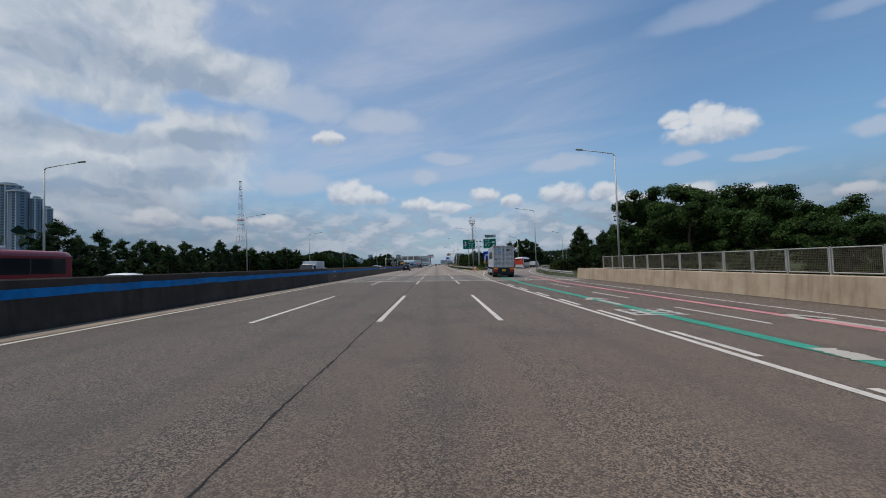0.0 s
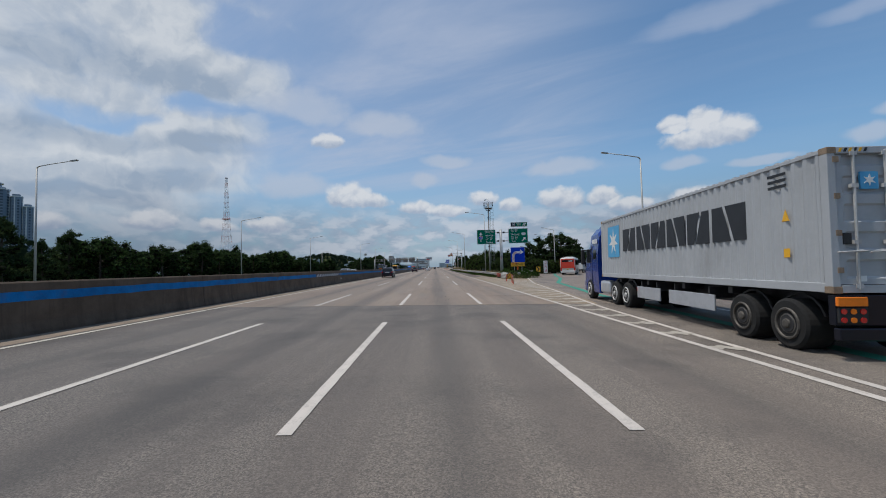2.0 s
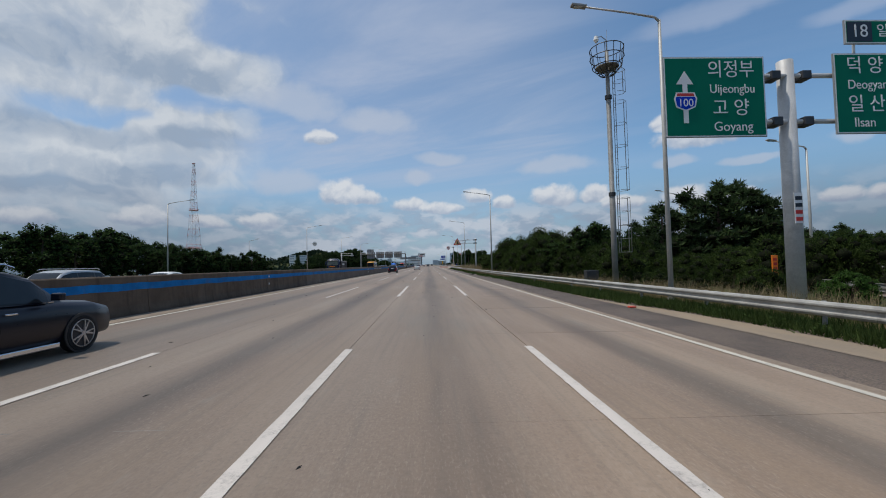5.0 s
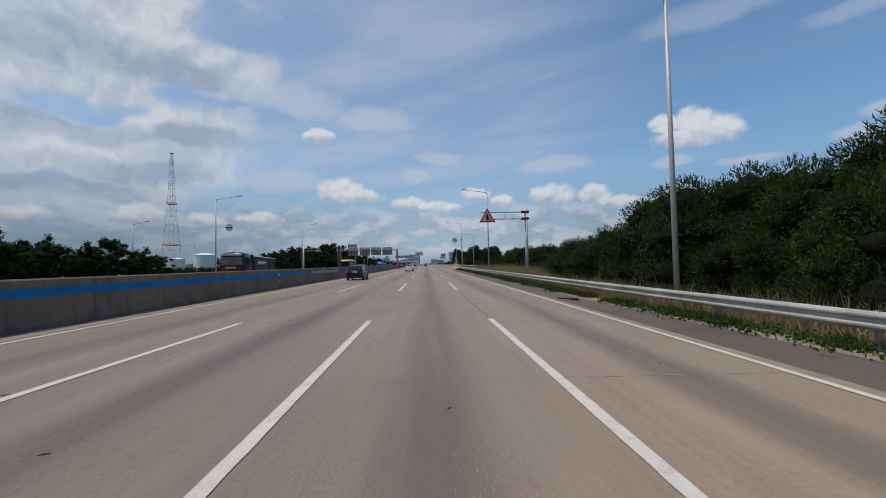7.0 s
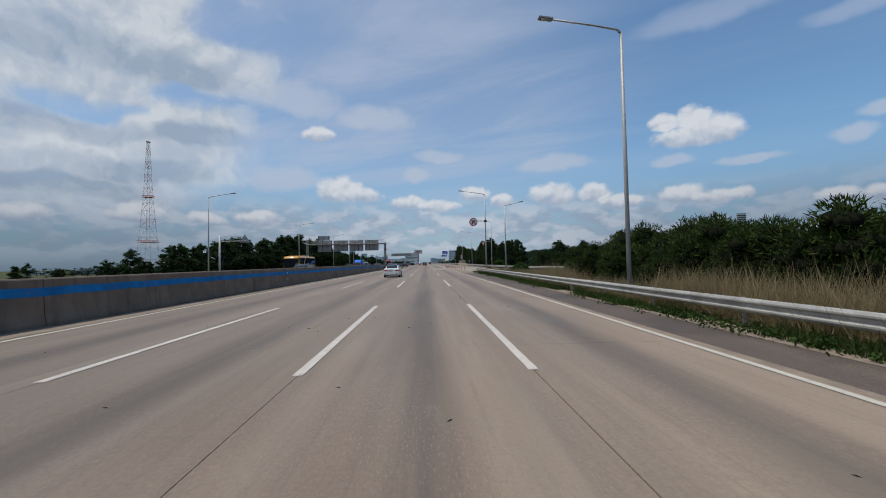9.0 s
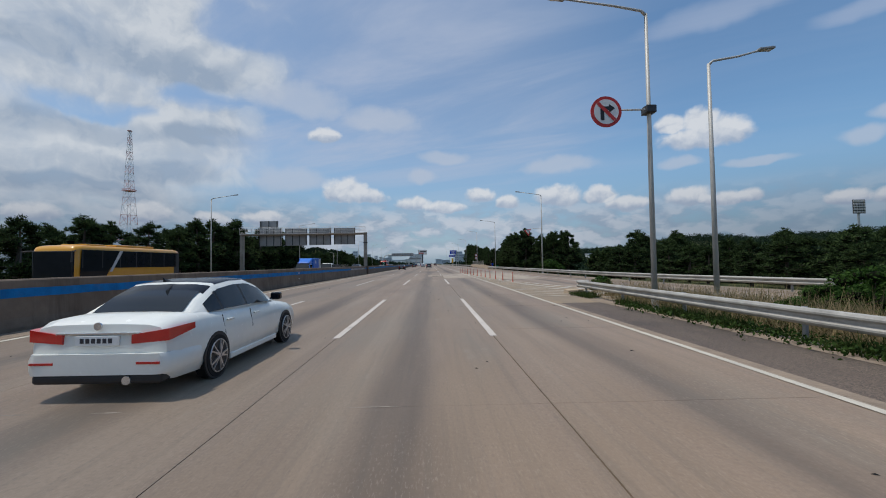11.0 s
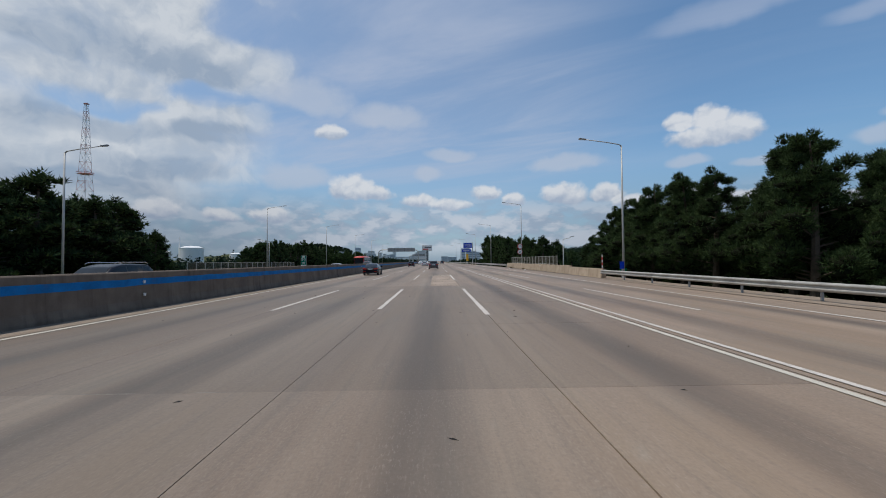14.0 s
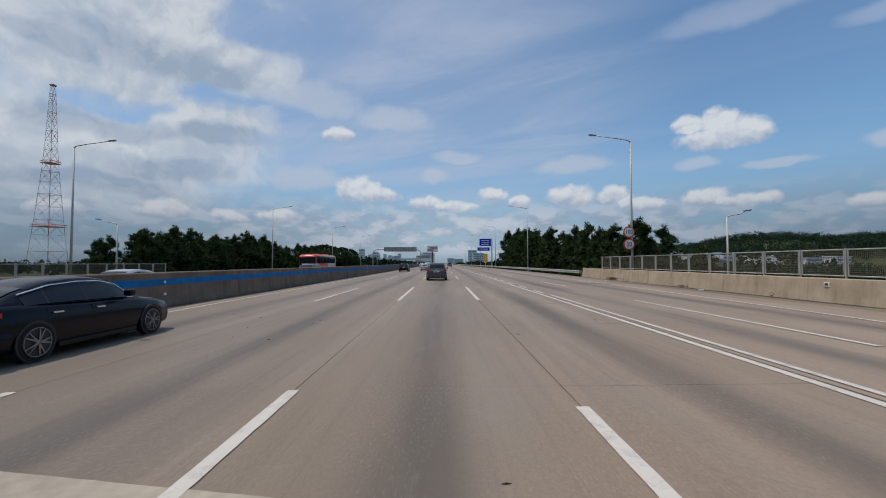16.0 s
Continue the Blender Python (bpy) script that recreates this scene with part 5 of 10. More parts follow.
def led_bend_board():
    """Blue board with a lit bend arrow and a yellow warning strip."""
    top = thing("warning_board", "blue board with a white bend arrow over a yellow warning strip", "road sign")
    y = 118.0
    b = part("board", boxed(13.0, 15.42, y, y + 0.10, 2.12, 4.72, 0.01), M_SIGN_BLUE, top, "deep blue board")
    ring = [(13.22, 2.2), (13.22, 3.2)] + [(13.22 + 0.78 - 0.78 * math.cos(a), 3.2 + 0.85 * math.sin(a)) for a in np.linspace(0.2, 1.5, 6)] + [(14.6, 4.05)]
    inner = [(14.6, 3.68), (14.0, 3.68)] + [(13.62 + 0.42 - 0.42 * math.cos(a), 3.2 + 0.48 * math.sin(a)) for a in np.linspace(1.4, 0.2, 5)] + [(13.62, 3.2), (13.62, 2.2)]
    part("arrow_band", poly_plate(ring + inner, y - 0.010, y - 0.002), M_SIGN_WHITE, b)
    part("arrow_head", poly_plate([(14.55, 3.45), (15.25, 3.86), (14.62, 4.35), (14.72, 3.9)], y - 0.012, y - 0.002), M_SIGN_WHITE, b)
    bm = bmesh.new()
    for k in range(9):
        for s in (13.33, 13.51):
            disc(bm, (s, y - 0.014, 2.28 + 0.115 * k), (0, 1, 0), 0.045, 0.012, 8)
    for k in range(8):
        a = 0.2 + 1.3 * k / 7
        for r, rz in ((0.66, 0.74), (0.50, 0.58)):
            disc(bm, (13.22 + 0.78 - r * math.cos(a), y - 0.014, 3.2 + rz * math.sin(a)), (0, 1, 0), 0.045, 0.012, 8)
    part("lamp_array", bm, M_SIGN_RED, b)
    w = part("warning_strip", boxed(13.0, 15.42, y - 0.01, y + 0.10, 1.42, 2.11, 0.01), M_SIGN_YELLOW, top, "yellow strip with red and black letters")
    lettering("letters", "위험", 0.52, M_SIGN_RED, w, 13.62, y - 0.016, 1.78)
    lettering("letters", "·절대감속", 0.52, M_BLACK, w, 14.62, y - 0.016, 1.78, stretch=0.92)
    for x in (13.6, 14.9):
        part("leg", tubed([(x, y + 0.16, -0.5), (x, y + 0.16, 2.2)], 0.06, 8), M_STEEL, top)
    part("solar_panel", boxed(14.7, 15.3, y + 0.02, y + 0.4, 4.85, 4.90), M_DARK_METAL, top)
    part("mast", tubed([(15.0, y + 0.15, 4.6), (15.0, y + 0.15, 4.9)], 0.03, 8), M_STEEL, top)


led_bend_board()


def vertical_sign():
    top = thing("bend_sign", "white upright board warning of a sharp bend", "road sign", m=pose(19.0, 118.0, terrain(19, 118)))
    part("leg", tubed([(0, 0.1, -0.3), (0, 0.1, 2.4)], 0.05, 8), M_STEEL, top)
    b = part("board", boxed(-0.34, 0.34, 0, 0.05, 0.5, 2.6, 0.01), M_SIGN_WHITE, top)
    for k, ch in enumerate("급커브"):
        lettering("letters", ch, 0.55, M_SIGN_RED, b, 0, -0.006, 2.2 - 0.66 * k)
    ch_ = thing("chevron_sign", "yellow and black chevron marker on a post", "road sign", m=pose(17.2, 116.0, terrain(17, 116)))
    part("leg", tubed([(0, 0.06, -0.3), (0, 0.06, 1.2)], 0.04, 8), M_STEEL, ch_)
    p = part("plate", boxed(-0.35, 0.35, 0, 0.03, 0.75, 1.6), M_SIGN_YELLOW, ch_)
    part("chevron", poly_plate([(-0.25, 0.8), (-0.02, 0.8), (0.22, 1.17), (-0.02, 1.55), (-0.25, 1.55), (0.0, 1.17)], -0.008, -0.002), M_BLACK, p)


vertical_sign()


def crash_cushion():
    """Ribbed steel crash cushion with a hazard nose, and the striped rail behind it."""
    top = thing("crash_cushion", "ribbed grey steel crash cushion with a yellow and black nose", "crash cushion")
    z = zr(9.4, 102)
    prof = [(-0.30, 0.04), (-0.36, 0.10), (-0.30, 0.19), (-0.36, 0.28), (-0.30, 0.37), (-0.36, 0.46), (-0.31, 0.55), (-0.33, 0.64), (-0.22, 0.76), (0.0, 0.80), (0.22, 0.76), (0.33, 0.64), (0.31, 0.55), (0.36, 0.46), (0.30, 0.37), (0.36, 0.28), (0.30, 0.19), (0.36, 0.10), (0.30, 0.04)]
    for k in range(4):
        y0 = 100.2 + 1.08 * k
        sc = 1.0 + 0.025 * k
        part("body", sweep([(px * sc, pz * sc) for px, pz in prof], [(9.37 - 0.01 * k, y0, z, 0), (9.37, y0 + 0.55, z, 0), (9.37, y0 + 1.10, z, 0)]), M_RAIL, top)
    outline = [(9.06, z + 0.03), (9.70, z + 0.03), (9.72, z + 0.55), (9.66, z + 0.70), (9.52, z + 0.78), (9.38, z + 0.80), (9.24, z + 0.78), (9.10, z + 0.70), (9.04, z + 0.55)]
    nose = part("nose", poly_plate(outline, 100.05, 100.22), M_BLACK, top, "black hazard nose with yellow chevrons")
    for k in range(4):
        zc = z + 0.02 + 0.165 * k
        part("stripe", poly_plate([(9.09, zc), (9.38, zc + 0.15), (9.67, zc), (9.67, zc + 0.085), (9.38, zc + 0.235), (9.09, zc + 0.085)], 100.038, 100.048), M_SIGN_YELLOW, nose)
    part("foot", boxed(9.0, 9.78, 99.9, 100.3, z - 0.05, z + 0.035), M_SIGN_BACK, top)
    h = thing("hazard_rail", "orange and black diagonally striped rail cover", "hazard panel")
    p = part("panel", boxed(8.86, 8.92, 104.6, 107.6, z + 0.22, z + 0.72, 0.01), M_ORANGE, h)
    for k in range(12):
        yy = 104.62 + 0.245 * k
        bm = bmesh.new()
        bm.faces.new([bm.verts.new(v) for v in ((8.852, yy, z + 0.23), (8.852, yy + 0.12, z + 0.23), (8.852, yy + 0.30, z + 0.71), (8.852, yy + 0.18, z + 0.71))])
        part("stripe", bm, M_BLACK, p)
    for y in (104.8, 106.1, 107.4):
        part("post", tubed([(8.98, y, z - 0.2), (8.98, y, z + 0.6)], 0.05, 8), M_RAIL, h)


crash_cushion()


def delineator(x, y, lean=0.0):
    top = thing("delineator_post", "orange flexible marker post with grey reflective bands on the wedge", "marker post", "marker posts", pose(x, y, zr(x, y) + 0.005, 0, lean, 0))
    part("foot", tubed([(0, 0, 0), (0, 0, 0.03), (0, 0, 0.05)], [0.080, 0.072, 0.04], 14), M_ORANGE, top)
    part("tube", tubed([(0, 0, 0.03), (0, 0, 0.78), (0, 0, 0.80)], [0.040, 0.038, 0.028], 12), M_ORANGE, top, smooth=True)
    for z in (0.42, 0.55, 0.68):
        part("band", tubed([(0, 0, z), (0, 0, z + 0.07)], 0.0415, 12), M_REFLECT, top)
    return top


for x, y in ((7.74, 93.1), (7.98, 91.2), (7.61, 88.7), (7.07, 85.7)):
    delineator(x, y, random.uniform(-2, 2))
for k in range(13):
    y = 270.9 + 2.88 * k
    delineator(float(np.interp(y, (270.9, 275, 285, 288, 296, 306), (7.45, 6.95, 6.48, 6.35, 5.9, 5.45))), y, random.uniform(-3, 3))


def cctv_mast():
    top = thing("camera_mast", "tall jointed steel mast with a caged platform, ladder and camera", "mast", m=pose(11.8, 136.3, terrain(11.8, 136)))
    part("pole", tubed([(0, 0, -0.5), (0, 0, 6.15), (0, 0, 6.17), (0, 0, 12.5), (0, 0, 12.52), (0, 0, 15.6)], [0.19, 0.175, 0.155, 0.145, 0.13, 0.115], 14), M_MAST, top, smooth=True)
    for z in (6.15, 12.5):
        part("flange", tubed([(0, 0, z - 0.12), (0, 0, z + 0.12)], 0.215, 16), M_DARK_METAL, top)
    for z, r in ((14.05, 0.5), (14.5, 0.9), (15.1, 1.05), (15.7, 1.05)):
        ring = [(r * math.cos(a), r * math.sin(a), z) for a in np.linspace(0, 2 * math.pi, 19)]
        part("cage_ring", tubed(ring, 0.028, 6), M_DARK_METAL, top)
    for a in np.linspace(0, 2 * math.pi, 13)[:-1]:
        c, s = math.cos(a), math.sin(a)
        part("cage_bar", tubed([(0.16 * c, 0.16 * s, 13.9), (0.5 * c, 0.5 * s, 14.05), (0.9 * c, 0.9 * s, 14.5), (1.05 * c, 1.05 * s, 15.7)], 0.022, 5), M_DARK_METAL, top)
    part("platform", tubed([(0, 0, 14.45), (0, 0, 14.52)], 0.72, 18), M_MAST, top)
    for x in (0.32, 0.46):
        part("ladder_rail", tubed([(x, 0, 2.4), (x, 0, 14.4)], 0.022, 6), M_MAST, top)
    for k in range(28):
        part("rung", tubed([(0.32, 0, 2.6 + 0.42 * k), (0.46, 0, 2.6 + 0.42 * k)], 0.014, 5), M_MAST, top)
    for z0, z1 in ((2.4, 5.9), (6.4, 12.2), (12.8, 14.3)):
        for z in np.linspace(z0, z1, 5 if z1 - z0 > 3 else 3):
            part("safety_hoop", tubed([(0.46, -0.3, z), (0.8, -0.36, z), (1.08, -0.15, z), (1.08, 0.15, z), (0.8, 0.36, z), (0.46, 0.3, z)], 0.016, 5), M_MAST, top)
        for x, yy in ((1.08, -0.15), (1.08, 0.15), (0.8, -0.36)):
            part("hoop_strip", tubed([(x, yy, z0), (x, yy, z1)], 0.013, 4), M_MAST, top)
    part("camera_arm", tubed([(0, 0, 15.6), (0, 0, 16.3), (-0.3, 0, 16.55), (-0.6, 0, 16.5)], 0.03, 6), M_MAST, top)
    part("camera", tubed([(-0.66, 0, 16.55), (-0.66, 0, 16.3), (-0.66, 0, 16.12)], [0.12, 0.17, 0.06], 12), M_SIGN_WHITE, top)
    part("rod", tubed([(0.05, 0, 15.6), (0.05, 0, 17.0)], 0.012, 5), M_STEEL, top)
    c = thing("control_cabinet", "small dark roadside control cabinet", "cabinet", m=pose(10.6, 137.2, terrain(10.6, 137)))
    part("body", boxed(-0.4, 0.4, -0.25, 0.25, 0.2, 1.25, 0.02), M_DARK_METAL, c)
    part("plinth", boxed(-0.45, 0.45, -0.3, 0.3, -0.2, 0.2), M_PARAPET, c)
    part("door", boxed(-0.35, 0.35, -0.27, -0.25, 0.28, 1.18), M_DARK_METAL, c)


cctv_mast()


def merge_warning_sign():
    y = 189.7
    top = thing("merge_warning_sign", "red edged triangular merging sign on a cantilever post", "road sign")
    px = 9.15
    part("post", tubed([(px, y, -0.5), (px, y, 6.5)], [0.15, 0.13], 14), M_STEEL, top, smooth=True)
    for z in (6.22, 5.60):
        part("arm", tubed([(px + 0.3, y - 0.05, z), (4.95, y - 0.05, z)], 0.055, 8), M_STEEL, top)
        part("clamp", boxed(px - 0.45, px + 0.25, y - 0.18, y + 0.18, z - 0.10, z + 0.10, 0.03), M_DARK_METAL, top)
    part("spacer", tubed([(7.2, y - 0.05, 5.6), (7.2, y - 0.05, 6.22)], 0.03, 6), M_STEEL, top)
    tri_ = [(4.82, 5.30), (6.32, 5.30), (5.57, 6.60)]
    b = part("plate", poly_plate(tri_, y - 0.16, y - 0.12), M_SIGN_RED, top)
    part("face", poly_plate([(5.02, 5.42), (6.12, 5.42), (5.57, 6.38)], y - 0.168, y - 0.161), M_SIGN_PEACH, b)
    part("symbol", poly_plate([(5.46, 5.52), (5.66, 5.52), (5.66, 5.98), (5.56, 6.14), (5.46, 5.98)], y - 0.176, y - 0.169), M_BLACK, b)
    part("symbol", poly_plate([(5.66, 5.72), (5.88, 5.52), (5.80, 5.50), (5.66, 5.60)], y - 0.176, y - 0.169), M_BLACK, b)
    # the same kind of sign seen from behind, over the opposite carriageway
    t2 = thing("cantilever_sign", "cantilever warning sign seen from its pale back", "road sign")
    x0, y2 = -31.2, 257.6
    part("post", tubed([(x0, y2, -1.0), (x0, y2, 6.4)], [0.16, 0.14], 14), M_STEEL, t2, smooth=True)
    for z in (6.2, 5.5):
        part("arm", tubed([(x0 - 0.3, y2 - 0.05, z), (-27.2, y2 - 0.05, z)], 0.055, 8), M_STEEL, t2)
    part("spacer", tubed([(-29.2, y2, 5.5), (-29.2, y2, 6.2)], 0.03, 6), M_STEEL, t2)
    part("plate", poly_plate([(-28.2, 5.25), (-26.7, 5.25), (-27.45, 6.55)], y2 + 0.0, y2 + 0.04), M_SIGN_BACK, t2)
    # round sign on the lamp post, seen from behind
    t3 = thing("round_sign", "round sign on a lamp arm seen from its grey back", "road sign")
    part("arm", tubed([(-29.9, 211.8, 7.4), (-27.6, 211.9, 7.4)], 0.03, 8), M_STEEL, t3)
    part("plate", disc(bmesh.new(), (-28.0, 211.75, 7.4), (0, 1, 0), 0.52, 0.04, 28), M_PALE_BACK, t3)
    part("rail", boxed(-28.48, -27.52, 211.69, 211.728, 7.34, 7.44, 0.004), M_DIRT, t3)


merge_warning_sign()


def ring_sign(top, x, y, z, r, inner):
    b = part("plate", disc(bmesh.new(), (x, y, z), (0, 1, 0), r, 0.04, 36), M_SIGN_RED, top)
    part("face", disc(bmesh.new(), (x, y - 0.024, z), (0, 1, 0), r * inner, 0.012, 36), M_SIGN_WHITE, b)
    return b


def no_right_turn():
    top = thing("no_turn_sign", "round red ringed sign forbidding the turn, on a lamp arm", "road sign")
    y, x, z = 250.3, 6.85, 7.12
    part("arm", tubed([(8.5, y + 0.1, 7.24), (6.8, y + 0.06, 7.2)], 0.035, 8), M_STEEL, top)
    part("clamp", boxed(8.35, 8.72, y - 0.05, y + 0.4, 7.1, 7.38, 0.03), M_DARK_METAL, top)
    b = ring_sign(top, x, y, z, 0.57, 0.80)
    part("symbol", poly_plate([(x - 0.22, z - 0.32), (x - 0.08, z - 0.32), (x - 0.08, z + 0.05), (x + 0.10, z + 0.05), (x + 0.10, z - 0.04), (x + 0.32, z + 0.12), (x + 0.10, z + 0.28), (x + 0.10, z + 0.19), (x - 0.14, z + 0.19), (x - 0.22, z + 0.10)], y - 0.038, y - 0.031), M_BLACK, b)
    part("slash", poly_plate([(x - 0.36, z + 0.27), (x - 0.27, z + 0.36), (x + 0.36, z - 0.27), (x + 0.27, z - 0.36)], y - 0.046, y - 0.039), M_SIGN_RED, b)


no_right_turn()


def yield_sign():
    top = thing("yield_sign", "white triangular yield sign with a red edge on a lamp arm", "road sign")
    y = 293.6
    part("arm", tubed([(16.4, y + 0.1, 6.55), (14.75, y + 0.06, 6.40)], 0.03, 8), M_STEEL, top)
    b = part("plate", poly_plate([(13.80, 6.20), (14.77, 6.42), (14.43, 5.42)], y - 0.03, y + 0.01), M_SIGN_RED, top)
    part("face", poly_plate([(14.01, 6.16), (14.63, 6.30), (14.40, 5.64)], y - 0.040, y - 0.031), M_SIGN_WHITE, b)
    lettering("letters", "양보", 0.24, M_SIGN_GREEN, b, 14.35, y - 0.046, 6.12)
    lettering("letters", "YIELD", 0.12, M_SIGN_GREEN, b, 14.37, y - 0.046, 5.95)


yield_sign()


def speed_signs():
    top = thing("speed_limit_signs", "two round speed limit signs on the lamp post", "road sign")
    y = 380.0
    for z, t in ((4.35, "100"), (3.28, "50")):
        b = ring_sign(top, 16.55, y, z, 0.5, 0.80)
        lettering("letters", t, 0.46 if t == "100" else 0.5, M_BLACK, b, 16.55, y - 0.036, z)
        if t == "50":
            part("underline", boxed(16.3, 16.8, y - 0.04, y - 0.032, z - 0.25, z - 0.21), M_BLACK, b)
    for z in (4.35, 3.28):
        part("bracket", boxed(16.5, 16.9, y + 0.02, y + 0.2, z - 0.06, z + 0.06), M_STEEL, top)


speed_signs()


def back_gantry():
    """Sign gantry over the opposite carriageway, seen from behind."""
    top = thing("sign_gantry", "steel portal gantry with railings and sign boards seen from behind", "gantry")
    y = 307.4
    part("column", boxed(-11.3, -10.75, y - 0.3, y + 0.3, 1.0, 7.35, 0.04), M_GANTRY, top)
    part("column_collar", boxed(-11.4, -10.65, y - 0.4, y + 0.4, 5.4, 5.55, 0.02), M_DARK_METAL, top)
    part("column_foot", boxed(-11.5, -10.55, y - 0.55, y + 0.55, -0.1, 1.36, 0.03), M_BARRIER_OLD, top)
    part("column", boxed(-32.6, -32.0, y - 0.3, y + 0.3, -1.0, 7.35, 0.04), M_GANTRY, top)
    part("beam", boxed(-32.6, -10.75, y - 0.35, y + 0.30, 6.90, 7.25, 0.04), M_GANTRY, top)
    part("walkway", boxed(-32.4, -10.9, y - 0.9, y - 0.36, 7.1, 7.18), M_STEEL, top)
    for z in (7.5, 7.75, 8.0, 8.25):
        part("rail", tubed([(-32.4, y - 0.88, z), (-10.9, y - 0.88, z)], 0.022, 6), M_STEEL, top)
    for k in range(22):
        x = -32.4 + 21.5 * k / 21
        part("rail_post", tubed([(x, y - 0.88, 7.1), (x, y - 0.88, 8.25)], 0.024, 6), M_STEEL, top)
    for x0, x1, z0, z1 in ((-16.6, -12.9, 5.25, 8.15), (-20.9, -17.1, 5.2, 8.15), (-25.1, -21.3, 5.15, 8.15), (-29.6, -25.7, 5.1, 8.2)):
        b = part("board_back", boxed(x0, x1, y + 0.45, y + 0.52, z0, z1), M_SIGN_BACK, top)
        for k in range(4):
            xx = x0 + 0.12 + (x1 - x0 - 0.24) * k / 3
            part("stiffener", boxed(xx - 0.05, xx + 0.05, y + 0.33, y + 0.45, z0 + 0.02, z1 - 0.02), M_DARK_METAL, b)
        for zz in (z0 + 0.35, (z0 + z1) / 2 + 0.2, z1 - 0.3):
            part("crossbar", boxed(x0, x1, y + 0.37, y + 0.45, zz - 0.04, zz + 0.04), M_SIGN_BACK, b)
        part("rim", boxed(x0 - 0.04, x1 + 0.04, y + 0.40, y + 0.54, z1 - 0.03, z1 + 0.03), M_STEEL, b)
    b = part("board_back", boxed(-29.5, -26.3, y + 0.45, y + 0.52, 8.25, 9.5), M_SIGN_BACK, top)
    for xx in (-29.3, -27.9, -26.5):
        part("stiffener", boxed(xx - 0.05, xx + 0.05, y + 0.33, y + 0.45, 8.2, 9.48), M_DARK_METAL, b)


back_gantry()


M_RUST_POST = plain("rusty_post", (0.10, 0.06, 0.04), 0.8, spread=0.3)


def far_signs():
    """Blue direction signs and portal gantries further along the road."""
    top = thing("far_direction_sign", "blue direction signs on a post far along the road", "road sign")
    y = 464.9
    b = framed_sign("sign_board", top, 11.2, 14.6, 6.6, 8.8, y, M_SIGN_BLUE, False)
    for z in (8.2, 7.6, 7.1):
        part("letter_bar", boxed(11.7, 14.1, y - 0.02, y - 0.013, z - 0.09, z + 0.09), M_SIGN_WHITE, b)
    c = framed_sign("sign_board", top, 10.6, 14.2, 5.2, 6.2, y, M_SIGN_BLUE, False)
    part("letter_bar", boxed(11.2, 13.6, y - 0.02, y - 0.013, 5.6, 5.8), M_SIGN_WHITE, c)
    part("post", tubed([(14.9, y + 0.3, -0.5), (14.9, y + 0.3, 9.0)], 0.16, 12), M_STEEL, top)
    for z in (8.3, 7.1, 5.7):
        part("arm", tubed([(11.0, y + 0.2, z), (15.1, y + 0.2, z)], 0.06, 8), M_STEEL, top)
    d = thing("far_marker_board", "orange marker board under the blue signs", "road sign", m=pose(12.2, 458, terrain(12.2, 458)))
    part("board", boxed(-0.45, 0.45, 0, 0.05, 1.6, 4.2), M_SIGN_YELLOW, d)
    part("leg", tubed([(0, 0.05, -0.3), (0, 0.05, 1.8)], 0.06, 8), M_STEEL, d)
    for yy, x0, x1, bx0, bx1, lab in ((560, -36.5, -11.2, -30.5, -13.5, "far arched gantry with a long grey board"), (820, -34, -11.2, -30, -14, "far portal gantry with grey boards")):
        g_ = thing("far_gantry", lab, "gantry")
        bm = tubed([(x0, yy, -1), (x0, yy, 7.2), (x0 + 1.2, yy, 8.5), (x0 + 2.6, yy, 8.9), (x1 - 2.6, yy, 8.9), (x1 - 1.2, yy, 8.5), (x1, yy, 7.2), (x1, yy, 0)], 0.28, 10)
        part("arch", bm, M_POLE, g_, smooth=True)
        part("board_back", boxed(bx0, bx1, yy - 0.5, yy - 0.3, 7.6, 10.0), M_SIGN_BACK, g_)
        for k in range(9):
            xx = bx0 + (bx1 - bx0) * k / 8
            part("stiffener", boxed(xx - 0.06, xx + 0.06, yy - 0.62, yy - 0.5, 7.6, 10.0), M_DARK_METAL, g_)
    # small kilometre post board over the median
    k_ = thing("kilometre_board", "small green distance board above the median barrier", "road sign")
    yk = 336.2
    p = framed_sign("sign_board", k_, -11.46, -10.98, 1.20, 2.22, yk, M_SIGN_GREEN, False)
    part("plate", boxed(-11.43, -11.01, yk - 0.022, yk - 0.013, 1.22, 1.42), M_SIGN_WHITE, p)
    part("letter_bar", boxed(-11.34, -11.10, yk - 0.022, yk - 0.013, 2.05, 2.15), M_SIGN_WHITE, p)
    lettering("letters", "구리", 0.24, M_SIGN_WHITE, p, -11.22, yk - 0.018, 1.86)
    lettering("letters", "40", 0.26, M_SIGN_WHITE, p, -11.22, yk - 0.018, 1.58)
    part("letter_bar", boxed(-11.32, -11.12, yk - 0.030, yk - 0.023, 1.27, 1.36), M_BLACK, p)
    part("leg", tubed([(-11.05, yk + 0.1, 1.0), (-11.05, yk + 0.1, 2.1)], 0.05, 8), M_RUST_POST, k_)
    s_ = thing("marker_sign", "small blue marker plate by the parapet", "road sign", m=pose(15.2, 333.5, terrain(15.2, 333)))
    part("plate", boxed(-0.18, 0.18, 0, 0.03, 0.95, 1.55), M_SIGN_BLUE, s_)
    part("leg", tubed([(0, 0.04, -0.2), (0, 0.04, 1.5)], 0.03, 8), M_STEEL, s_)
    w_ = thing("marker_sign", "small white and green distance plate by the lamp", "road sign", m=pose(16.9, 337.0, terrain(16.9, 337)))
    part("plate", boxed(-0.3, 0.3, 0, 0.03, 0.6, 1.1), M_SIGN_GREEN, w_)
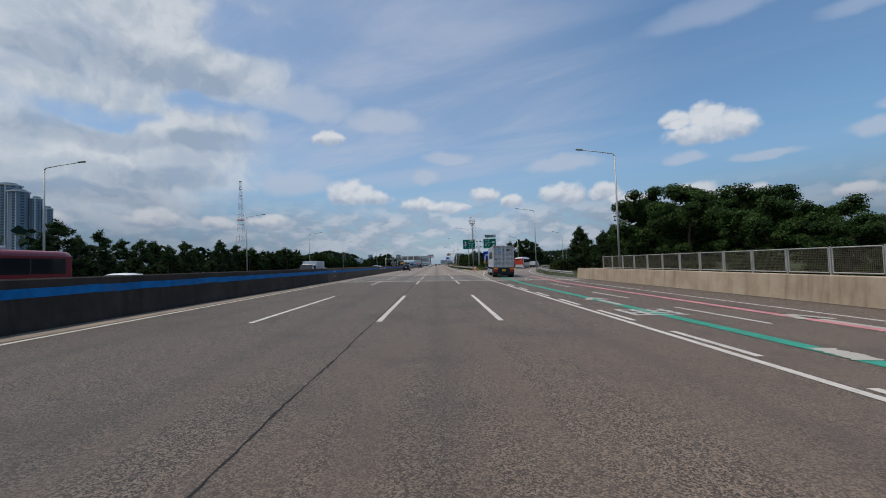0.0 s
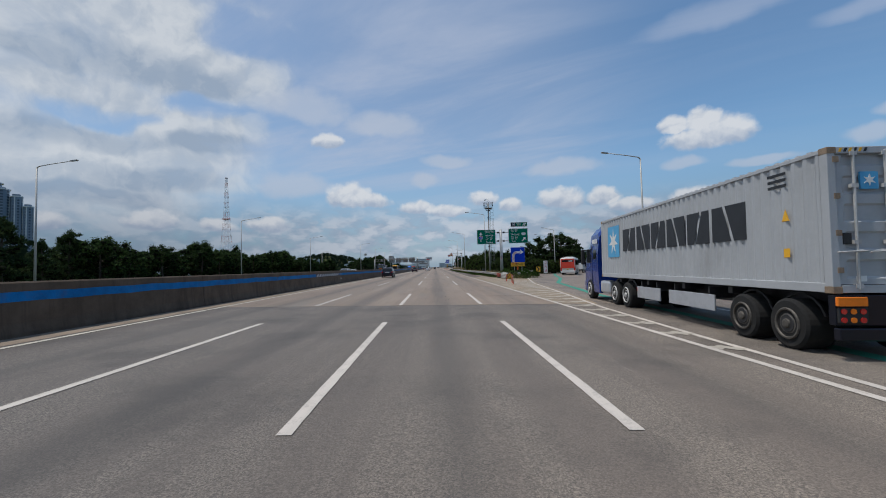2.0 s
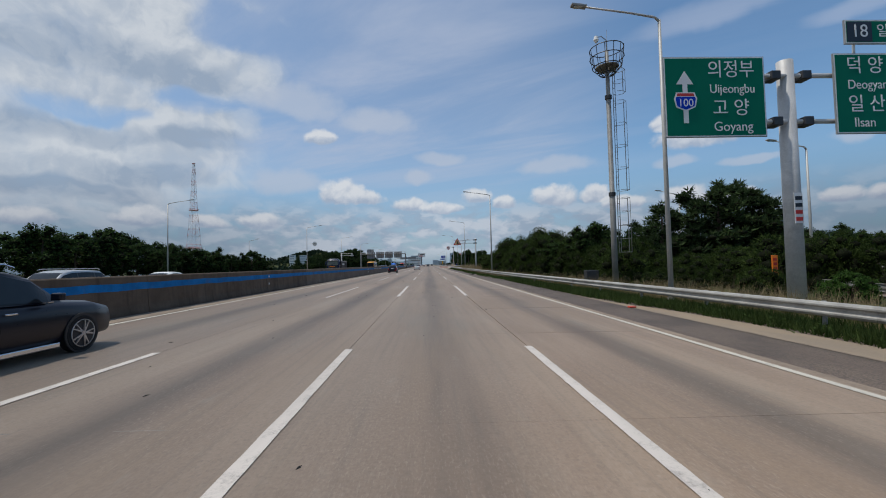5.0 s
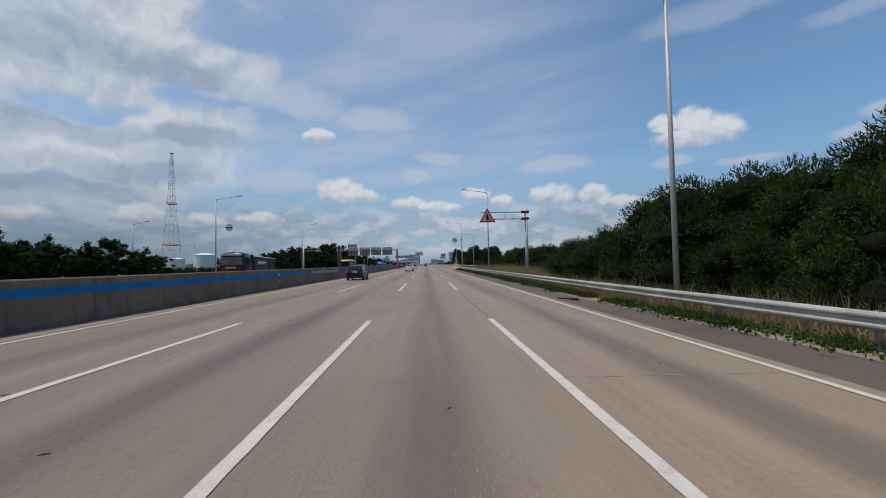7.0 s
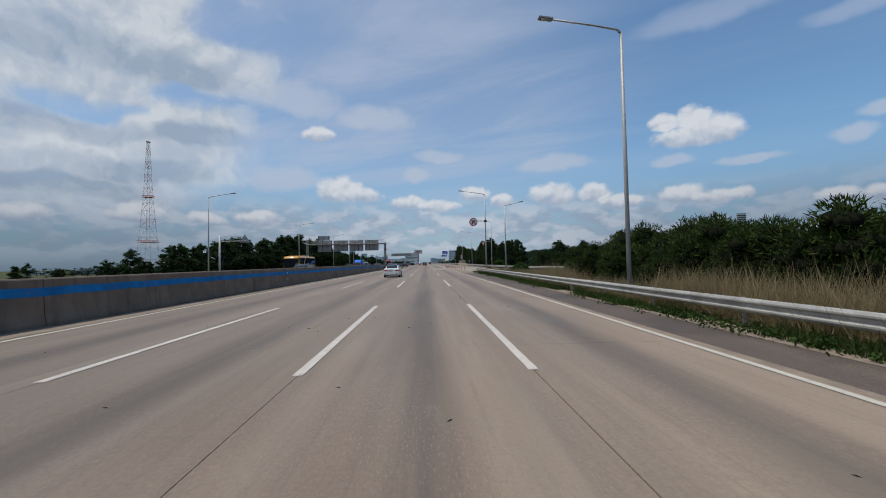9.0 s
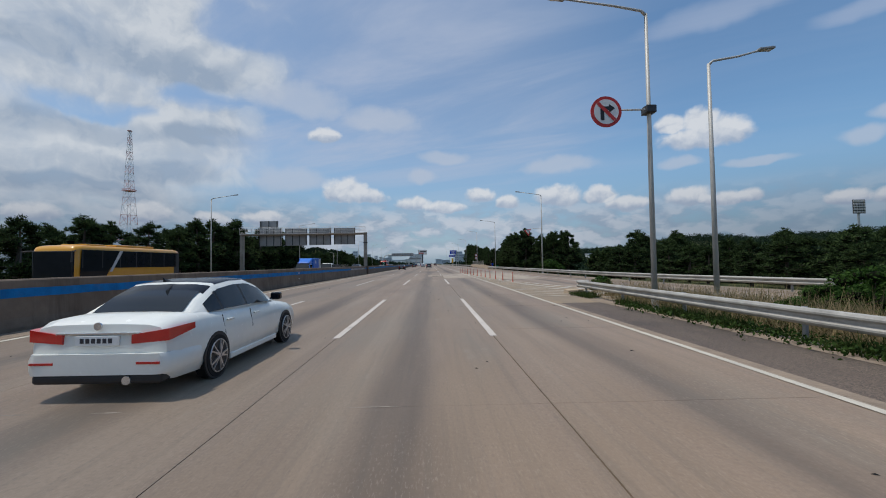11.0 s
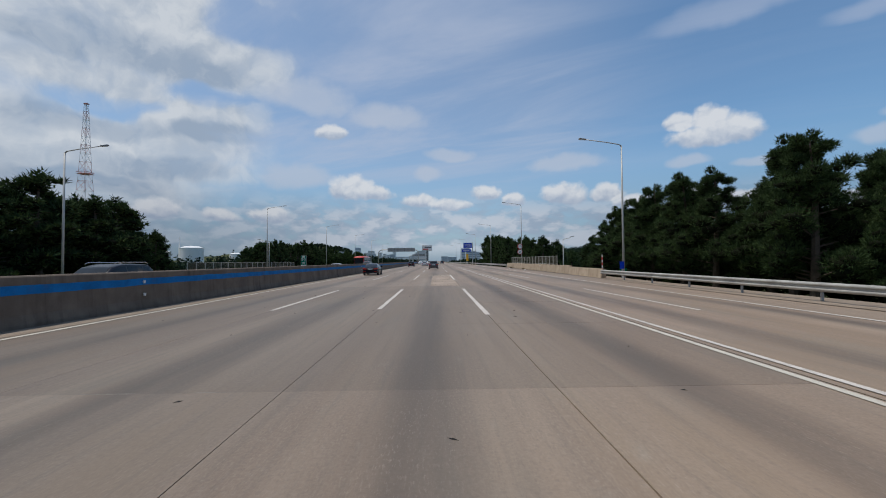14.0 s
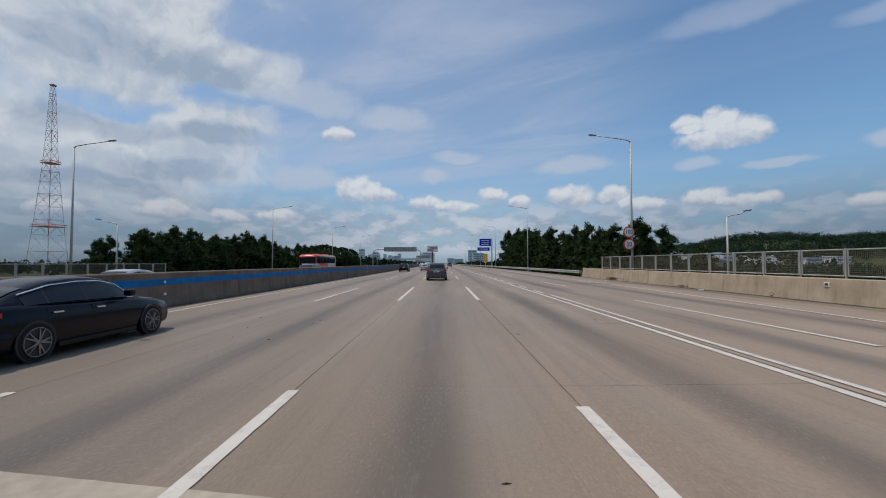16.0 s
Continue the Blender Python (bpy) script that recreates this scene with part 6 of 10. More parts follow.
    part("leg", tubed([(0, 0.04, -0.2), (0, 0.04, 1.0)], 0.03, 8), M_STEEL, w_)
    h_ = thing("striped_post", "red and white striped hazard post by the parapet end", "marker post", m=pose(15.6, 338.4, terrain(15.6, 338)))
    for k in range(9):
        part("band", tubed([(0, 0, 0.24 * k), (0, 0, 0.24 * k + 0.24)], 0.05, 10), M_SIGN_RED if k % 2 else M_SIGN_WHITE, h_)


far_signs()


def radio_tower():
    """Red and white lattice mast."""
    top = thing("radio_tower", "tall red and white lattice radio tower", "tower", m=pose(-315, 670, -3) @ Matrix.Diagonal((1.05, 1.05, 1.09, 1)))
    H = 137.0
    half = lambda z: float(np.interp(z, (0, 30, 78, 137), (8.6, 6.2, 3.1, 1.0)))
    levels = [0, 13, 25, 36, 46, 55, 64, 72, 80, 88, 95, 102, 109, 116, 123, 130, 137]
    for i, (a, b) in enumerate(zip(levels, levels[1:])):
        mat = M_TOWER_RED if i % 2 == 0 else M_SIGN_WHITE
        ha, hb = half(a), half(b)
        bm = bmesh.new()
        ca = [(ha, ha), (-ha, ha), (-ha, -ha), (ha, -ha)]
        cb = [(hb, hb), (-hb, hb), (-hb, -hb), (hb, -hb)]
        for k in range(4):
            r = 0.17 if a < 60 else 0.13
            tube(bm, [(*ca[k], a), (*cb[k], b)], r, 5)
            n = (k + 1) % 4
            tube(bm, [(*ca[k], a), (*cb[n], b)], 0.075, 4)
            tube(bm, [(*ca[n], a), (*cb[k], b)], 0.075, 4)
            tube(bm, [(*cb[k], b), (*cb[n], b)], 0.12, 4)
        part("lattice_section", bm, mat, top)
    for z, r in ((31, 7.4), (78, 4.2)):
        bm = bmesh.new()
        for zz in (z, z + 1.5):
            ring = [(r * sx, r * sy, zz) for sx, sy in ((1, 1), (-1, 1), (-1, -1), (1, -1), (1, 1))]
            tube(bm, ring, 0.22, 5)
        box(bm, -r, r, -r, r, z - 0.15, z + 0.05)
        part("platform", bm, M_TOWER_RED, top)
    part("top_platform", boxed(-1.5, 1.5, -1.5, 1.5, H - 0.9, H, 0.1), M_TOWER_RED, top)


radio_tower()


# small dark bits of rubber and grit scattered on the lanes
bit_rng = random.Random(77)
bm = bmesh.new()
for k in range(420):
    y = bit_rng.uniform(66, 372)
    x = bit_rng.uniform(-9.3, 5.2)
    ln, wd, a = bit_rng.uniform(0.02, 0.07), bit_rng.uniform(0.008, 0.022), bit_rng.uniform(0, 3.14)
    c_, s_ = math.cos(a), math.sin(a)
    pts = [(-ln, 0, 0.002), (0, -wd, 0.002), (ln, 0.2 * wd, 0.002), (0.1 * ln, wd, 0.002)]
    top_ = bm.verts.new((x, y, zr(x, y) + 0.014))
    vs = [bm.verts.new((x + px * c_ - py * s_, y + px * s_ + py * c_, zr(x, y) + pz)) for px, py, pz in pts]
    for i in range(4):
        bm.faces.new((vs[i], vs[(i + 1) % 4], top_))
tagged(part("road_grit", bm, M_TYRE), "dark bits of rubber and grit on the lanes", "grit", kind="stuff")


# ---- trees and plants ----
def blades(P, D, size, width, k, spread, seed, loose=0.22):
    """Tufts of k thin triangles at points P along directions D. Returns verts, faces."""
    r = np.random.RandomState(seed)
    P, D = np.repeat(P, k, 0), np.repeat(D, k, 0)
    n = len(P)
    d = D + r.normal(0, spread, (n, 3))
    d /= np.linalg.norm(d, axis=1)[:, None] + 1e-9
    s = np.cross(d, r.normal(0, 1, (n, 3)))
    s /= np.linalg.norm(s, axis=1)[:, None] + 1e-9
    ln = size * r.uniform(0.6, 1.25, n)[:, None]
    w = width * r.uniform(0.7, 1.3, n)[:, None]
    base = P + r.normal(0, size * loose, (n, 3))
    V = np.stack([base - s * w * 0.5, base + s * w * 0.5, base + d * ln], 1).reshape(-1, 3)
    return V, np.arange(n * 3).reshape(-1, 3)


def leaves(P, size, k, scatter, seed, droop=0.3, slim=0.32):
    """Clusters of k leaf shaped quads round points P."""
    r = np.random.RandomState(seed)
    P = np.repeat(P, k, 0)
    n = len(P)
    c = P + r.normal(0, scatter, (n, 3))
    nrm = r.normal(0, 1, (n, 3)) + np.array((0, 0, 0.7))
    nrm /= np.linalg.norm(nrm, axis=1)[:, None]
    a = np.cross(nrm, r.normal(0, 1, (n, 3)))
    a /= np.linalg.norm(a, axis=1)[:, None] + 1e-9
    b = np.cross(nrm, a)
    s = (size * r.uniform(0.6, 1.3, n))[:, None]
    V = np.stack([c - a * s * 0.6, c - b * s * slim, c + a * s * 0.6 - np.array((0, 0, droop)) * s * 0.3, c + b * s * slim], 1).reshape(-1, 3)
    return V, np.arange(n * 4).reshape(-1, 4)


def clumps(lumps, n, size, width, seed, needles=False, lift=0.35):
    """Leaves (or needle tufts) set all over the skin of rounded lumps (x, y, z, rx, ry, rz)."""
    r = np.random.RandomState(seed)
    L = np.repeat(np.asarray(lumps, float), n, 0)
    m = len(L)
    u = r.normal(0, 1, (m, 3)) + np.array((0, 0, 0.35))
    u /= np.linalg.norm(u, axis=1)[:, None]
    c = L[:, :3] + u * L[:, 3:] * r.uniform(0.66, 1.14, m)[:, None]
    s = (size * r.uniform(0.6, 1.3, m))[:, None]
    if needles:
        d = u + np.array((0, 0, lift)) + r.normal(0, 0.5, (m, 3))
        d /= np.linalg.norm(d, axis=1)[:, None] + 1e-9
        a = np.cross(d, r.normal(0, 1, (m, 3)))
        a /= np.linalg.norm(a, axis=1)[:, None] + 1e-9
        V = np.stack([c - a * width * 0.5, c + a * width * 0.5, c + d * s], 1).reshape(-1, 3)
        return V, np.arange(m * 3).reshape(-1, 3)
    nrm = u * 0.9 + r.normal(0, 0.55, (m, 3)) + np.array((0, 0, 0.25))
    nrm /= np.linalg.norm(nrm, axis=1)[:, None]
    a = np.cross(nrm, r.normal(0, 1, (m, 3)))
    a /= np.linalg.norm(a, axis=1)[:, None] + 1e-9
    b = np.cross(nrm, a) * width
    V = np.stack([c - a * s * 0.5, c - b * s, c + a * s * 0.55, c + b * s], 1).reshape(-1, 3)
    return V, np.arange(m * 4).reshape(-1, 4)


def shade_core(lumps, shrink, seed):
    """Dark crumpled twenty sided shells inside the lumps, standing in for inner shade."""
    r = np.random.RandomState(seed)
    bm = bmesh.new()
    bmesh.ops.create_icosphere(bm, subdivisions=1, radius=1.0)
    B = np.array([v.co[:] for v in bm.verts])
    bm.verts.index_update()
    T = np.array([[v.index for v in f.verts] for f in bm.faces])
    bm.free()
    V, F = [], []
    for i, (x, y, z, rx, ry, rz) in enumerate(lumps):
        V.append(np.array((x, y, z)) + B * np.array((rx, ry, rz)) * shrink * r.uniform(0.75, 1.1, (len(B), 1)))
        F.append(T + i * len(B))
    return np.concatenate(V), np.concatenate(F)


def leafy(name, lumps, n, size, width, seed, mat, parent, needles=False, lift=0.35, shrink=0.62):
    """One leafy mesh: the skin of leaves over dark shells that stand in for inner shade."""
    V, F = clumps(lumps, n, size, width, seed, needles, lift)
    if not needles:
        F = np.concatenate([F[:, (0, 1, 2)], F[:, (0, 2, 3)]])
    C, T = shade_core(lumps, shrink, seed)
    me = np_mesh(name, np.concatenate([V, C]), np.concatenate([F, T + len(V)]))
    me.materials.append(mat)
    me.materials.append(M_CROWN_SHADE)
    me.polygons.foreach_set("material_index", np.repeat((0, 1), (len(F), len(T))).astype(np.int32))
    return mesh_ob(name, me, None, parent)


def np_mesh(name, V, F):
    me = bpy.data.meshes.new(name)
    nv, nf, k = len(V), len(F), F.shape[1]
    me.vertices.add(nv)
    me.vertices.foreach_set("co", np.asarray(V, np.float32).ravel())
    me.loops.add(nf * k)
    me.loops.foreach_set("vertex_index", np.asarray(F, np.int32).ravel())
    me.polygons.add(nf)
    me.polygons.foreach_set("loop_start", np.arange(0, nf * k, k, dtype=np.int32))
    me.update(calc_edges=True)
    return me


def limb_tree(r, h, limbs, trunk_r, low, reach, rise):
    """Trunk and limbs; returns the bmesh and limb end points."""
    bm = bmesh.new()
    bend = [Vector((r.uniform(-0.04, 0.04) * h * t, r.uniform(-0.04, 0.04) * h * t, h * t)) for t in (0, 0.3, 0.6, 0.95)]
    bend[0].z = -0.4
    tube(bm, bend, [trunk_r, trunk_r * 0.75, trunk_r * 0.5, trunk_r * 0.12], 7)
    tips = []
    for i in range(limbs):
        t = low + (1 - low) * (i + r.random()) / limbs * 0.95
        p = Vector((np.interp(t, (0, 0.3, 0.6, 0.95), [b.x for b in bend]), np.interp(t, (0, 0.3, 0.6, 0.95), [b.y for b in bend]), h * t * 0.97))
        a = r.uniform(0, 2 * math.pi)
        ln = reach(t) * h * r.uniform(0.7, 1.15)
        d = Vector((math.cos(a), math.sin(a), 0))
        q = p + d * ln * 0.55 + Vector((0, 0, rise * ln * 0.45))
        e = p + d * ln + Vector((0, 0, rise * ln * r.uniform(0.6, 1.4)))
        tube(bm, [p, q, e], [trunk_r * 0.32 * (1.1 - t), trunk_r * 0.2 * (1.1 - t), 0.01], 3)
        tips.append((p, q, e))
    return bm, tips


def pine(seed, h, label, fine=False, group="roadside pines"):
    r = random.Random(seed)
    top = thing("pine_tree", label, "tree", group)
    bm, tips = limb_tree(r, h, 44, 0.028 * h, 0.12, lambda t: 0.30 * (1.0 - t) ** 0.72 * (0.8 if t < 0.25 else 1) + 0.035, 0.34)
    part("trunk", bm, M_BARK, top)
    pads = []
    for p, q, e in tips:
        ln = (e - p).length
        for t, k in ((0.55, 0.30), (0.80, 0.30), (1.0, 0.22)):
            c = p.lerp(q, t * 2) if t < 0.5 else q.lerp(e, t * 2 - 1)
            w = max(0.030 * h, k * ln) * r.uniform(0.75, 1.2)
            pads.append((c.x + r.gauss(0, 0.012 * h), c.y + r.gauss(0, 0.012 * h), c.z + r.gauss(0, 0.012 * h), w, w, w * r.uniform(0.48, 0.75)))
    for k in range(5):
        pads.append((r.gauss(0, 0.016 * h), r.gauss(0, 0.016 * h), h * (0.84 + 0.035 * k), 0.032 * h, 0.032 * h, 0.035 * h))
    leafy("crown", pads, 200 if fine else 36, 0.026 * h if fine else 0.044 * h, 0.0050 * h if fine else 0.014 * h, seed, M_PINE, top, True, 0.7)
    return top


def broadleaf(seed, h, label, mat, wide=0.36, group="roadside trees", size=0.036, n=58):
    r = random.Random(seed)
    top = thing("broadleaf_tree", label, "tree", group)
    bm, tips = limb_tree(r, h * 0.85, 26, 0.026 * h, 0.22, lambda t: wide * (1.15 - abs(t - 0.5) * 1.1), 0.5)
    part("trunk", bm, M_BARK, top)
    lumps = []
    for p, q, e in tips:
        for t in (0.5, 0.75, 1.0):
            c = q.lerp(e, t * 2 - 1)
            w = h * r.uniform(0.055, 0.105)
            lumps.append((c.x + r.gauss(0, 0.03 * h), c.y + r.gauss(0, 0.03 * h), c.z + r.gauss(0, 0.025 * h), w, w, w * r.uniform(0.65, 0.9)))
    leafy("crown", lumps, n, size * h, 0.30, seed, mat, top)
    return top


def shrub(seed, h, w, label, mat, group="verge shrubs", leaf_size=0.055, n=110, slim=0.30, shoots=26, broad_leaf=False):
    """A dense mound: woody stems, leafy lumps and slender shoots that stand out of the top."""
    r = random.Random(seed)
    top = thing("shrub", label, "shrub", group)
    bm = bmesh.new()
    lumps, S, T = [], [], []
    for i in range(26):
        a, q = r.uniform(0, 2 * math.pi), math.sqrt(r.random())
        e = Vector((math.cos(a) * w * 0.42 * q, math.sin(a) * w * 0.42 * q, h * (0.86 - 0.42 * q * q) * r.uniform(0.80, 1.08)))
        tube(bm, [(e.x * 0.15, e.y * 0.15, -0.2), (e.x * 0.5, e.y * 0.5, e.z * 0.6), e], [0.03, 0.02, 0.006], 4)
        k = r.uniform(0.10, 0.17) * h
        lumps.append((e.x, e.y, e.z, k * 1.15, k * 1.15, k))
        if q > 0.55:
            lumps.append((e.x * 1.12, e.y * 1.12, e.z * 0.45, k * 1.1, k * 1.1, k * 1.3))
    part("woody_base", bm, M_BARK, top)
    leafy("foliage", lumps, n, leaf_size * h, slim if broad_leaf else slim * leaf_size * h, seed, mat, top, not broad_leaf, 0.45, 0.66)
    for x, y, z, k, _, kz in r.choices(lumps[:26], k=shoots):
        lean = Vector((r.uniform(-0.5, 0.5), r.uniform(-0.5, 0.5), 1.0)).normalized()
        ln = r.uniform(0.04, 0.09) * h
        for j in range(8):
            c = Vector((x, y, z + kz * 0.85)) + lean * ln * j / 7
            S.append(tuple(c))
            T.append((lean.x * 0.6, lean.y * 0.6, 0.6))
    if shoots:
        V, F = blades(np.array(S), np.array(T), 0.022 * h, 0.006 * h, 6, 0.6, seed + 1)
        mesh_ob("shoot_fringe", np_mesh("shoot_fringe", V, F), mat, top)
    return top


def scatter(kinds, spots, zoff=-0.15, rng=random.Random(3)):
    """Copies of the given plants; spots are (x, y, height), kinds (plant, its height)."""
    used = set()
    for i, (x, y, h, *wide) in enumerate(spots):
        ob, h0 = kinds[(i * 7 + int(rng.random() * 3)) % len(kinds)]
        s = h / h0
        broadened = wide[0] if wide else 1.0
        m = Matrix.Translation((x, y, terrain(x, y) + zoff)) @ Matrix.Rotation(rng.uniform(0, 6.28), 4, "Z")
        if ob not in used:
            used.add(ob)
            ob.matrix_basis = m @ Matrix.Diagonal((s * broadened, s * broadened, s, 1))
        else:
            c = copy_thing(ob, m)
            c.scale = (s * broadened * rng.uniform(0.92, 1.08), s * broadened * rng.uniform(0.92, 1.08), s)


def pine_belt(spots, rng):
    """The pines furthest from the road, joined as one belt."""
    V, F, M, count = [], [], [], 0
    for x, y, h, *wide in spots:
        ob, h0 = rng.choice(pines)
        me = [c for c in ob.children if c.name.startswith("crown")][0].data
        co = np.empty(len(me.vertices) * 3, np.float32)
        me.vertices.foreach_get("co", co)
        idx = np.empty(len(me.loops), np.int32)
        me.loops.foreach_get("vertex_index", idx)
        mat = np.empty(len(me.polygons), np.int32)
        me.polygons.foreach_get("material_index", mat)
        a, k = rng.uniform(0, 6.28), h / h0
        w = k * (wide[0] if wide else 1.0)
        turn = np.array(((w * math.cos(a), -w * math.sin(a), 0), (w * math.sin(a), w * math.cos(a), 0), (0, 0, k)))
        V.append(co.reshape(-1, 3) @ turn.T + np.array((x, y, terrain(x, y) - 0.3)))
        F.append(idx.reshape(-1, 3) + count)
        M.append(mat)
        count += len(me.vertices)
    me = np_mesh("pine_belt", np.concatenate(V), np.concatenate(F))
    me.materials.append(M_PINE)
    me.materials.append(M_CROWN_SHADE)
    me.polygons.foreach_set("material_index", np.concatenate(M))
    tagged(mesh_ob("pine_belt", me, None), "belt of dark green pines well back from the road", "woods", kind="stuff")


def rows(x0, x1, y0, y1, step, h0, h1, rng, deep=1, gap=6.0):
    out = []
    for d in range(deep):
        y = y0 + rng.uniform(0, step)
        while y < y1:
            t = (y - y0) / max(1e-6, y1 - y0)
            sg = 1 if x1 > 0 else -1
            out.append((x0 + (x1 - x0) * t + rng.uniform(-1.6, 1.6) + sg * gap * d, y, (h0 + (h1 - h0) * t) * rng.uniform(0.78, 1.12)))
            y += step * rng.uniform(0.75, 1.3)
    return out


rng = random.Random(11)
pines = [(pine(100 + i, 10.0, "dark green pine with ragged layered crown"), 10.0) for i in range(4)]
near_pines = [(pine(150 + i, 10.0, "dark green pine with dense needles and ragged top", True), 10.0) for i in range(3)]
broad = [(broadleaf(200 + i, 8.5, "dark green broadleaf tree with rounded crown", M_LEAF), 8.5) for i in range(3)]
near_broad = [(broadleaf(230 + i, 8.5, "light green broadleaf tree with dense leafy crown", M_LEAF_NEAR, 0.40, size=0.023, n=330), 8.5) for i in range(3)]
hedge = [(shrub(300 + i, 4.2, 4.4, "dense dark green arching shrub behind the guard rail", M_HEDGE, leaf_size=0.052, n=150, slim=0.30, shoots=16), 4.2) for i in range(3)]
fine_hedge = [(shrub(310 + i, 4.2, 4.6, "tall dark green feathery shrub behind the guard rail", M_HEDGE, leaf_size=0.037, n=470, slim=0.25, shoots=30), 4.2) for i in range(3)]
lush = [(shrub(320 + i, 1.8, 2.4, "bright green leafy bush in the verge", M_BRIGHT, leaf_size=0.052, n=170, slim=0.30, shoots=0, broad_leaf=True), 1.8) for i in range(2)]

# beyond the opposite carriageway
left_pines = rows(-42, -44, -5, 105, 4.6, 7.6, 7.4, rng, 2) + rows(-42, -38, 262, 312, 4.2, 5.2, 10.0, rng, 2) + rows(-37, -40, 312, 350, 3.6, 10.0, 10.6, rng, 2) + [(-38.5, 352.0, 10.2), (-41, 356, 9.6), (-44, 353, 10.5), (-39.5, 359, 7.6), (-43, 364, 7.8), (-45, 368.5, 7.2), (-48, 362, 8.0)] \
    + rows(-42, -46, 400, 470, 4.6, 8.5, 11.0, rng, 1) + rows(-48, -52, 409, 470, 4.6, 9.5, 11.5, rng, 1) + rows(-54, -58, 418, 470, 5.0, 10.0, 12.0, rng, 1) + rows(-50, -55, 470, 560, 9.0, 11.0, 12.0, rng, 1) + rows(-46, -46, 365, 372, 6, 5, 6, rng, 1)
left_broad = rows(-43, -46, 100, 176, 4.4, 7.4, 8.2, rng, 2) + rows(-44, -45, 176, 208, 3.4, 7.6, 6.4, rng, 2) + rows(-43, -44, 206, 224, 3.0, 6.4, 4.6, rng, 2) + [(x, y, h * 0.62) for x, y, h in rows(-40, -42, 236, 268, 4.5, 4.5, 6.5, rng, 1)] \
    + rows(-45, -45, 470, 560, 6.0, 9, 10, rng, 1)
# beside the exit, behind its fence and inside the loop
fence_broad = [(23.5, 51, 10.0), (26, 47, 10.4), (23, 42.5, 8.2), (25.5, 38, 8.4), (23, 34, 6.6), (24, 29.5, 4.8), (28, 43, 9), (27, 33, 6.5), (24, 24, 3.6)]
scatter(near_broad, fence_broad, -0.3, random.Random(27))
right_broad = [(15.5, 149, 6.3), (17.8, 152, 6.0), (12.8, 152, 4.6), (40, 152, 5.4), (43, 150, 5.2), (20, 160, 6.5)]
right_pines = rows(62, 78, 96, 200, 3.4, 6.0, 6.2, rng, 2, 7) + rows(25.5, 27, 53, 82, 3.6, 6.8, 7.6, rng, 2) + [(24.0, 152, 8.0), (26.5, 151, 9.2), (29.5, 151, 10.0), (32.5, 152, 10.2), (35, 152.5, 9.2), (23, 155, 6.5), (21, 148, 4.8), (38, 155, 7)] \
    + rows(48, 58, 120, 190, 5, 5.5, 6, rng, 1)
right_pines += rows(33, 31, 262, 306, 3.6, 5.0, 5.4, rng, 1) + rows(24, 26, 392, 500, 4.4, 9.0, 15.0, rng, 2)
near_spots = rows(22.0, 21.0, 318.5, 347, 2.5, 9.8, 9.4, rng, 2, 5) + [(20.8, 338.6, 9.8), (21.4, 342.6, 9.6), (20.6, 346.0, 8.8), (20.5, 349.5, 7.6), (22.5, 352, 7.0), (21, 354.5, 6.4), (23, 357, 5.6), (26, 351, 8.5), (26, 356, 6.5)] + rows(28.5, 28.0, 319, 349, 2.6, 9.8, 9.2, random.Random(5), 1)
scatter(near_pines, near_spots, -0.3, random.Random(25))
right_pines += rows(38, 40, 236, 306, 3.4, 4.9, 6.2, rng, 2) + rows(38, 40, 306, 338, 3.4, 9.2, 9.4, rng, 2)
right_pines = [p for p in right_pines if not (p[0] > 30 and 300 < p[1] < 362 and 0.55 < p[0] / (p[1] - 279) < 0.75)]
right_pines = [(x, y, min(h, 7.4)) if x > 30 and 312 < y < 345 else (x, y, h) for x, y, h in right_pines]
right_pines = [(x, y, h, 1.5) if x > 30 and 225 < y < 345 else (x, y, h) for x, y, h in right_pines]
right_pines = [(x, y, h, 1.3) if 23 < x < 39 and 150 < y < 156 and len(w) == 0 else (x, y, h, *w) for x, y, h, *w in right_pines]
left_pines += [(-37.5, 349, 10.2), (-36.8, 346, 9.8), (-45, 398, 7.5), (-46, 401, 8.2), (-44, 404, 9.0), (-42.5, 403, 8.4), (-45.5, 407, 9.5)]
left_pines = [(x, y, h, 1.3) if 255 < y < 352 else (x, y, h) for x, y, h in left_pines]
far_pines = [q for q in left_pines + right_pines if q[0] > 40.5 or q[0] < -46.5]
left_pines = [q for q in left_pines if q not in far_pines]
right_pines = [q for q in right_pines if q not in far_pines]
pine_belt(far_pines, random.Random(26))
scatter(pines, left_pines + right_pines, -0.3, random.Random(21))
scatter(broad, left_broad + right_broad, -0.3, random.Random(22))
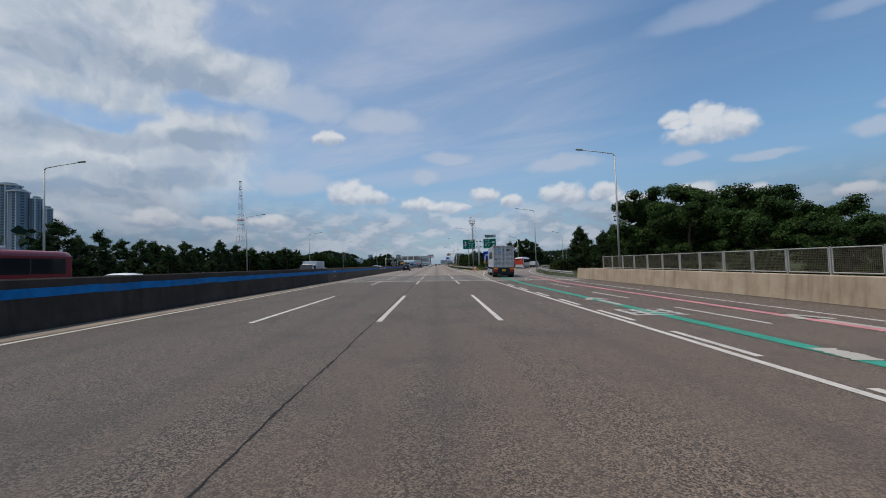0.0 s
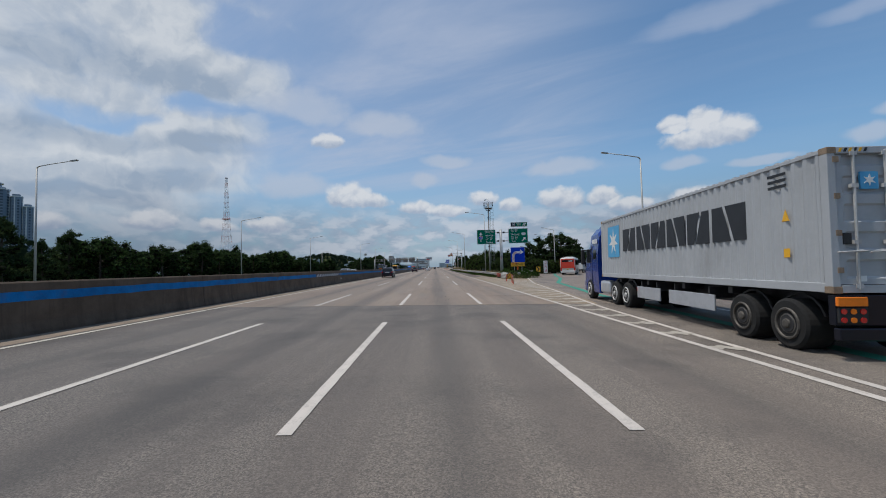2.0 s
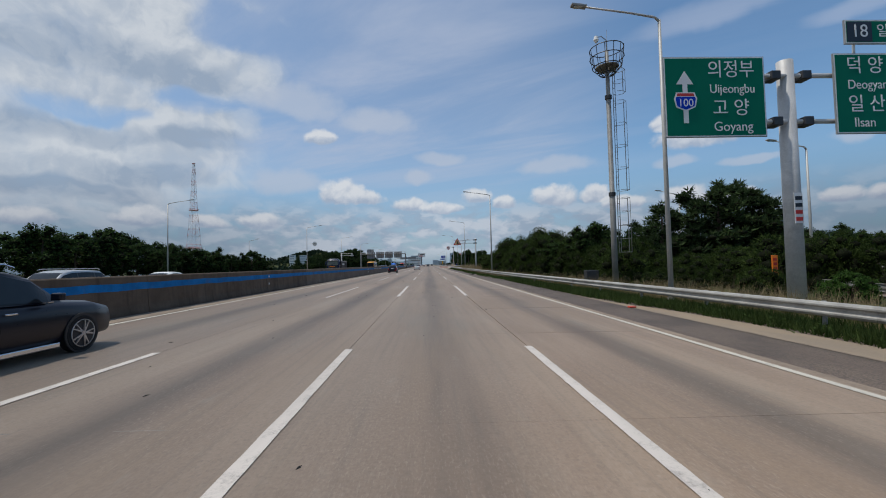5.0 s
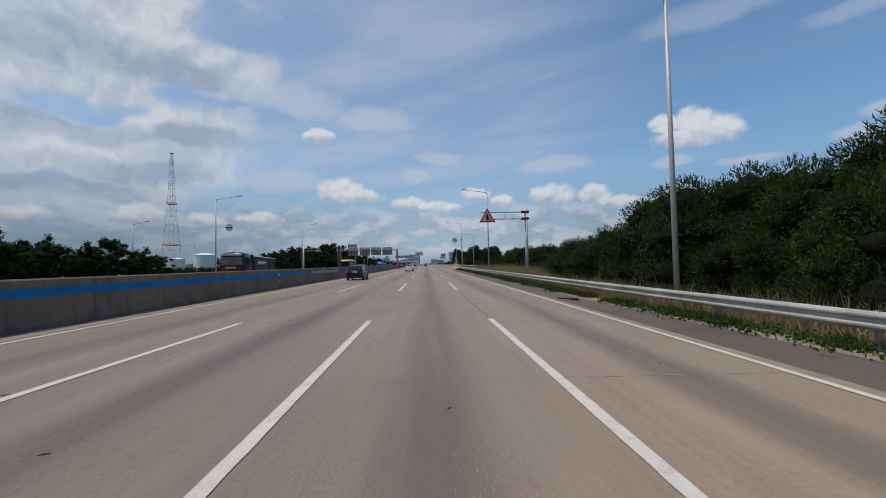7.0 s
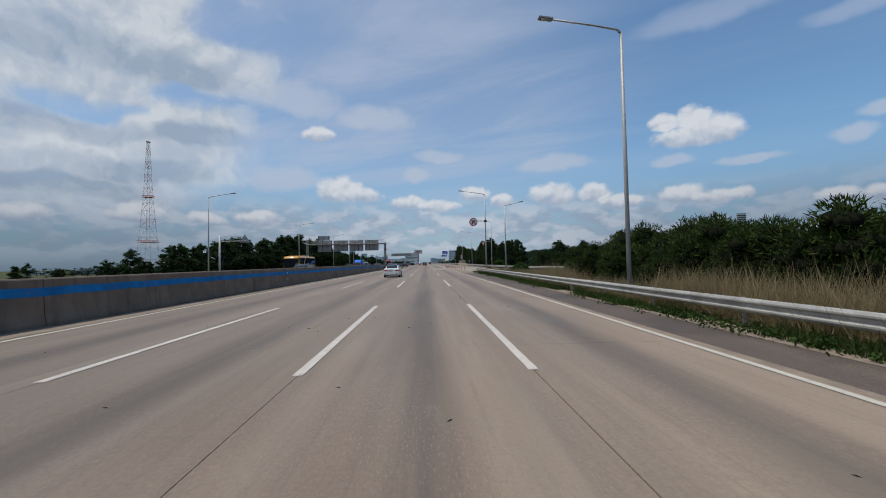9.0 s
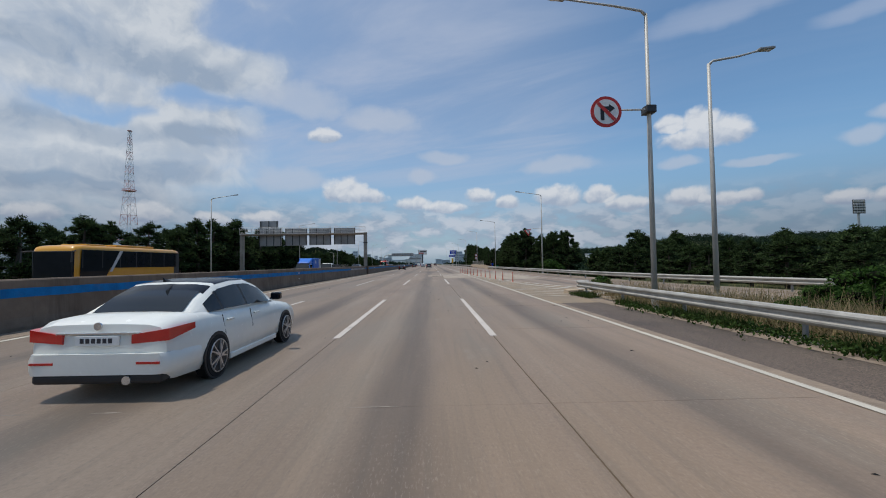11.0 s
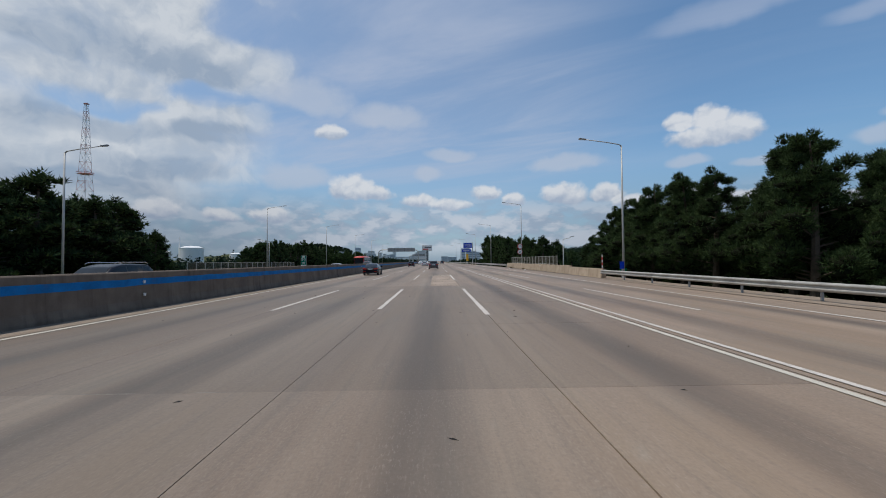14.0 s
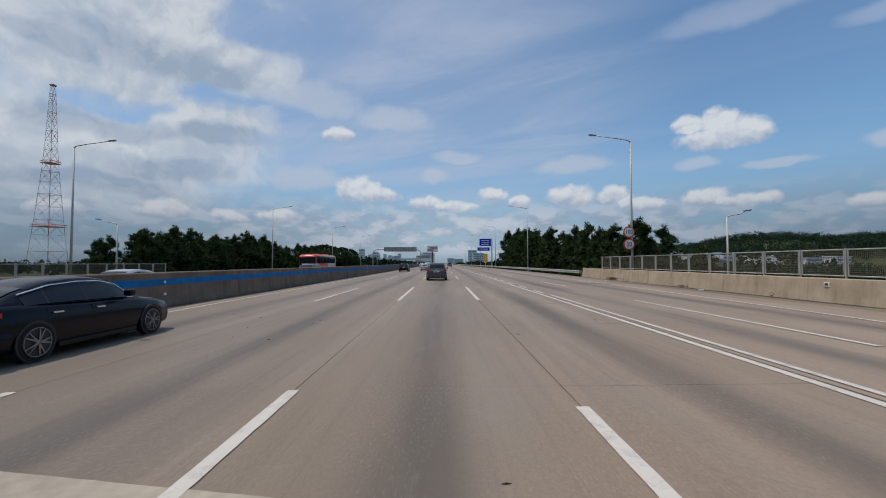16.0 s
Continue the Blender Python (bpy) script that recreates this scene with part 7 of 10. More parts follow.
# hedge along the verge
hedge_spots = rows(13.2, 13.4, 159, 177, 1.6, 5.8, 5.6, rng, 1) + rows(13.4, 13.4, 178, 185, 1.7, 4.6, 3.9, rng, 1) + rows(13.6, 13.6, 187, 227, 1.8, 3.8, 3.6, rng, 1) \
    + rows(16.4, 16.4, 157, 178, 2.2, 6.2, 5.6, rng, 1) + rows(16.4, 16.4, 179, 186, 2.2, 4.6, 4.3, rng, 1) + rows(16.0, 16.6, 186, 230, 2.4, 4.3, 3.9, rng, 1) + rows(12.0, 12.2, 162, 184, 2.0, 3.6, 3.2, rng, 1) + rows(12.0, 12.3, 184, 226, 2.6, 2.3, 2.1, rng, 1) \
    + rows(14.6, 14.2, 139, 160, 2.2, 3.6, 4.4, rng, 1) + rows(16.4, 17.0, 145, 160, 2.3, 3.9, 4.6, rng, 1) + [(20.2, 133, 3.7), (21.5, 131.6, 3.4), (17.6, 141, 2.2), (19.5, 144, 2.6), (23.5, 147, 2.8), (26, 146.5, 3.0), (28.6, 147, 3.2), (31.4, 147.5, 3.1), (34, 148, 2.8), (22.2, 129.5, 3.2), (24.4, 131, 3.0), (13.2, 134, 1.6), (14.4, 128, 1.7), (13.6, 131.5, 1.8)]
hedge_spots += rows(20.4, 20.6, 18, 53, 2.2, 1.9, 2.3, rng, 1)
hedge_spots += [(RAMP_R(y) + 4.6 + rng.uniform(-0.7, 0.7), y, rng.uniform(1.7, 2.5)) for y in np.arange(86, 142, 1.7)] + [(RAMP_R(y) + 9 + rng.uniform(-1.5, 1.5), y, rng.uniform(2.2, 3.4)) for y in np.arange(88, 142, 2.6)]
scatter(fine_hedge, [(p[0], p[1], p[2] * 0.97) for p in hedge_spots if 157 < p[1] < 188 and p[0] < 19], -0.1, random.Random(28))
scatter(hedge, [p for p in hedge_spots if not (157 < p[1] < 188 and p[0] < 19)], -0.1, random.Random(23))
scatter(hedge, [(19.2, 135.8, 2.3), (20.8, 138.2, 3.0), (22.8, 140.5, 3.1), (18.2, 138.6, 2.6)], -0.1, random.Random(29))
lush_spots = [(11.8, 116.4, 1.5), (12.9, 115.6, 1.15), (10.9, 115.2, 1.1), (14.9, 114.2, 1.2), (15.9, 113.2, 1.15), (13.9, 114.6, 1.15), (11.6, 178.5, 1.9), (12.2, 180.2, 1.7), (10.4, 259.5, 1.0), (11.6, 247.2, 1.15), (12.4, 246.6, 1.65), (13.2, 247.4, 1.15),
              (9.6, 246.0, 0.9), (19.2, 300.2, 2.6), (20.5, 302, 2.4), (17.3, 127, 1.4), (10.2, 113, 0.9), (9.9, 110.8, 0.9), (10.5, 108.4, 1.0), (11, 106, 1.1)]
scatter(lush, lush_spots, -0.05, random.Random(24))


def grass(name, label, spots, mat, size, width, k, seed):
    P = np.array([(x, y, terrain(x, y) + 0.06) for x, y in spots])
    D = np.tile(np.array((0.0, 0.0, 1.0)), (len(P), 1))
    V, F = blades(P, D, size, width, k, 0.38, seed)
    ob = mesh_ob(name, np_mesh(name, V, F), mat)
    tagged(ob, label, "grass", kind="stuff")


r_ = random.Random(8)
green, straw, weeds = [], [], []
for _ in range(9000):
    y = r_.uniform(103, 262)
    lo = KERB(y) + 0.85
    x = lo + abs(r_.gauss(0, 2.1))
    if x > 15 or y > 256 or (y > 250 and x > 11.5):
        continue
    dens = 0.5 + 0.5 * noise.noise(Vector((x * 0.3, y * 0.12, 0)))
    if r_.random() < 0.35 + dens * 0.8:
        (straw if noise.noise(Vector((x * 0.25, y * 0.09, 5))) > -0.08 else green).append((x, y))
for _ in range(5200):
    y = r_.uniform(103, 250)
    x = KERB(y) + 1.05 + abs(r_.gauss(0, 0.8))
    if noise.noise(Vector((x * 0.2, y * 0.07, 2))) > -0.12:
        straw.append((x, y))
for _ in range(6500):
    y = r_.uniform(104, 256)
    if noise.noise(Vector((2.0, y * 0.35, 9))) > -0.05:
        weeds.append((KERB(y) + 0.25 + abs(r_.gauss(0, 0.35)), y))
r_bank = random.Random(19)
for _ in range(3400):
    y = r_bank.uniform(111, 150)
    lo, hi = max(GUTTER(y), 7.42) + 0.03, KERB(y) + 0.75
    if lo < hi:
        weeds.append((r_bank.uniform(lo, hi), y))
for _ in range(3200):
    y = r_.uniform(226, 256.2)
    x = r_.uniform(8.8, 15)
    if x < MERGE_L(y) - 0.4:
        (green if r_.random() < 0.6 else straw).append((x, y))
grass("verge_grass", "knee high green verge grass behind the guard rail", green, M_GRASS, 0.50, 0.026, 8, 1)
grass("verge_straw", "dry straw coloured grass in the verge", straw, M_STRAW, 0.72, 0.016, 9, 2)
grass("kerb_weeds", "low green weeds along the kerb under the rail", weeds, M_GRASS, 0.30, 0.030, 8, 3)
tall = []
for _ in range(5200):
    y = r_.uniform(184, 228)
    if noise.noise(Vector((1.0, y * 0.16, 3))) > (-0.45 if 186 < y < 209 else 0.05):
        tall.append((KERB(y) + 1.25 + abs(r_.gauss(0, 0.75)), y))
grass("tall_straw", "tall dry reedy grass with pale seed heads before the hedge", tall, M_STRAW, 1.12, 0.017, 11, 12)
creep = [(KERB(y) + 0.42 + r_.gauss(0, 0.30) + 0.35 * noise.noise(Vector((3.0, y * 0.8, 1))), y) for y in (r_.uniform(104, 256) for _ in range(5200)) if noise.noise(Vector((7.0, y * 0.16, 4))) > -0.18]
V, F = clumps([(x, y, zr(x, y) + 0.05, 0.16, 0.16, 0.13) for x, y in creep], 9, 0.085, 0.30, 31)
tagged(mesh_ob("creeping_weeds", np_mesh("creeping_weeds", V, F), M_WEED), "low leafy green weeds creeping out from under the guard rail", "weeds", kind="stuff")
lefty = [(r_.uniform(-36, -30), r_.uniform(-10, 420)) for _ in range(4000)]
grass("far_verge_grass", "green grass beyond the opposite carriageway", lefty, M_GRASS, 0.5, 0.06, 4, 4)


def woods(name, label, spots, h, seed, card=0.30, per=10):
    """Far woods: many small leaf clumps on a slope, one object."""
    r = np.random.RandomState(seed)
    P = []
    for x, y in spots:
        z = terrain(x, y)
        hh = h * r.uniform(0.6, 1.2)
        for _ in range(per):
            t = r.uniform(0.15, 1.0)
            P.append((x + r.normal(0, hh * 0.20 * math.sqrt(1.04 - t * t)), y + r.normal(0, hh * 0.22), z + hh * t))
    V, F = leaves(np.array(P), h * card, 3, h * 0.09, seed, slim=0.62)
    tagged(mesh_ob(name, np_mesh(name, V, F), M_FARWOOD), label, "woods", kind="stuff")


hill_spots = []
while len(hill_spots) < 6500:
    x, y = r_.uniform(120, 1250), r_.uniform(430, 1300)
    if terrain(x, y) > 3:
        hill_spots.append((x, y))
woods("hill_woods", "distant wooded hillside", hill_spots, 11.0, 5, 0.095, 24)
flat_spots = [(r_.uniform(38, 150), r_.uniform(500, 1500)) for _ in range(500)] + [(r_.uniform(-190, -50), r_.uniform(560, 1500)) for _ in range(650)] + [(r_.uniform(-420, -62), r_.uniform(60, 210)) for _ in range(300)]
low_spots = [(r_.uniform(-300, -110), r_.uniform(500, 760)) for _ in range(380)] + [(r_.uniform(70, 165), r_.uniform(450, 860)) for _ in range(220)]
woods("low_woods", "low belt of trees on the plain", low_spots, 5.5, 9, 0.13, 30)
valley = [(x, y) for x, y in ((r_.uniform(30, 185), r_.uniform(372, 500)) for _ in range(640)) if x > 34 + 0.12 * (y - 372)]
woods("valley_woods", "low trees and scrub in the valley beside the bridge", valley, 4.4, 15, 0.10, 30)
woods("plain_woods", "far belt of trees on the plain", flat_spots, 8.5, 6, 0.18, 20)
peak = [(r_.gauss(-980, 260), r_.uniform(3550, 3900)) for _ in range(900)]
woods("peak_woods", "wooded peak far away", peak, 22.0, 7)


# ---- far buildings ----
M_TOWERBLOCK = plain("apartment_blue_grey", (0.20, 0.25, 0.31), 0.6, spread=0.12, scale=0.05)
M_WINDOWBAND = plain("window_band", (0.075, 0.10, 0.135), 0.25, spread=0.2, scale=0.2)
# window tone paled to stand for distance haze
M_STRIP_GLASS = plain("far_window_glass", (0.22, 0.27, 0.32), 0.3, spread=0.2, scale=0.2)
M_PALE = plain("pale_wall", (0.70, 0.70, 0.69), 0.8, spread=0.1, scale=0.1)
# distance haze is painted into this pale blue wall colour
M_HAZEBLUE = plain("haze_tinted_wall", (0.52, 0.57, 0.62), 0.9, spread=0.1, scale=0.05)


def tower_block(x, y, r, h):
    top = thing("apartment_tower", "tall blue grey apartment tower with rounded front", "building", "apartment towers", pose(x, y, -5))
    prof = [(r * math.cos(a), r * 0.8 * math.sin(a)) for a in np.linspace(0, 2 * math.pi, 17)[:-1]]
    bm = bmesh.new()
    rings = [[bm.verts.new((px, py, z)) for px, py in prof] for z in (0, h)]
    for k in range(16):
        bm.faces.new((rings[0][k], rings[0][(k + 1) % 16], rings[1][(k + 1) % 16], rings[1][k]))
    bm.faces.new(rings[1])
    part("wall", bm, M_TOWERBLOCK, top)
    part("roof_crown", tubed([(0, 0, h), (0, 0, h + 5)], r * 0.62, 14), M_TOWERBLOCK, top)
    part("roof_rim", tubed([(0, 0, h - 1.5), (0, 0, h + 0.6)], r * 1.03, 16), M_PALE, top)
    for k in range(0, 16, 2):
        a = 2 * math.pi * (k + 0.5) / 16
        c, s = math.cos(a), math.sin(a)
        bm = bmesh.new()
        w = r * 0.15
        for z in np.arange(6, h - 6, 6.4):
            v = [(r * c * 1.004 - s * w * j, r * 0.8 * s * 1.004 + c * w * j, zz) for j, zz in ((-1, z), (1, z), (1, z + 3.6), (-1, z + 3.6))]
            bm.faces.new([bm.verts.new(q) for q in v])
        part("window_column", bm, M_WINDOWBAND, top)["kind"] = "stuff"
    for k in range(1, 16, 4):
        a = 2 * math.pi * k / 16
        part("pilaster", tubed([(r * 1.01 * math.cos(a), r * 0.81 * math.sin(a), 0), (r * 1.01 * math.cos(a), r * 0.81 * math.sin(a), h)], 1.1, 6), M_PALE, top)


for x, y, r0, h in ((-1003, 978, 24, 224), (-964, 962, 20, 205), (-936, 975, 11, 190), (-920, 985, 10, 168)):
    tower_block(x, y, r0, h)


def block(name, x, y, w, d, h, mat, label, floors=0, z=None):
    z = terrain(x, y) if z is None else z
    top = thing(name, label, "building", m=pose(x, y, z))
    part("wall", boxed(-w / 2, w / 2, -d / 2, d / 2, -4, h), mat, top)
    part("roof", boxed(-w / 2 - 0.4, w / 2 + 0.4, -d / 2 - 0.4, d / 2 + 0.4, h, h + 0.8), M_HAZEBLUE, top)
    for f in range(floors):
        zz = h * (f + 0.35) / floors
        part("window_strip", boxed(-w * 0.44, w * 0.44, -d / 2 - 0.08, -d / 2 + 0.05, zz, zz + h / floors * 0.34), M_STRIP_GLASS, top)
    return top


rb = random.Random(31)
for k in range(46):
    y = rb.uniform(1500, 2600)
    x = rb.uniform(-520, 330)
    if abs(x + 3) < 26:
        continue
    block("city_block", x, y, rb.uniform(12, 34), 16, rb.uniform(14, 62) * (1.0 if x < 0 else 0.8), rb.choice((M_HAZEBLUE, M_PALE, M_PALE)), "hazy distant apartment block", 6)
for k in range(34):
    tx_, ty_ = rb.uniform(205, 300), rb.uniform(620, 790)
    block("town_house", tx_, ty_, rb.uniform(5, 12), 10, rb.uniform(5, 11), rb.choice((M_PALE, M_PALE, M_PALE, M_PALE, M_PARAPET)), "pale low building of the town below the hill", 3, z=-7 + 9 * (ty_ - 600) / 180)
for k in range(14):
    block("plant_hall", rb.uniform(-420, -210), rb.uniform(600, 760), rb.uniform(10, 24), 16, rb.uniform(4, 8), rb.choice((M_PALE, M_HAZEBLUE)), "pale industrial hall beyond the trees", 2, z=-6)


def storage_tank(x, y, r, h):
    top = thing("storage_tank", "round white storage tank", "tank", m=pose(x, y, -6))
    part("shell", tubed([(0, 0, 0), (0, 0, h)], r, 28), M_SIGN_WHITE, top, smooth=False)
    part("roof", tubed([(0, 0, h), (0, 0, h + r * 0.16), (0, 0, h + r * 0.2)], [r, r * 0.55, 0.1], 28), M_PALE, top)
    part("rim", tubed([(0, 0, h - 0.4), (0, 0, h + 0.1)], r * 1.02, 28), M_PALE, top)


for x, y, r0, h in ((-714, 1500, 32, 50), (-842, 1560, 26, 40), (-640, 1620, 22, 34)):
    storage_tank(x, y, r0, h)
ch_ = thing("chimney", "slender red and white plant chimney", "chimney", m=pose(-749, 1500, -5))
for k in range(5):
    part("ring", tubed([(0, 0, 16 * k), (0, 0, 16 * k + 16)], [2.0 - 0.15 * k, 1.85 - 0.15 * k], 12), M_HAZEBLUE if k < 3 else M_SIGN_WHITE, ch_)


def flyover():
    top = thing("flyover", "distant concrete flyover across the expressway", "bridge")
    y = 1080
    part("deck", boxed(-170, -16, y, y + 12, 6.0, 8.4), M_PALE, top)
    part("railing", boxed(-170, -16, y - 0.2, y, 8.4, 9.6), M_HAZEBLUE, top)
    for x in (-160, -120, -80, -45, -20):
        part("pier", boxed(x - 1.5, x + 1.5, y + 4, y + 8, -5, 6.0), M_PALE, top)


flyover()


def board_on_mast(name, x, y, z0, z1, w, label, face):
    top = thing(name, label, "billboard", m=pose(x, y, 0))
    part("mast", tubed([(0, 0.5, terrain(x, y)), (0, 0.5, z0 + 0.5)], 0.7 if w > 8 else 0.35, 10), M_DARK_METAL, top)
    b = part("board", boxed(-w / 2, w / 2, 0, 0.8, z0, z1, 0.05), M_SIGN_BACK, top)
    part("face", boxed(-w / 2 + 0.3, w / 2 - 0.3, -0.05, 0.02, z0 + 0.3, z1 - 0.3), face, b)
    return b


b_ = board_on_mast("billboard", -11, 800, 14, 20.5, 12, "white billboard high above the road far away", M_SIGN_WHITE)
part("picture_bar", boxed(-5, 1.5, -0.09, -0.055, 15.2, 16.6), M_SIGN_RED, b_)
part("picture_bar", boxed(-3, 5, -0.09, -0.055, 17.6, 18.8), M_DARK_METAL, b_)
fl = thing("floodlight_mast", "stadium floodlight rack on a mast above the trees", "floodlight", m=pose(126.8, 351.5, -6))
part("mast", tubed([(0, 0.3, 0), (0, 0.3, 21)], 0.3, 10), M_STEEL, fl)
part("rack", boxed(-1.9, 1.9, 0, 0.15, 20.5, 24.6), M_DARK_METAL, fl)
for i in range(5):
    for j in range(5):
        part("lamp", disc(bmesh.new(), (-1.5 + 0.75 * i, -0.1, 20.95 + 0.8 * j), (0, 1, 0), 0.3, 0.2, 10), M_STEEL, fl)

pp = thing("parapet_plate", "small white number plate fixed on the parapet face", "plate")
px_ = PAR2(360.6) + 0.055
part("plate", boxed(px_ - 0.02, px_ + 0.02, 360.48, 360.72, zr(15, 360) + 0.62, zr(15, 360) + 0.80, 0.005), M_SIGN_WHITE, pp)
part("letter_bar", boxed(px_ - 0.026, px_ - 0.019, 360.53, 360.67, zr(15, 360) + 0.66, zr(15, 360) + 0.76), M_BAR, pp)
# dead weeds gathered at the parapet foot
r_dead = random.Random(61)
dead = [(x + r_dead.gauss(0, s_), y + r_dead.gauss(0, s_ * 1.6)) for x, y, s_, n in ((14.75, 379.2, 0.20, 90), (14.9, 369.6, 0.12, 22), (15.15, 363.0, 0.05, 4)) for _ in range(n)]
V, F = clumps([(x, y, zr(x, y) + 0.10 + 0.10 * (y > 375), 0.10, 0.13, 0.11) for x, y in dead], 10, 0.055, 0.30, 33)
tagged(mesh_ob("dead_weeds", np_mesh("dead_weeds", V, F), M_DEADWEED), "brown dead weeds at the foot of the parapet", "weeds", kind="stuff")
# litter on the hard shoulder
bm = bmesh.new()
tube(bm, [(5.86, 171.15, -0.02), (6.10, 171.0, -0.02), (6.34, 170.75, -0.02), (6.52, 170.40, -0.02), (6.47, 170.22, -0.02), (6.28, 170.30, -0.02), (6.16, 170.45, -0.02)], [0.02, 0.03, 0.035, 0.04, 0.04, 0.04, 0.03], 6)
tagged(part("tyre_scrap", bm, M_TYRE), "curled strip of torn black tyre tread on the shoulder", "tyre scrap")
for i, (x, y, mat, lab) in enumerate(((7.3, 125.4, M_ORANGE, "scrap of orange plastic on the shoulder"), (7.0, 177.5, M_SIGN_WHITE, "white litter by the kerb"), (6.8, 184.2, M_PARAPET, "broken brown brick by the kerb"), (7.0, 239.4, M_TYRE, "dark rubber scrap by the kerb"), (14.7, 367.3, M_SIGN_WHITE, "crumpled white litter by the parapet"), (14.4, 379.6, M_SIGN_WHITE, "white scrap beside dead weeds"))):
    bm = boxed(-0.13, 0.13, -0.09, 0.09, -0.02, 0.035, 0.012)
    for v in bm.verts:
        v.co += Vector((0.02 * noise.noise(v.co * 9), 0.02 * noise.noise(v.co * 7 + Vector((3, 0, 0))), 0))
    ob = part("litter", bm, mat)
    ob.location, ob.rotation_euler = (x, y, zr(x, y) + 0.02), (0, 0, 0.6 * i)
    tagged(ob, lab, "litter")

ob_ = thing("roadside_board", "small orange upright warning board in the verge", "road sign", m=pose(16.5, 129.6, terrain(16.5, 129.6)))
part("board", boxed(-0.14, 0.14, -0.03, 0.03, 1.02, 2.02, 0.01), M_AMBER, ob_)
for k in range(4):
    part("letter_bar", boxed(-0.09, 0.09, -0.04, -0.031, 1.10 + 0.22 * k, 1.23 + 0.22 * k), M_SIGN_RED, ob_)
part("leg", tubed([(0, 0.06, -0.3), (0, 0.06, 1.95)], 0.025, 8), M_STEEL, ob_)


# ---- vehicles ----
def paint(name, col, rough=0.28, coat=0.45, dirt=0.08, metal=0.0, spec=0.35):
    return plain(name, col, rough, metal, spread=0.05, scale=0.6, coat=coat, dirt=dirt, spec=spec)


M_WHITE_CAR = paint("white_car_paint", (0.76, 0.77, 0.72), 0.25, 0.5, 0.0)
M_MAROON = paint("maroon_bus_paint", (0.16, 0.012, 0.022), 0.3)
M_BLACK_CAR = paint("black_car_paint", (0.003, 0.004, 0.008), 0.24, 0.05, 0.0, spec=0.22)
M_DARK_RIM = plain("dark_alloy_rim", (0.24, 0.24, 0.25), 0.35, 0.8, spread=0.2)
M_NAVY_CAR = paint("navy_car_paint", (0.005, 0.006, 0.013), 0.30, 0.14, 0.03)
M_GREY_CAR = paint("grey_car_paint", (0.055, 0.056, 0.060), 0.3, 0.6, 0.15)
M_SILVER_CAR = paint("silver_car_paint", (0.40, 0.41, 0.42), 0.3, 0.6, 0.1, 0.4)
M_BLUE_CAB = paint("blue_cab_paint", (0.006, 0.030, 0.20), 0.25)
M_NIGHT_BLUE = paint("night_blue_cab_paint", (0.006, 0.013, 0.060), 0.25, 0.4, 0.05)
M_TIPPER = plain("tipper_dark_steel", (0.026, 0.027, 0.030), 0.55, 0.1, spread=0.25, scale=1.2, dirt=0.35)
M_BOX_BLUE = paint("bright_blue_paint", (0.02, 0.16, 0.62), 0.35)
M_BUS_RED = paint("bus_red_paint", (0.60, 0.055, 0.030), 0.3)
M_BUS_YELLOW = paint("bus_yellow_paint", (0.62, 0.30, 0.03), 0.3)
M_BUS_WHITE = paint("bus_white_paint", (0.62, 0.62, 0.60), 0.35)
M_CONTAINER = plain("container_grey_paint", (0.40, 0.415, 0.43), 0.5, spread=0.07, scale=0.8, dirt=0.22)
M_RUST = plain("rusty_corner_steel", (0.30, 0.22, 0.15), 0.7, 0.2, spread=0.3, scale=3, dirt=0.4)
M_LOGO_BLUE = plain("light_blue_panel_paint", (0.08, 0.36, 0.62), 0.5, spread=0.06)
M_LETTER = plain("dark_letter_paint", (0.018, 0.020, 0.024), 0.55, spread=0.2)
M_ALU = plain("side_guard_aluminium", (0.52, 0.54, 0.57), 0.4, 0.5, spread=0.1, dirt=0.2)
M_CHROME = plain("chrome_trim", (0.70, 0.71, 0.72), 0.15, 0.9, spread=0.05)


def loft(sections, cap=True):
    """Closed rings of equal length, skinned in order."""
    bm = bmesh.new()
    rings = [[bm.verts.new(p) for p in s] for s in sections]
    n = len(rings[0])
    for a, b in zip(rings, rings[1:]):
        for k in range(n):
            bm.faces.new((a[k], a[(k + 1) % n], b[(k + 1) % n], b[k]))
    if cap:
        bm.faces.new(rings[0])
        bm.faces.new(rings[-1][::-1])
    return bm


def body_ring(y, w, z0, z1, crown=0.03):
    """Cross section of a car body: tucked sill, full flank, rounded shoulder."""
    h = z1 - z0
    half = [(w * 0.90, z0), (w * 0.965, z0 + h * 0.12), (w, z0 + h * 0.38), (w * 0.995, z0 + h * 0.62), (w * 0.955, z0 + h * 0.86), (w * 0.90, z1 - h * 0.03), (w * 0.72, z1 + crown * 0.6), (w * 0.3, z1 + crown)]
    return [(x, y, z) for x, z in half] + [(-x, y, z) for x, z in half[::-1]]


def cabin_ring(y, wb, zb, wt, zt):
    half = [(wb, zb), (wb * 0.6 + wt * 0.4, zb + (zt - zb) * 0.45), (wt * 1.02, zt - 0.05), (wt * 0.93, zt - 0.012), (wt * 0.6, zt + 0.008), (wt * 0.2, zt + 0.015)]
    return [(x, y, z) for x, z in half] + [(-x, y, z) for x, z in half[::-1]]


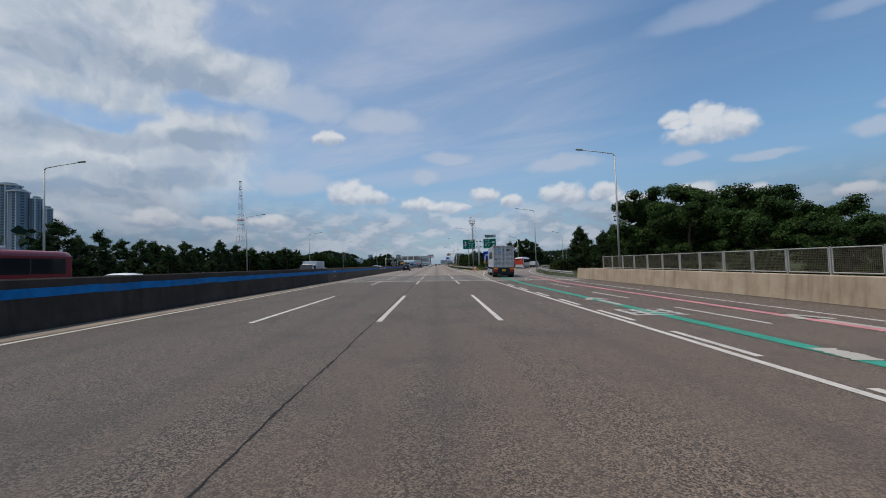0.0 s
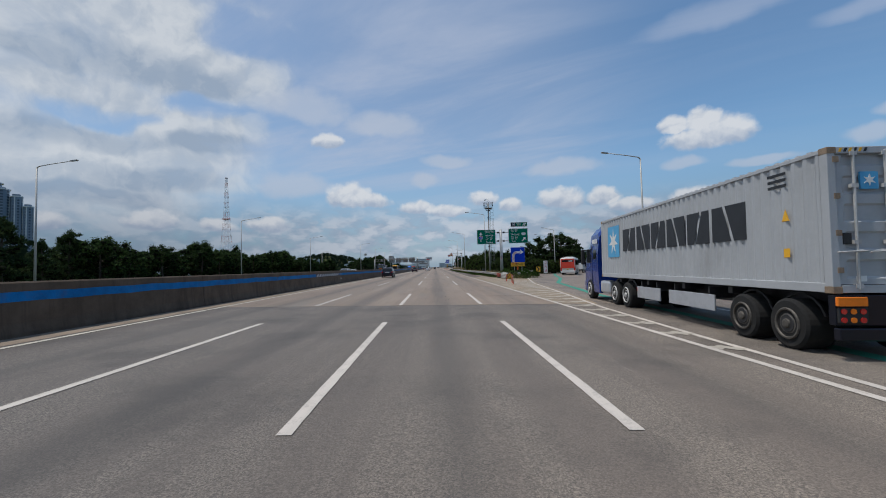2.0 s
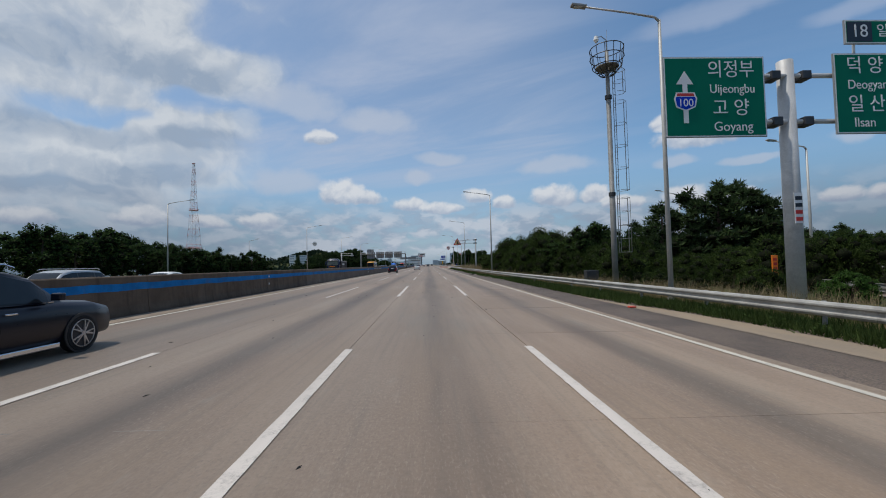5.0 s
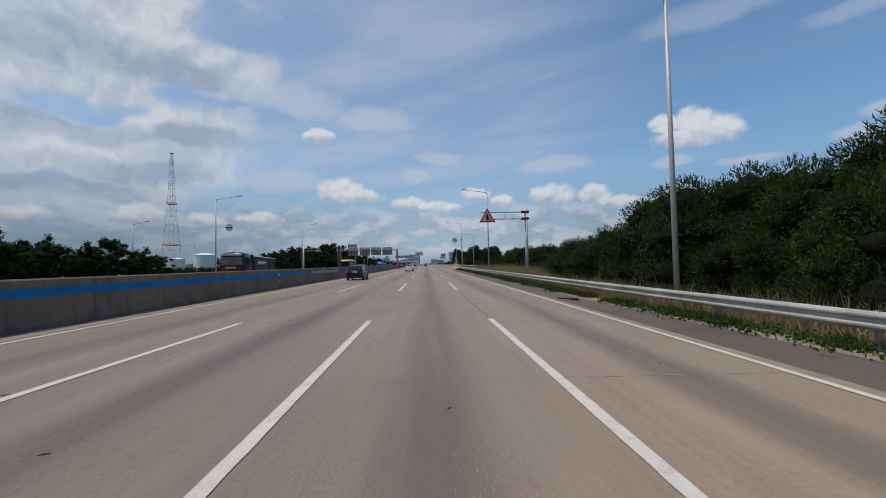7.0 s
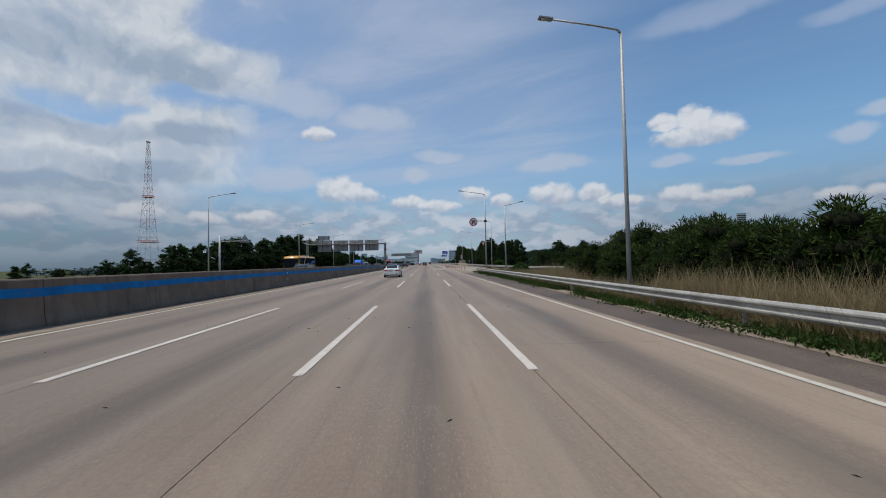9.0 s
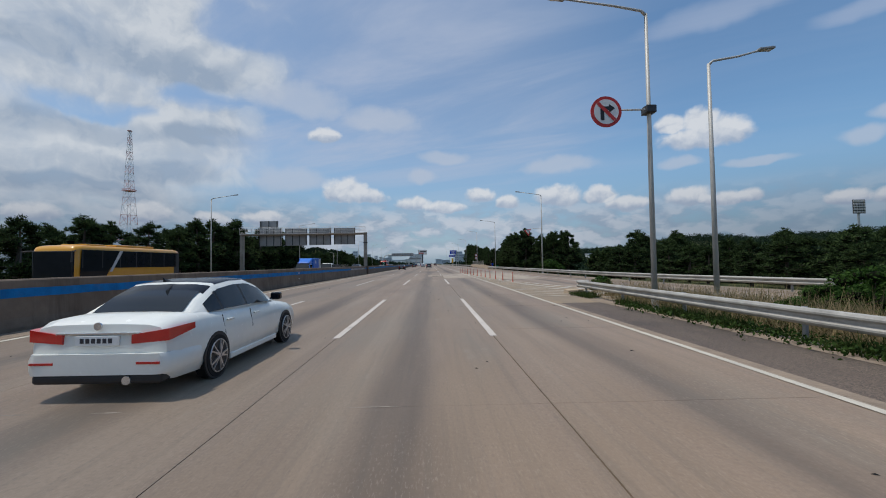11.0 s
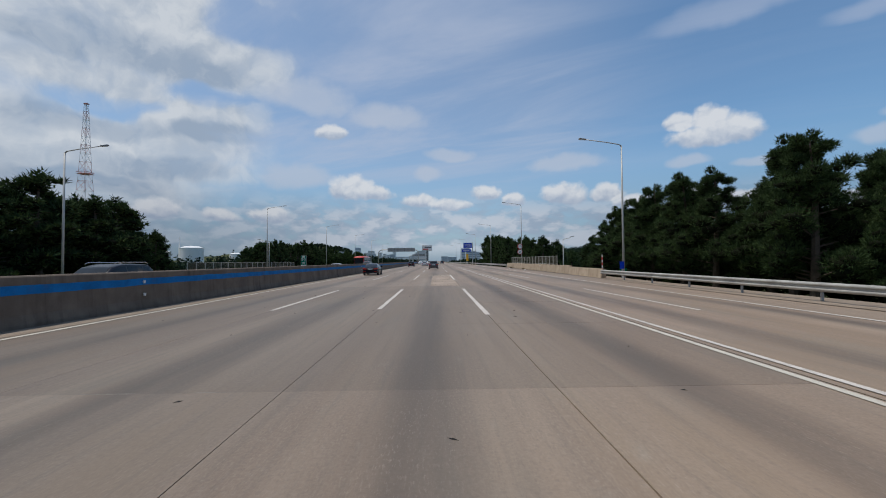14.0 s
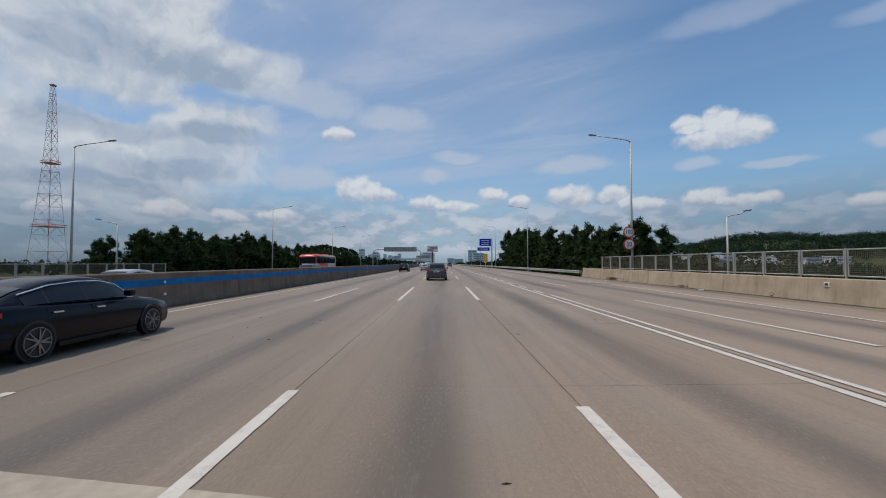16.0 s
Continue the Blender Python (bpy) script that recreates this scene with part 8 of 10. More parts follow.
def wheel(top, x, y, r, w, side, mat=M_RIM, spokes=10, dish=0.76):
    """Tyre and spoked rim; x is the outer face."""
    x0 = x - side * w
    t = part("wheel", tubed([(x0, y, r), (x0 + side * 0.02, y, r), (x - side * 0.03, y, r), (x, y, r)], [r * 0.9, r, r, r * 0.93], 28), M_TYRE, top)
    bm = bmesh.new()
    ri = r * dish
    tube(bm, [(x - side * 0.02, y, r), (x + side * 0.006, y, r)], [ri * 1.04, ri], 28)
    rim = part("rim_disc", bm, M_PLASTIC, t)
    bm = bmesh.new()
    for k in range(spokes):
        # spokes run in pairs that part towards the edge
        a = 4 * math.pi * (k // 2) / spokes
        c0, s0 = math.cos(a), math.sin(a)
        b = a + (0.20 if k % 2 else -0.20)
        c, s = math.cos(b), math.sin(b)
        tube(bm, [(x + side * 0.016, y + c0 * ri * 0.14, r + s0 * ri * 0.14), (x + side * 0.012, y + c * ri * 0.96, r + s * ri * 0.96)], [0.024, 0.013], 4)
    ringp = [(x + side * 0.010, y + math.cos(a) * ri * 0.96, r + math.sin(a) * ri * 0.96) for a in np.linspace(0, 2 * math.pi, 25)]
    tube(bm, ringp, 0.010, 5, False)
    tube(bm, [(x, y, r), (x + side * 0.025, y, r)], ri * 0.18, 10)
    part("rim", bm, mat, t)
    return t


def car(name, label, spec, colour, m, group="", mirror=None):
    """A passenger car from a few station lists; y = 0 at the rear bumper, forward is +y."""
    top = thing(name, label, "car", group, m)
    W = spec["w"] / 2
    part("body", loft([body_ring(y, W * f, z0, z1) for y, f, z0, z1 in spec["body"]]), colour, top, smooth=True, crease=48)
    rise = spec["body"][1][2] + 0.07
    part("rear_bumper", loft([[(k * W * f * e, y, rise + z) for k, e, z in ((1, 0.97, 0.0), (1, 1.0, 0.07), (1, 1.0, 0.19), (1, 0.96, 0.26), (-1, 0.96, 0.26), (-1, 1.0, 0.19), (-1, 1.0, 0.07), (-1, 0.97, 0.0))]
                              for y, f in ((-0.055, 0.78), (-0.045, 0.88), (0.05, 0.955), (0.30, 1.0), (0.62, 1.012))]), colour, top, smooth=True, crease=50)
    cab = spec["cabin"]
    ys = [c[0] for c in cab]
    part("cabin", loft([cabin_ring(y, W * wb, zb, W * wt, zt) for y, wb, zb, wt, zt in cab]), colour, top, smooth=True, crease=40)

    def at(y, k):
        return float(np.interp(y, ys, [c[k] for c in cab]))

    def flank(y, h, s, out):
        """A point on the cabin side, h from the belt to the roof edge."""
        wb, zb, wt, zt = at(y, 1) * W, at(y, 2), at(y, 3) * W, at(y, 4)
        x = float(np.interp(h, (0, 0.45, 1), (wb, wb * 0.6 + wt * 0.4, wt * 1.02)))
        return (s * (x + out), y, zb + (zt - 0.05 - zb) * h)

    def skin(name, mat, rows_, label=""):
        bm = bmesh.new()
        vs = [[bm.verts.new(q) for q in r_] for r_ in rows_]
        for p_, q_ in zip(vs, vs[1:]):
            for k in range(len(p_) - 1):
                bm.faces.new((p_[k], p_[k + 1], q_[k + 1], q_[k]))
        return part(name, bm, mat, top, label, smooth=True)

    # roof skin, slightly proud of the cabin
    ra, rb = spec["roof"]
    skin("roof", spec.get("roof_mat", colour), [[(at(y, 3) * W * f, y, at(y, 4) + dz) for f, dz in ((-0.98, -0.026), (-0.93, -0.006), (-0.6, 0.016), (0, 0.024), (0.6, 0.016), (0.93, -0.006), (0.98, -0.026))] for y in np.linspace(ra, rb, 9)])
    # rear window and windscreen lie on the sloping ends of the cabin
    for name_, y0, y1 in (("rear_window", ys[0] + 0.04, ra + 0.02), ("windscreen", rb - 0.02, ys[-1] - 0.04)):
        rows_ = []
        for y in np.linspace(y0, y1, 7):
            wt, zt = at(y, 3) * W, at(y, 4)
            rows_.append([(wt * f, y, zt + 0.016 + dz) for f, dz in ((-0.90, -0.006), (-0.5, 0.008), (0, 0.014), (0.5, 0.008), (0.90, -0.006))])
        skin(name_, M_GLASS, rows_, "dark tinted glass")
    stops = [y for y in ys if at(y, 4) - at(y, 2) > 0.10]
    ends = [stops[0] + 0.02] + list(spec["pillars"]) + [stops[-1] + 0.22]
    for s in (-1, 1):
        for k, (y0, y1) in enumerate(zip(ends, ends[1:])):
            cols_ = []
            for y in np.linspace(y0 + (0.03 if k else 0.0), y1 - (0.03 if k < len(ends) - 2 else 0.0), 9):
                tall = at(y, 4) - 0.05 - at(y, 2)
                hi = max(0.12, min(0.90, 1.0 - 0.045 / max(tall, 0.05)))
                cols_.append([flank(y, h, s, 0.022) for h in np.linspace(0.06, hi, 5)])
            skin("side_window", M_GLASS, cols_, "dark tinted glass")
        for py in spec["pillars"]:
            skin("door_pillar", M_BLACK, [[flank(py + d, h, s, 0.020) for h in np.linspace(0.05, 0.90, 5)] for d in (-0.035, 0.035)])
        for dy in spec["doors"]:
            part("door_seam", tubed([(s * W * 0.965, dy, 0.42), (s * W * 1.0, dy, 0.62), (s * W * 0.955, dy - 0.03, spec["belt"] - 0.06)], 0.006, 4), M_BLACK, top)
            part("door_handle", boxed(s * W * 0.99 - 0.02, s * W * 0.99 + 0.02, dy + 0.06, dy + 0.26, spec["belt"] - 0.17, spec["belt"] - 0.135, 0.01), spec.get("handle", colour), top)
        part("belt_trim", tubed([(s * W * cab[0][1] * 1.01, cab[0][0] + 0.35, cab[0][2] + 0.02), (s * W * cab[-1][1] * 1.01, cab[-1][0] - 0.2, cab[-1][2] + 0.03)], 0.012, 4), spec.get("trim", M_BLACK), top)
        part("sill", boxed(s * W * 0.93 - 0.04, s * W * 0.93 + 0.04, spec["wheels"][0] + 0.45, spec["wheels"][1] - 0.45, 0.17, 0.27, 0.02), spec.get("sill", colour), top)
        my = spec["mirror"]
        mb = part("mirror", boxed(s * W * 1.0 - 0.02, s * W * 1.0 + s * 0.0 + 0.02, my - 0.02, my + 0.02, spec["belt"] + 0.02, spec["belt"] + 0.06), M_BLACK, top)
        part("mirror_cap", boxed(min(s * W * 1.01, s * (W + 0.20)), max(s * W * 1.01, s * (W + 0.20)), my - 0.07, my + 0.07, spec["belt"] + 0.02, spec["belt"] + 0.16, 0.03), spec.get("mirror_mat", colour), mb)
        for wy in spec["wheels"]:
            # flat black disc stands in for the shaded gap round the wheel
            part("wheel_arch", tubed([(s * (W - 0.02), wy, spec["r"] + 0.01), (s * (W + 0.004), wy, spec["r"] + 0.01)], spec["r"] * 1.07, 26), M_PLASTIC, top)
            wheel(top, s * (W + 0.012), wy, spec["r"], 0.20, s, spec.get("rim", M_RIM), spec["spokes"])
        if "roof_trim" in spec:
            part("roof_trim", tubed([(s * W * (c[3] * 0.84 + c[1] * 0.16) * 1.03, c[0], c[4] * 0.84 + c[2] * 0.16) for c in cab[1:-1]] + [(s * W * cab[-1][1] * 1.0, cab[-1][0] - 0.25, cab[-1][2] + 0.06)], 0.013, 5), M_CHROME, top)
        tl = spec["tail"]
        part("tail_light", loft([[(s * W * tl[0], -0.012 + tl[5], tl[2]), (s * W * tl[1] * 0.99, 0.03 + tl[5], tl[2] + 0.03), (s * W * tl[1] * 0.99, 0.03 + tl[5], tl[3]), (s * W * tl[0], -0.012 + tl[5], tl[2] + (tl[3] - tl[2]) * 0.62)],
                                 [(s * W * tl[0], 0.05 + tl[5], tl[2]), (s * W * 1.012, tl[4], tl[2] + 0.12), (s * W * 1.008, tl[4], tl[3] + 0.02), (s * W * tl[0], 0.05 + tl[5], tl[2] + (tl[3] - tl[2]) * 0.62)]]), M_TAIL, top)
        L = spec["len"]
        part("headlight", boxed(min(s * W * 0.46, s * W * 0.80), max(s * W * 0.46, s * W * 0.80), L - 0.50, L - 0.20, 0.60, 0.70, 0.03), M_HEAD, top)
        part("reflector", boxed(min(s * W * 0.55, s * W * 0.86), max(s * W * 0.55, s * W * 0.86), -0.062, 0.03, 0.47, 0.50), M_TAIL, top)
    part("rear_valance", boxed(-W * 0.86, W * 0.86, -0.035, 0.4, 0.22, 0.345, 0.04), M_PLASTIC, top)
    part("boot_trim", boxed(-0.52, 0.52, -0.018, 0.02, spec["plate"] + 0.135, spec["plate"] + 0.16, 0.005), M_CHROME, top)
    part("front_grille", boxed(-W * 0.55, W * 0.55, spec["len"] - 0.09, spec["len"] + 0.01, 0.32, 0.58, 0.03), M_PLASTIC, top)
    pl = part("number_plate", boxed(-0.27, 0.27, -0.022, 0.0, spec["plate"], spec["plate"] + 0.12, 0.004), M_PLATE, top)
    for k in range(6):
        part("plate_bar", boxed(-0.21 + 0.07 * k, -0.165 + 0.07 * k, -0.027, -0.021, spec["plate"] + 0.03, spec["plate"] + 0.09), M_BAR, pl)
    part("badge", disc(bmesh.new(), (0, -0.008, spec["plate"] + 0.24), (0, 1, 0), 0.05, 0.02, 14), M_CHROME, top)
    part("exhaust_tip", tubed([(W * 0.42, -0.06, 0.27), (W * 0.42, 0.10, 0.27)], 0.055, 14), M_CHROME, top)
    if spec.get("fin"):
        part("aerial_fin", loft([[(-0.03, spec["fin"], spec["finz"]), (0.03, spec["fin"], spec["finz"]), (0.0, spec["fin"] - 0.06, spec["finz"] + 0.08)], [(-0.01, spec["fin"] + 0.16, spec["finz"]), (0.01, spec["fin"] + 0.16, spec["finz"]), (0, spec["fin"] + 0.15, spec["finz"] + 0.01)]]), M_BLACK, top)
    if spec.get("rack"):
        for s in (-1, 1):
            part("roof_rack", tubed([(s * W * 0.68, ra + 0.15, spec["rack"]), (s * W * 0.70, ra + 0.3, spec["rack"] + 0.06), (s * W * 0.70, rb - 0.3, spec["rack"] + 0.06), (s * W * 0.68, rb - 0.12, spec["rack"])], 0.016, 6), spec.get("rack_mat", M_CHROME), top)
    return top


SEDAN = dict(w=1.86, len=4.88, belt=0.98, r=0.33, spokes=10, plate=0.70, mirror=3.05, fin=1.25, finz=1.44,
             body=[(0.0, 0.80, 0.34, 0.72), (0.03, 0.90, 0.27, 0.93), (0.22, 0.96, 0.22, 1.00), (0.8, 1.0, 0.20, 1.02), (1.7, 1.0, 0.19, 0.99), (2.7, 1.0, 0.19, 0.97), (3.5, 0.99, 0.19, 0.94), (4.2, 0.97, 0.20, 0.85), (4.65, 0.90, 0.22, 0.74), (4.88, 0.70, 0.28, 0.60)],
             cabin=[(0.62, 0.84, 0.98, 0.76, 1.00), (0.95, 0.89, 0.98, 0.72, 1.20), (1.45, 0.91, 0.98, 0.68, 1.405), (2.0, 0.92, 0.97, 0.67, 1.455), (2.5, 0.92, 0.96, 0.67, 1.45), (2.95, 0.91, 0.95, 0.69, 1.33), (3.55, 0.86, 0.92, 0.78, 0.95)],
             roof=(1.15, 2.85), pillars=(1.35, 2.15), doors=(1.30, 2.25), wheels=(1.06, 3.86), tail=(0.46, 0.945, 0.72, 0.90, 0.46, -0.012))
FASTBACK = dict(SEDAN, len=4.90, w=1.86, r=0.345, spokes=10, rim=M_DARK_RIM, roof_trim=True, handle=M_CHROME, trim=M_CHROME, fin=1.0, finz=1.40,
                cabin=[(0.42, 0.82, 0.99, 0.74, 1.01), (0.9, 0.88, 0.98, 0.70, 1.22), (1.5, 0.91, 0.98, 0.67, 1.385), (2.1, 0.92, 0.97, 0.66, 1.44), (2.6, 0.92, 0.96, 0.66, 1.43), (3.0, 0.91, 0.95, 0.69, 1.33), (3.65, 0.86, 0.92, 0.78, 0.95)],
                roof=(1.1, 2.9), wheels=(1.05, 3.92))
SUV = dict(w=1.92, len=4.75, belt=1.06, r=0.37, spokes=10, plate=0.80, mirror=3.05, handle=M_CHROME, trim=M_CHROME, sill=M_CHROME, rack=1.70,
           body=[(0.0, 0.82, 0.42, 0.90), (0.04, 0.92, 0.32, 1.04), (0.25, 0.98, 0.27, 1.08), (1.0, 1.0, 0.26, 1.08), (2.0, 1.0, 0.26, 1.06), (3.3, 0.99, 0.26, 1.04), (4.1, 0.97, 0.27, 0.98), (4.55, 0.90, 0.30, 0.86), (4.75, 0.74, 0.36, 0.70)],
           cabin=[(0.10, 0.88, 1.05, 0.80, 1.08), (0.28, 0.90, 1.05, 0.76, 1.45), (0.55, 0.92, 1.05, 0.74, 1.64), (1.4, 0.92, 1.05, 0.74, 1.68), (2.3, 0.92, 1.04, 0.73, 1.67), (2.85, 0.91, 1.03, 0.74, 1.52), (3.4, 0.87, 1.01, 0.80, 1.05)],
           roof=(0.35, 2.75), pillars=(1.0, 2.05), doors=(1.15, 2.15), wheels=(0.92, 3.72), tail=(0.66, 0.95, 0.84, 1.06, 0.30, 0.0))
HATCH = dict(SUV, w=1.82, len=4.30, belt=1.00, r=0.34, rack=1.545, rack_mat=M_DARK_RIM, sill=M_PLASTIC, rim=M_DARK_RIM, spokes=8, plate=0.82, mirror=2.75, wheels=(0.78, 3.45), handle=M_CHROME,
             body=[(0.0, 0.84, 0.40, 0.86), (0.05, 0.94, 0.30, 0.99), (0.3, 0.99, 0.25, 1.01), (1.2, 1.0, 0.24, 1.01), (2.4, 1.0, 0.24, 1.00), (3.0, 0.99, 0.24, 0.99), (3.8, 0.96, 0.25, 0.93), (4.15, 0.88, 0.28, 0.82), (4.30, 0.72, 0.34, 0.66)],
             cabin=[(0.16, 0.87, 0.99, 0.80, 1.02), (0.34, 0.90, 0.99, 0.77, 1.36), (0.6, 0.92, 0.99, 0.76, 1.52), (1.3, 0.92, 0.99, 0.75, 1.56), (2.1, 0.92, 0.98, 0.74, 1.55), (2.5, 0.91, 0.98, 0.75, 1.42), (2.95, 0.87, 0.97, 0.80, 1.00)],
             roof=(0.35, 2.45), pillars=(0.95, 1.75), doors=(0.85, 1.85), tail=(0.74, 0.96, 0.70, 0.96, 0.16, 0.0), roof_mat=M_BLACK_CAR)


def on_road(x, y, turn=0.0, lift=0.0):
    return Matrix.Translation((x, y, zr(x, y) + 0.006 + lift)) @ Matrix.Rotation(math.atan(slope(y)), 4, "Y") @ Matrix.Rotation(turn, 4, "Z")


car("sedan", "white four-door sedan driving in the second lane", dict(SEDAN, roof_mat=M_BLACK_CAR, mirror_mat=M_BLACK_CAR), M_WHITE_CAR, on_road(-3.82, 241.1, -0.012))
car("sedan", "black fastback sedan with chrome window trim", FASTBACK, M_BLACK_CAR, on_road(-7.84, 350.55, 0.012))
car("suv", "black sport utility car with chrome roof rails", SUV, M_NAVY_CAR, on_road(-8.22, 115.45, -0.006))
car("hatchback", "small dark compact car with round tail lights", HATCH, M_NAVY_CAR, on_road(-7.75, 196.5, 0.0))
car("suv", "dark grey sport utility car ahead in the lane", dict(SUV, tail=(0.60, 0.93, 0.86, 1.04, 0.25, 0.0)), M_GREY_CAR, on_road(-0.36, 382.7, 0.0))
for spec, col, x, y, lab in ((SEDAN, M_SILVER_CAR, -3.6, 432, "silver sedan far ahead"), (SUV, M_WHITE_CAR, -3.8, 455, "white sport utility car far ahead"), (HATCH, M_BLACK_CAR, -7.4, 424, "dark car far ahead"),
                             (SEDAN, M_WHITE_CAR, -7.6, 498, "white sedan far ahead"), (SUV, M_GREY_CAR, 3.4, 520, "grey car far ahead"), (SEDAN, M_WHITE_CAR, -0.2, 560, "white car far ahead")):
    car("sedan" if spec is SEDAN else "suv", lab, spec, col, on_road(x, y), "traffic far ahead")
# cars of the opposite direction, seen over the barrier
for spec, col, x, y, lab in ((SUV, M_NAVY_CAR, -14.6, 245.6, "dark blue van-like car on the opposite carriageway"), (SUV, M_NAVY_CAR, -15.0, 322.2, "dark blue sport utility car on the opposite carriageway"),
                             (SEDAN, M_SILVER_CAR, -15.2, 62.0, "silver sedan on the opposite carriageway"), (SUV, M_SILVER_CAR, -18.8, 134.0, "silver car on the opposite carriageway"), (SEDAN, M_WHITE_CAR, -15.0, 299.5, "white sedan on the opposite carriageway"),
                             (SEDAN, M_SILVER_CAR, -15.2, 366.5, "silver sedan on the opposite carriageway"), (SUV, M_GREY_CAR, -15.0, 393, "grey car on the opposite carriageway"), (SEDAN, M_WHITE_CAR, -18.8, 33.0, "white sedan on the opposite carriageway"),
                             (SEDAN, M_WHITE_CAR, -18.6, 142.0, "white car on the opposite carriageway")):
    car("suv" if spec is SUV else "sedan", lab, spec, col, on_road(x, y, math.pi), "opposite traffic")


def big_wheel(top, x, y, r, w, side, hub=M_RUST):
    t = part("wheel", tubed([(x - side * w, y, r), (x - side * (w - 0.03), y, r), (x - side * 0.04, y, r), (x, y, r)], [r * 0.92, r, r, r * 0.90], 30), M_TYRE, top)
    ri = r * 0.58
    bm = bmesh.new()
    ring_ = [(x + side * 0.008, y + math.cos(a) * ri, r + math.sin(a) * ri) for a in np.linspace(0, 2 * math.pi, 25)]
    tube(bm, ring_, 0.028, 6, False)
    tube(bm, [(x - side * 0.02, y, r), (x + side * 0.010, y, r)], [ri * 0.98, ri * 0.55], 22)
    part("rim", bm, hub, t)
    # raised dark disc imitates the shade of a rim recess
    part("rim_well", tubed([(x + side * 0.004, y, r), (x + side * 0.016, y, r)], [ri * 0.62, ri * 0.58], 20), M_DARK_METAL, t)
    part("hub", tubed([(x + side * 0.010, y, r), (x + side * 0.05, y, r), (x + side * 0.06, y, r)], [ri * 0.34, ri * 0.30, ri * 0.18], 14), hub, t)


def corrugated(x, y0, y1, z0, z1, side, pitch=0.28, depth=0.036):
    """Trapezoid ribbed steel wall."""
    bm = bmesh.new()
    prof, y = [], y0
    while y < y1 - pitch * 0.5:
        for f, d in ((0.0, 0), (0.25, 0), (0.5, depth), (0.75, depth)):
            prof.append((y + f * pitch, d))
        y += pitch
    prof.append((y1, 0))
    cols = [[bm.verts.new((x - side * d, yy, z)) for z in (z0, z1)] for yy, d in prof]
    for a, b in zip(cols, cols[1:]):
        bm.faces.new((a[0], b[0], b[1], a[1]))
    return bm


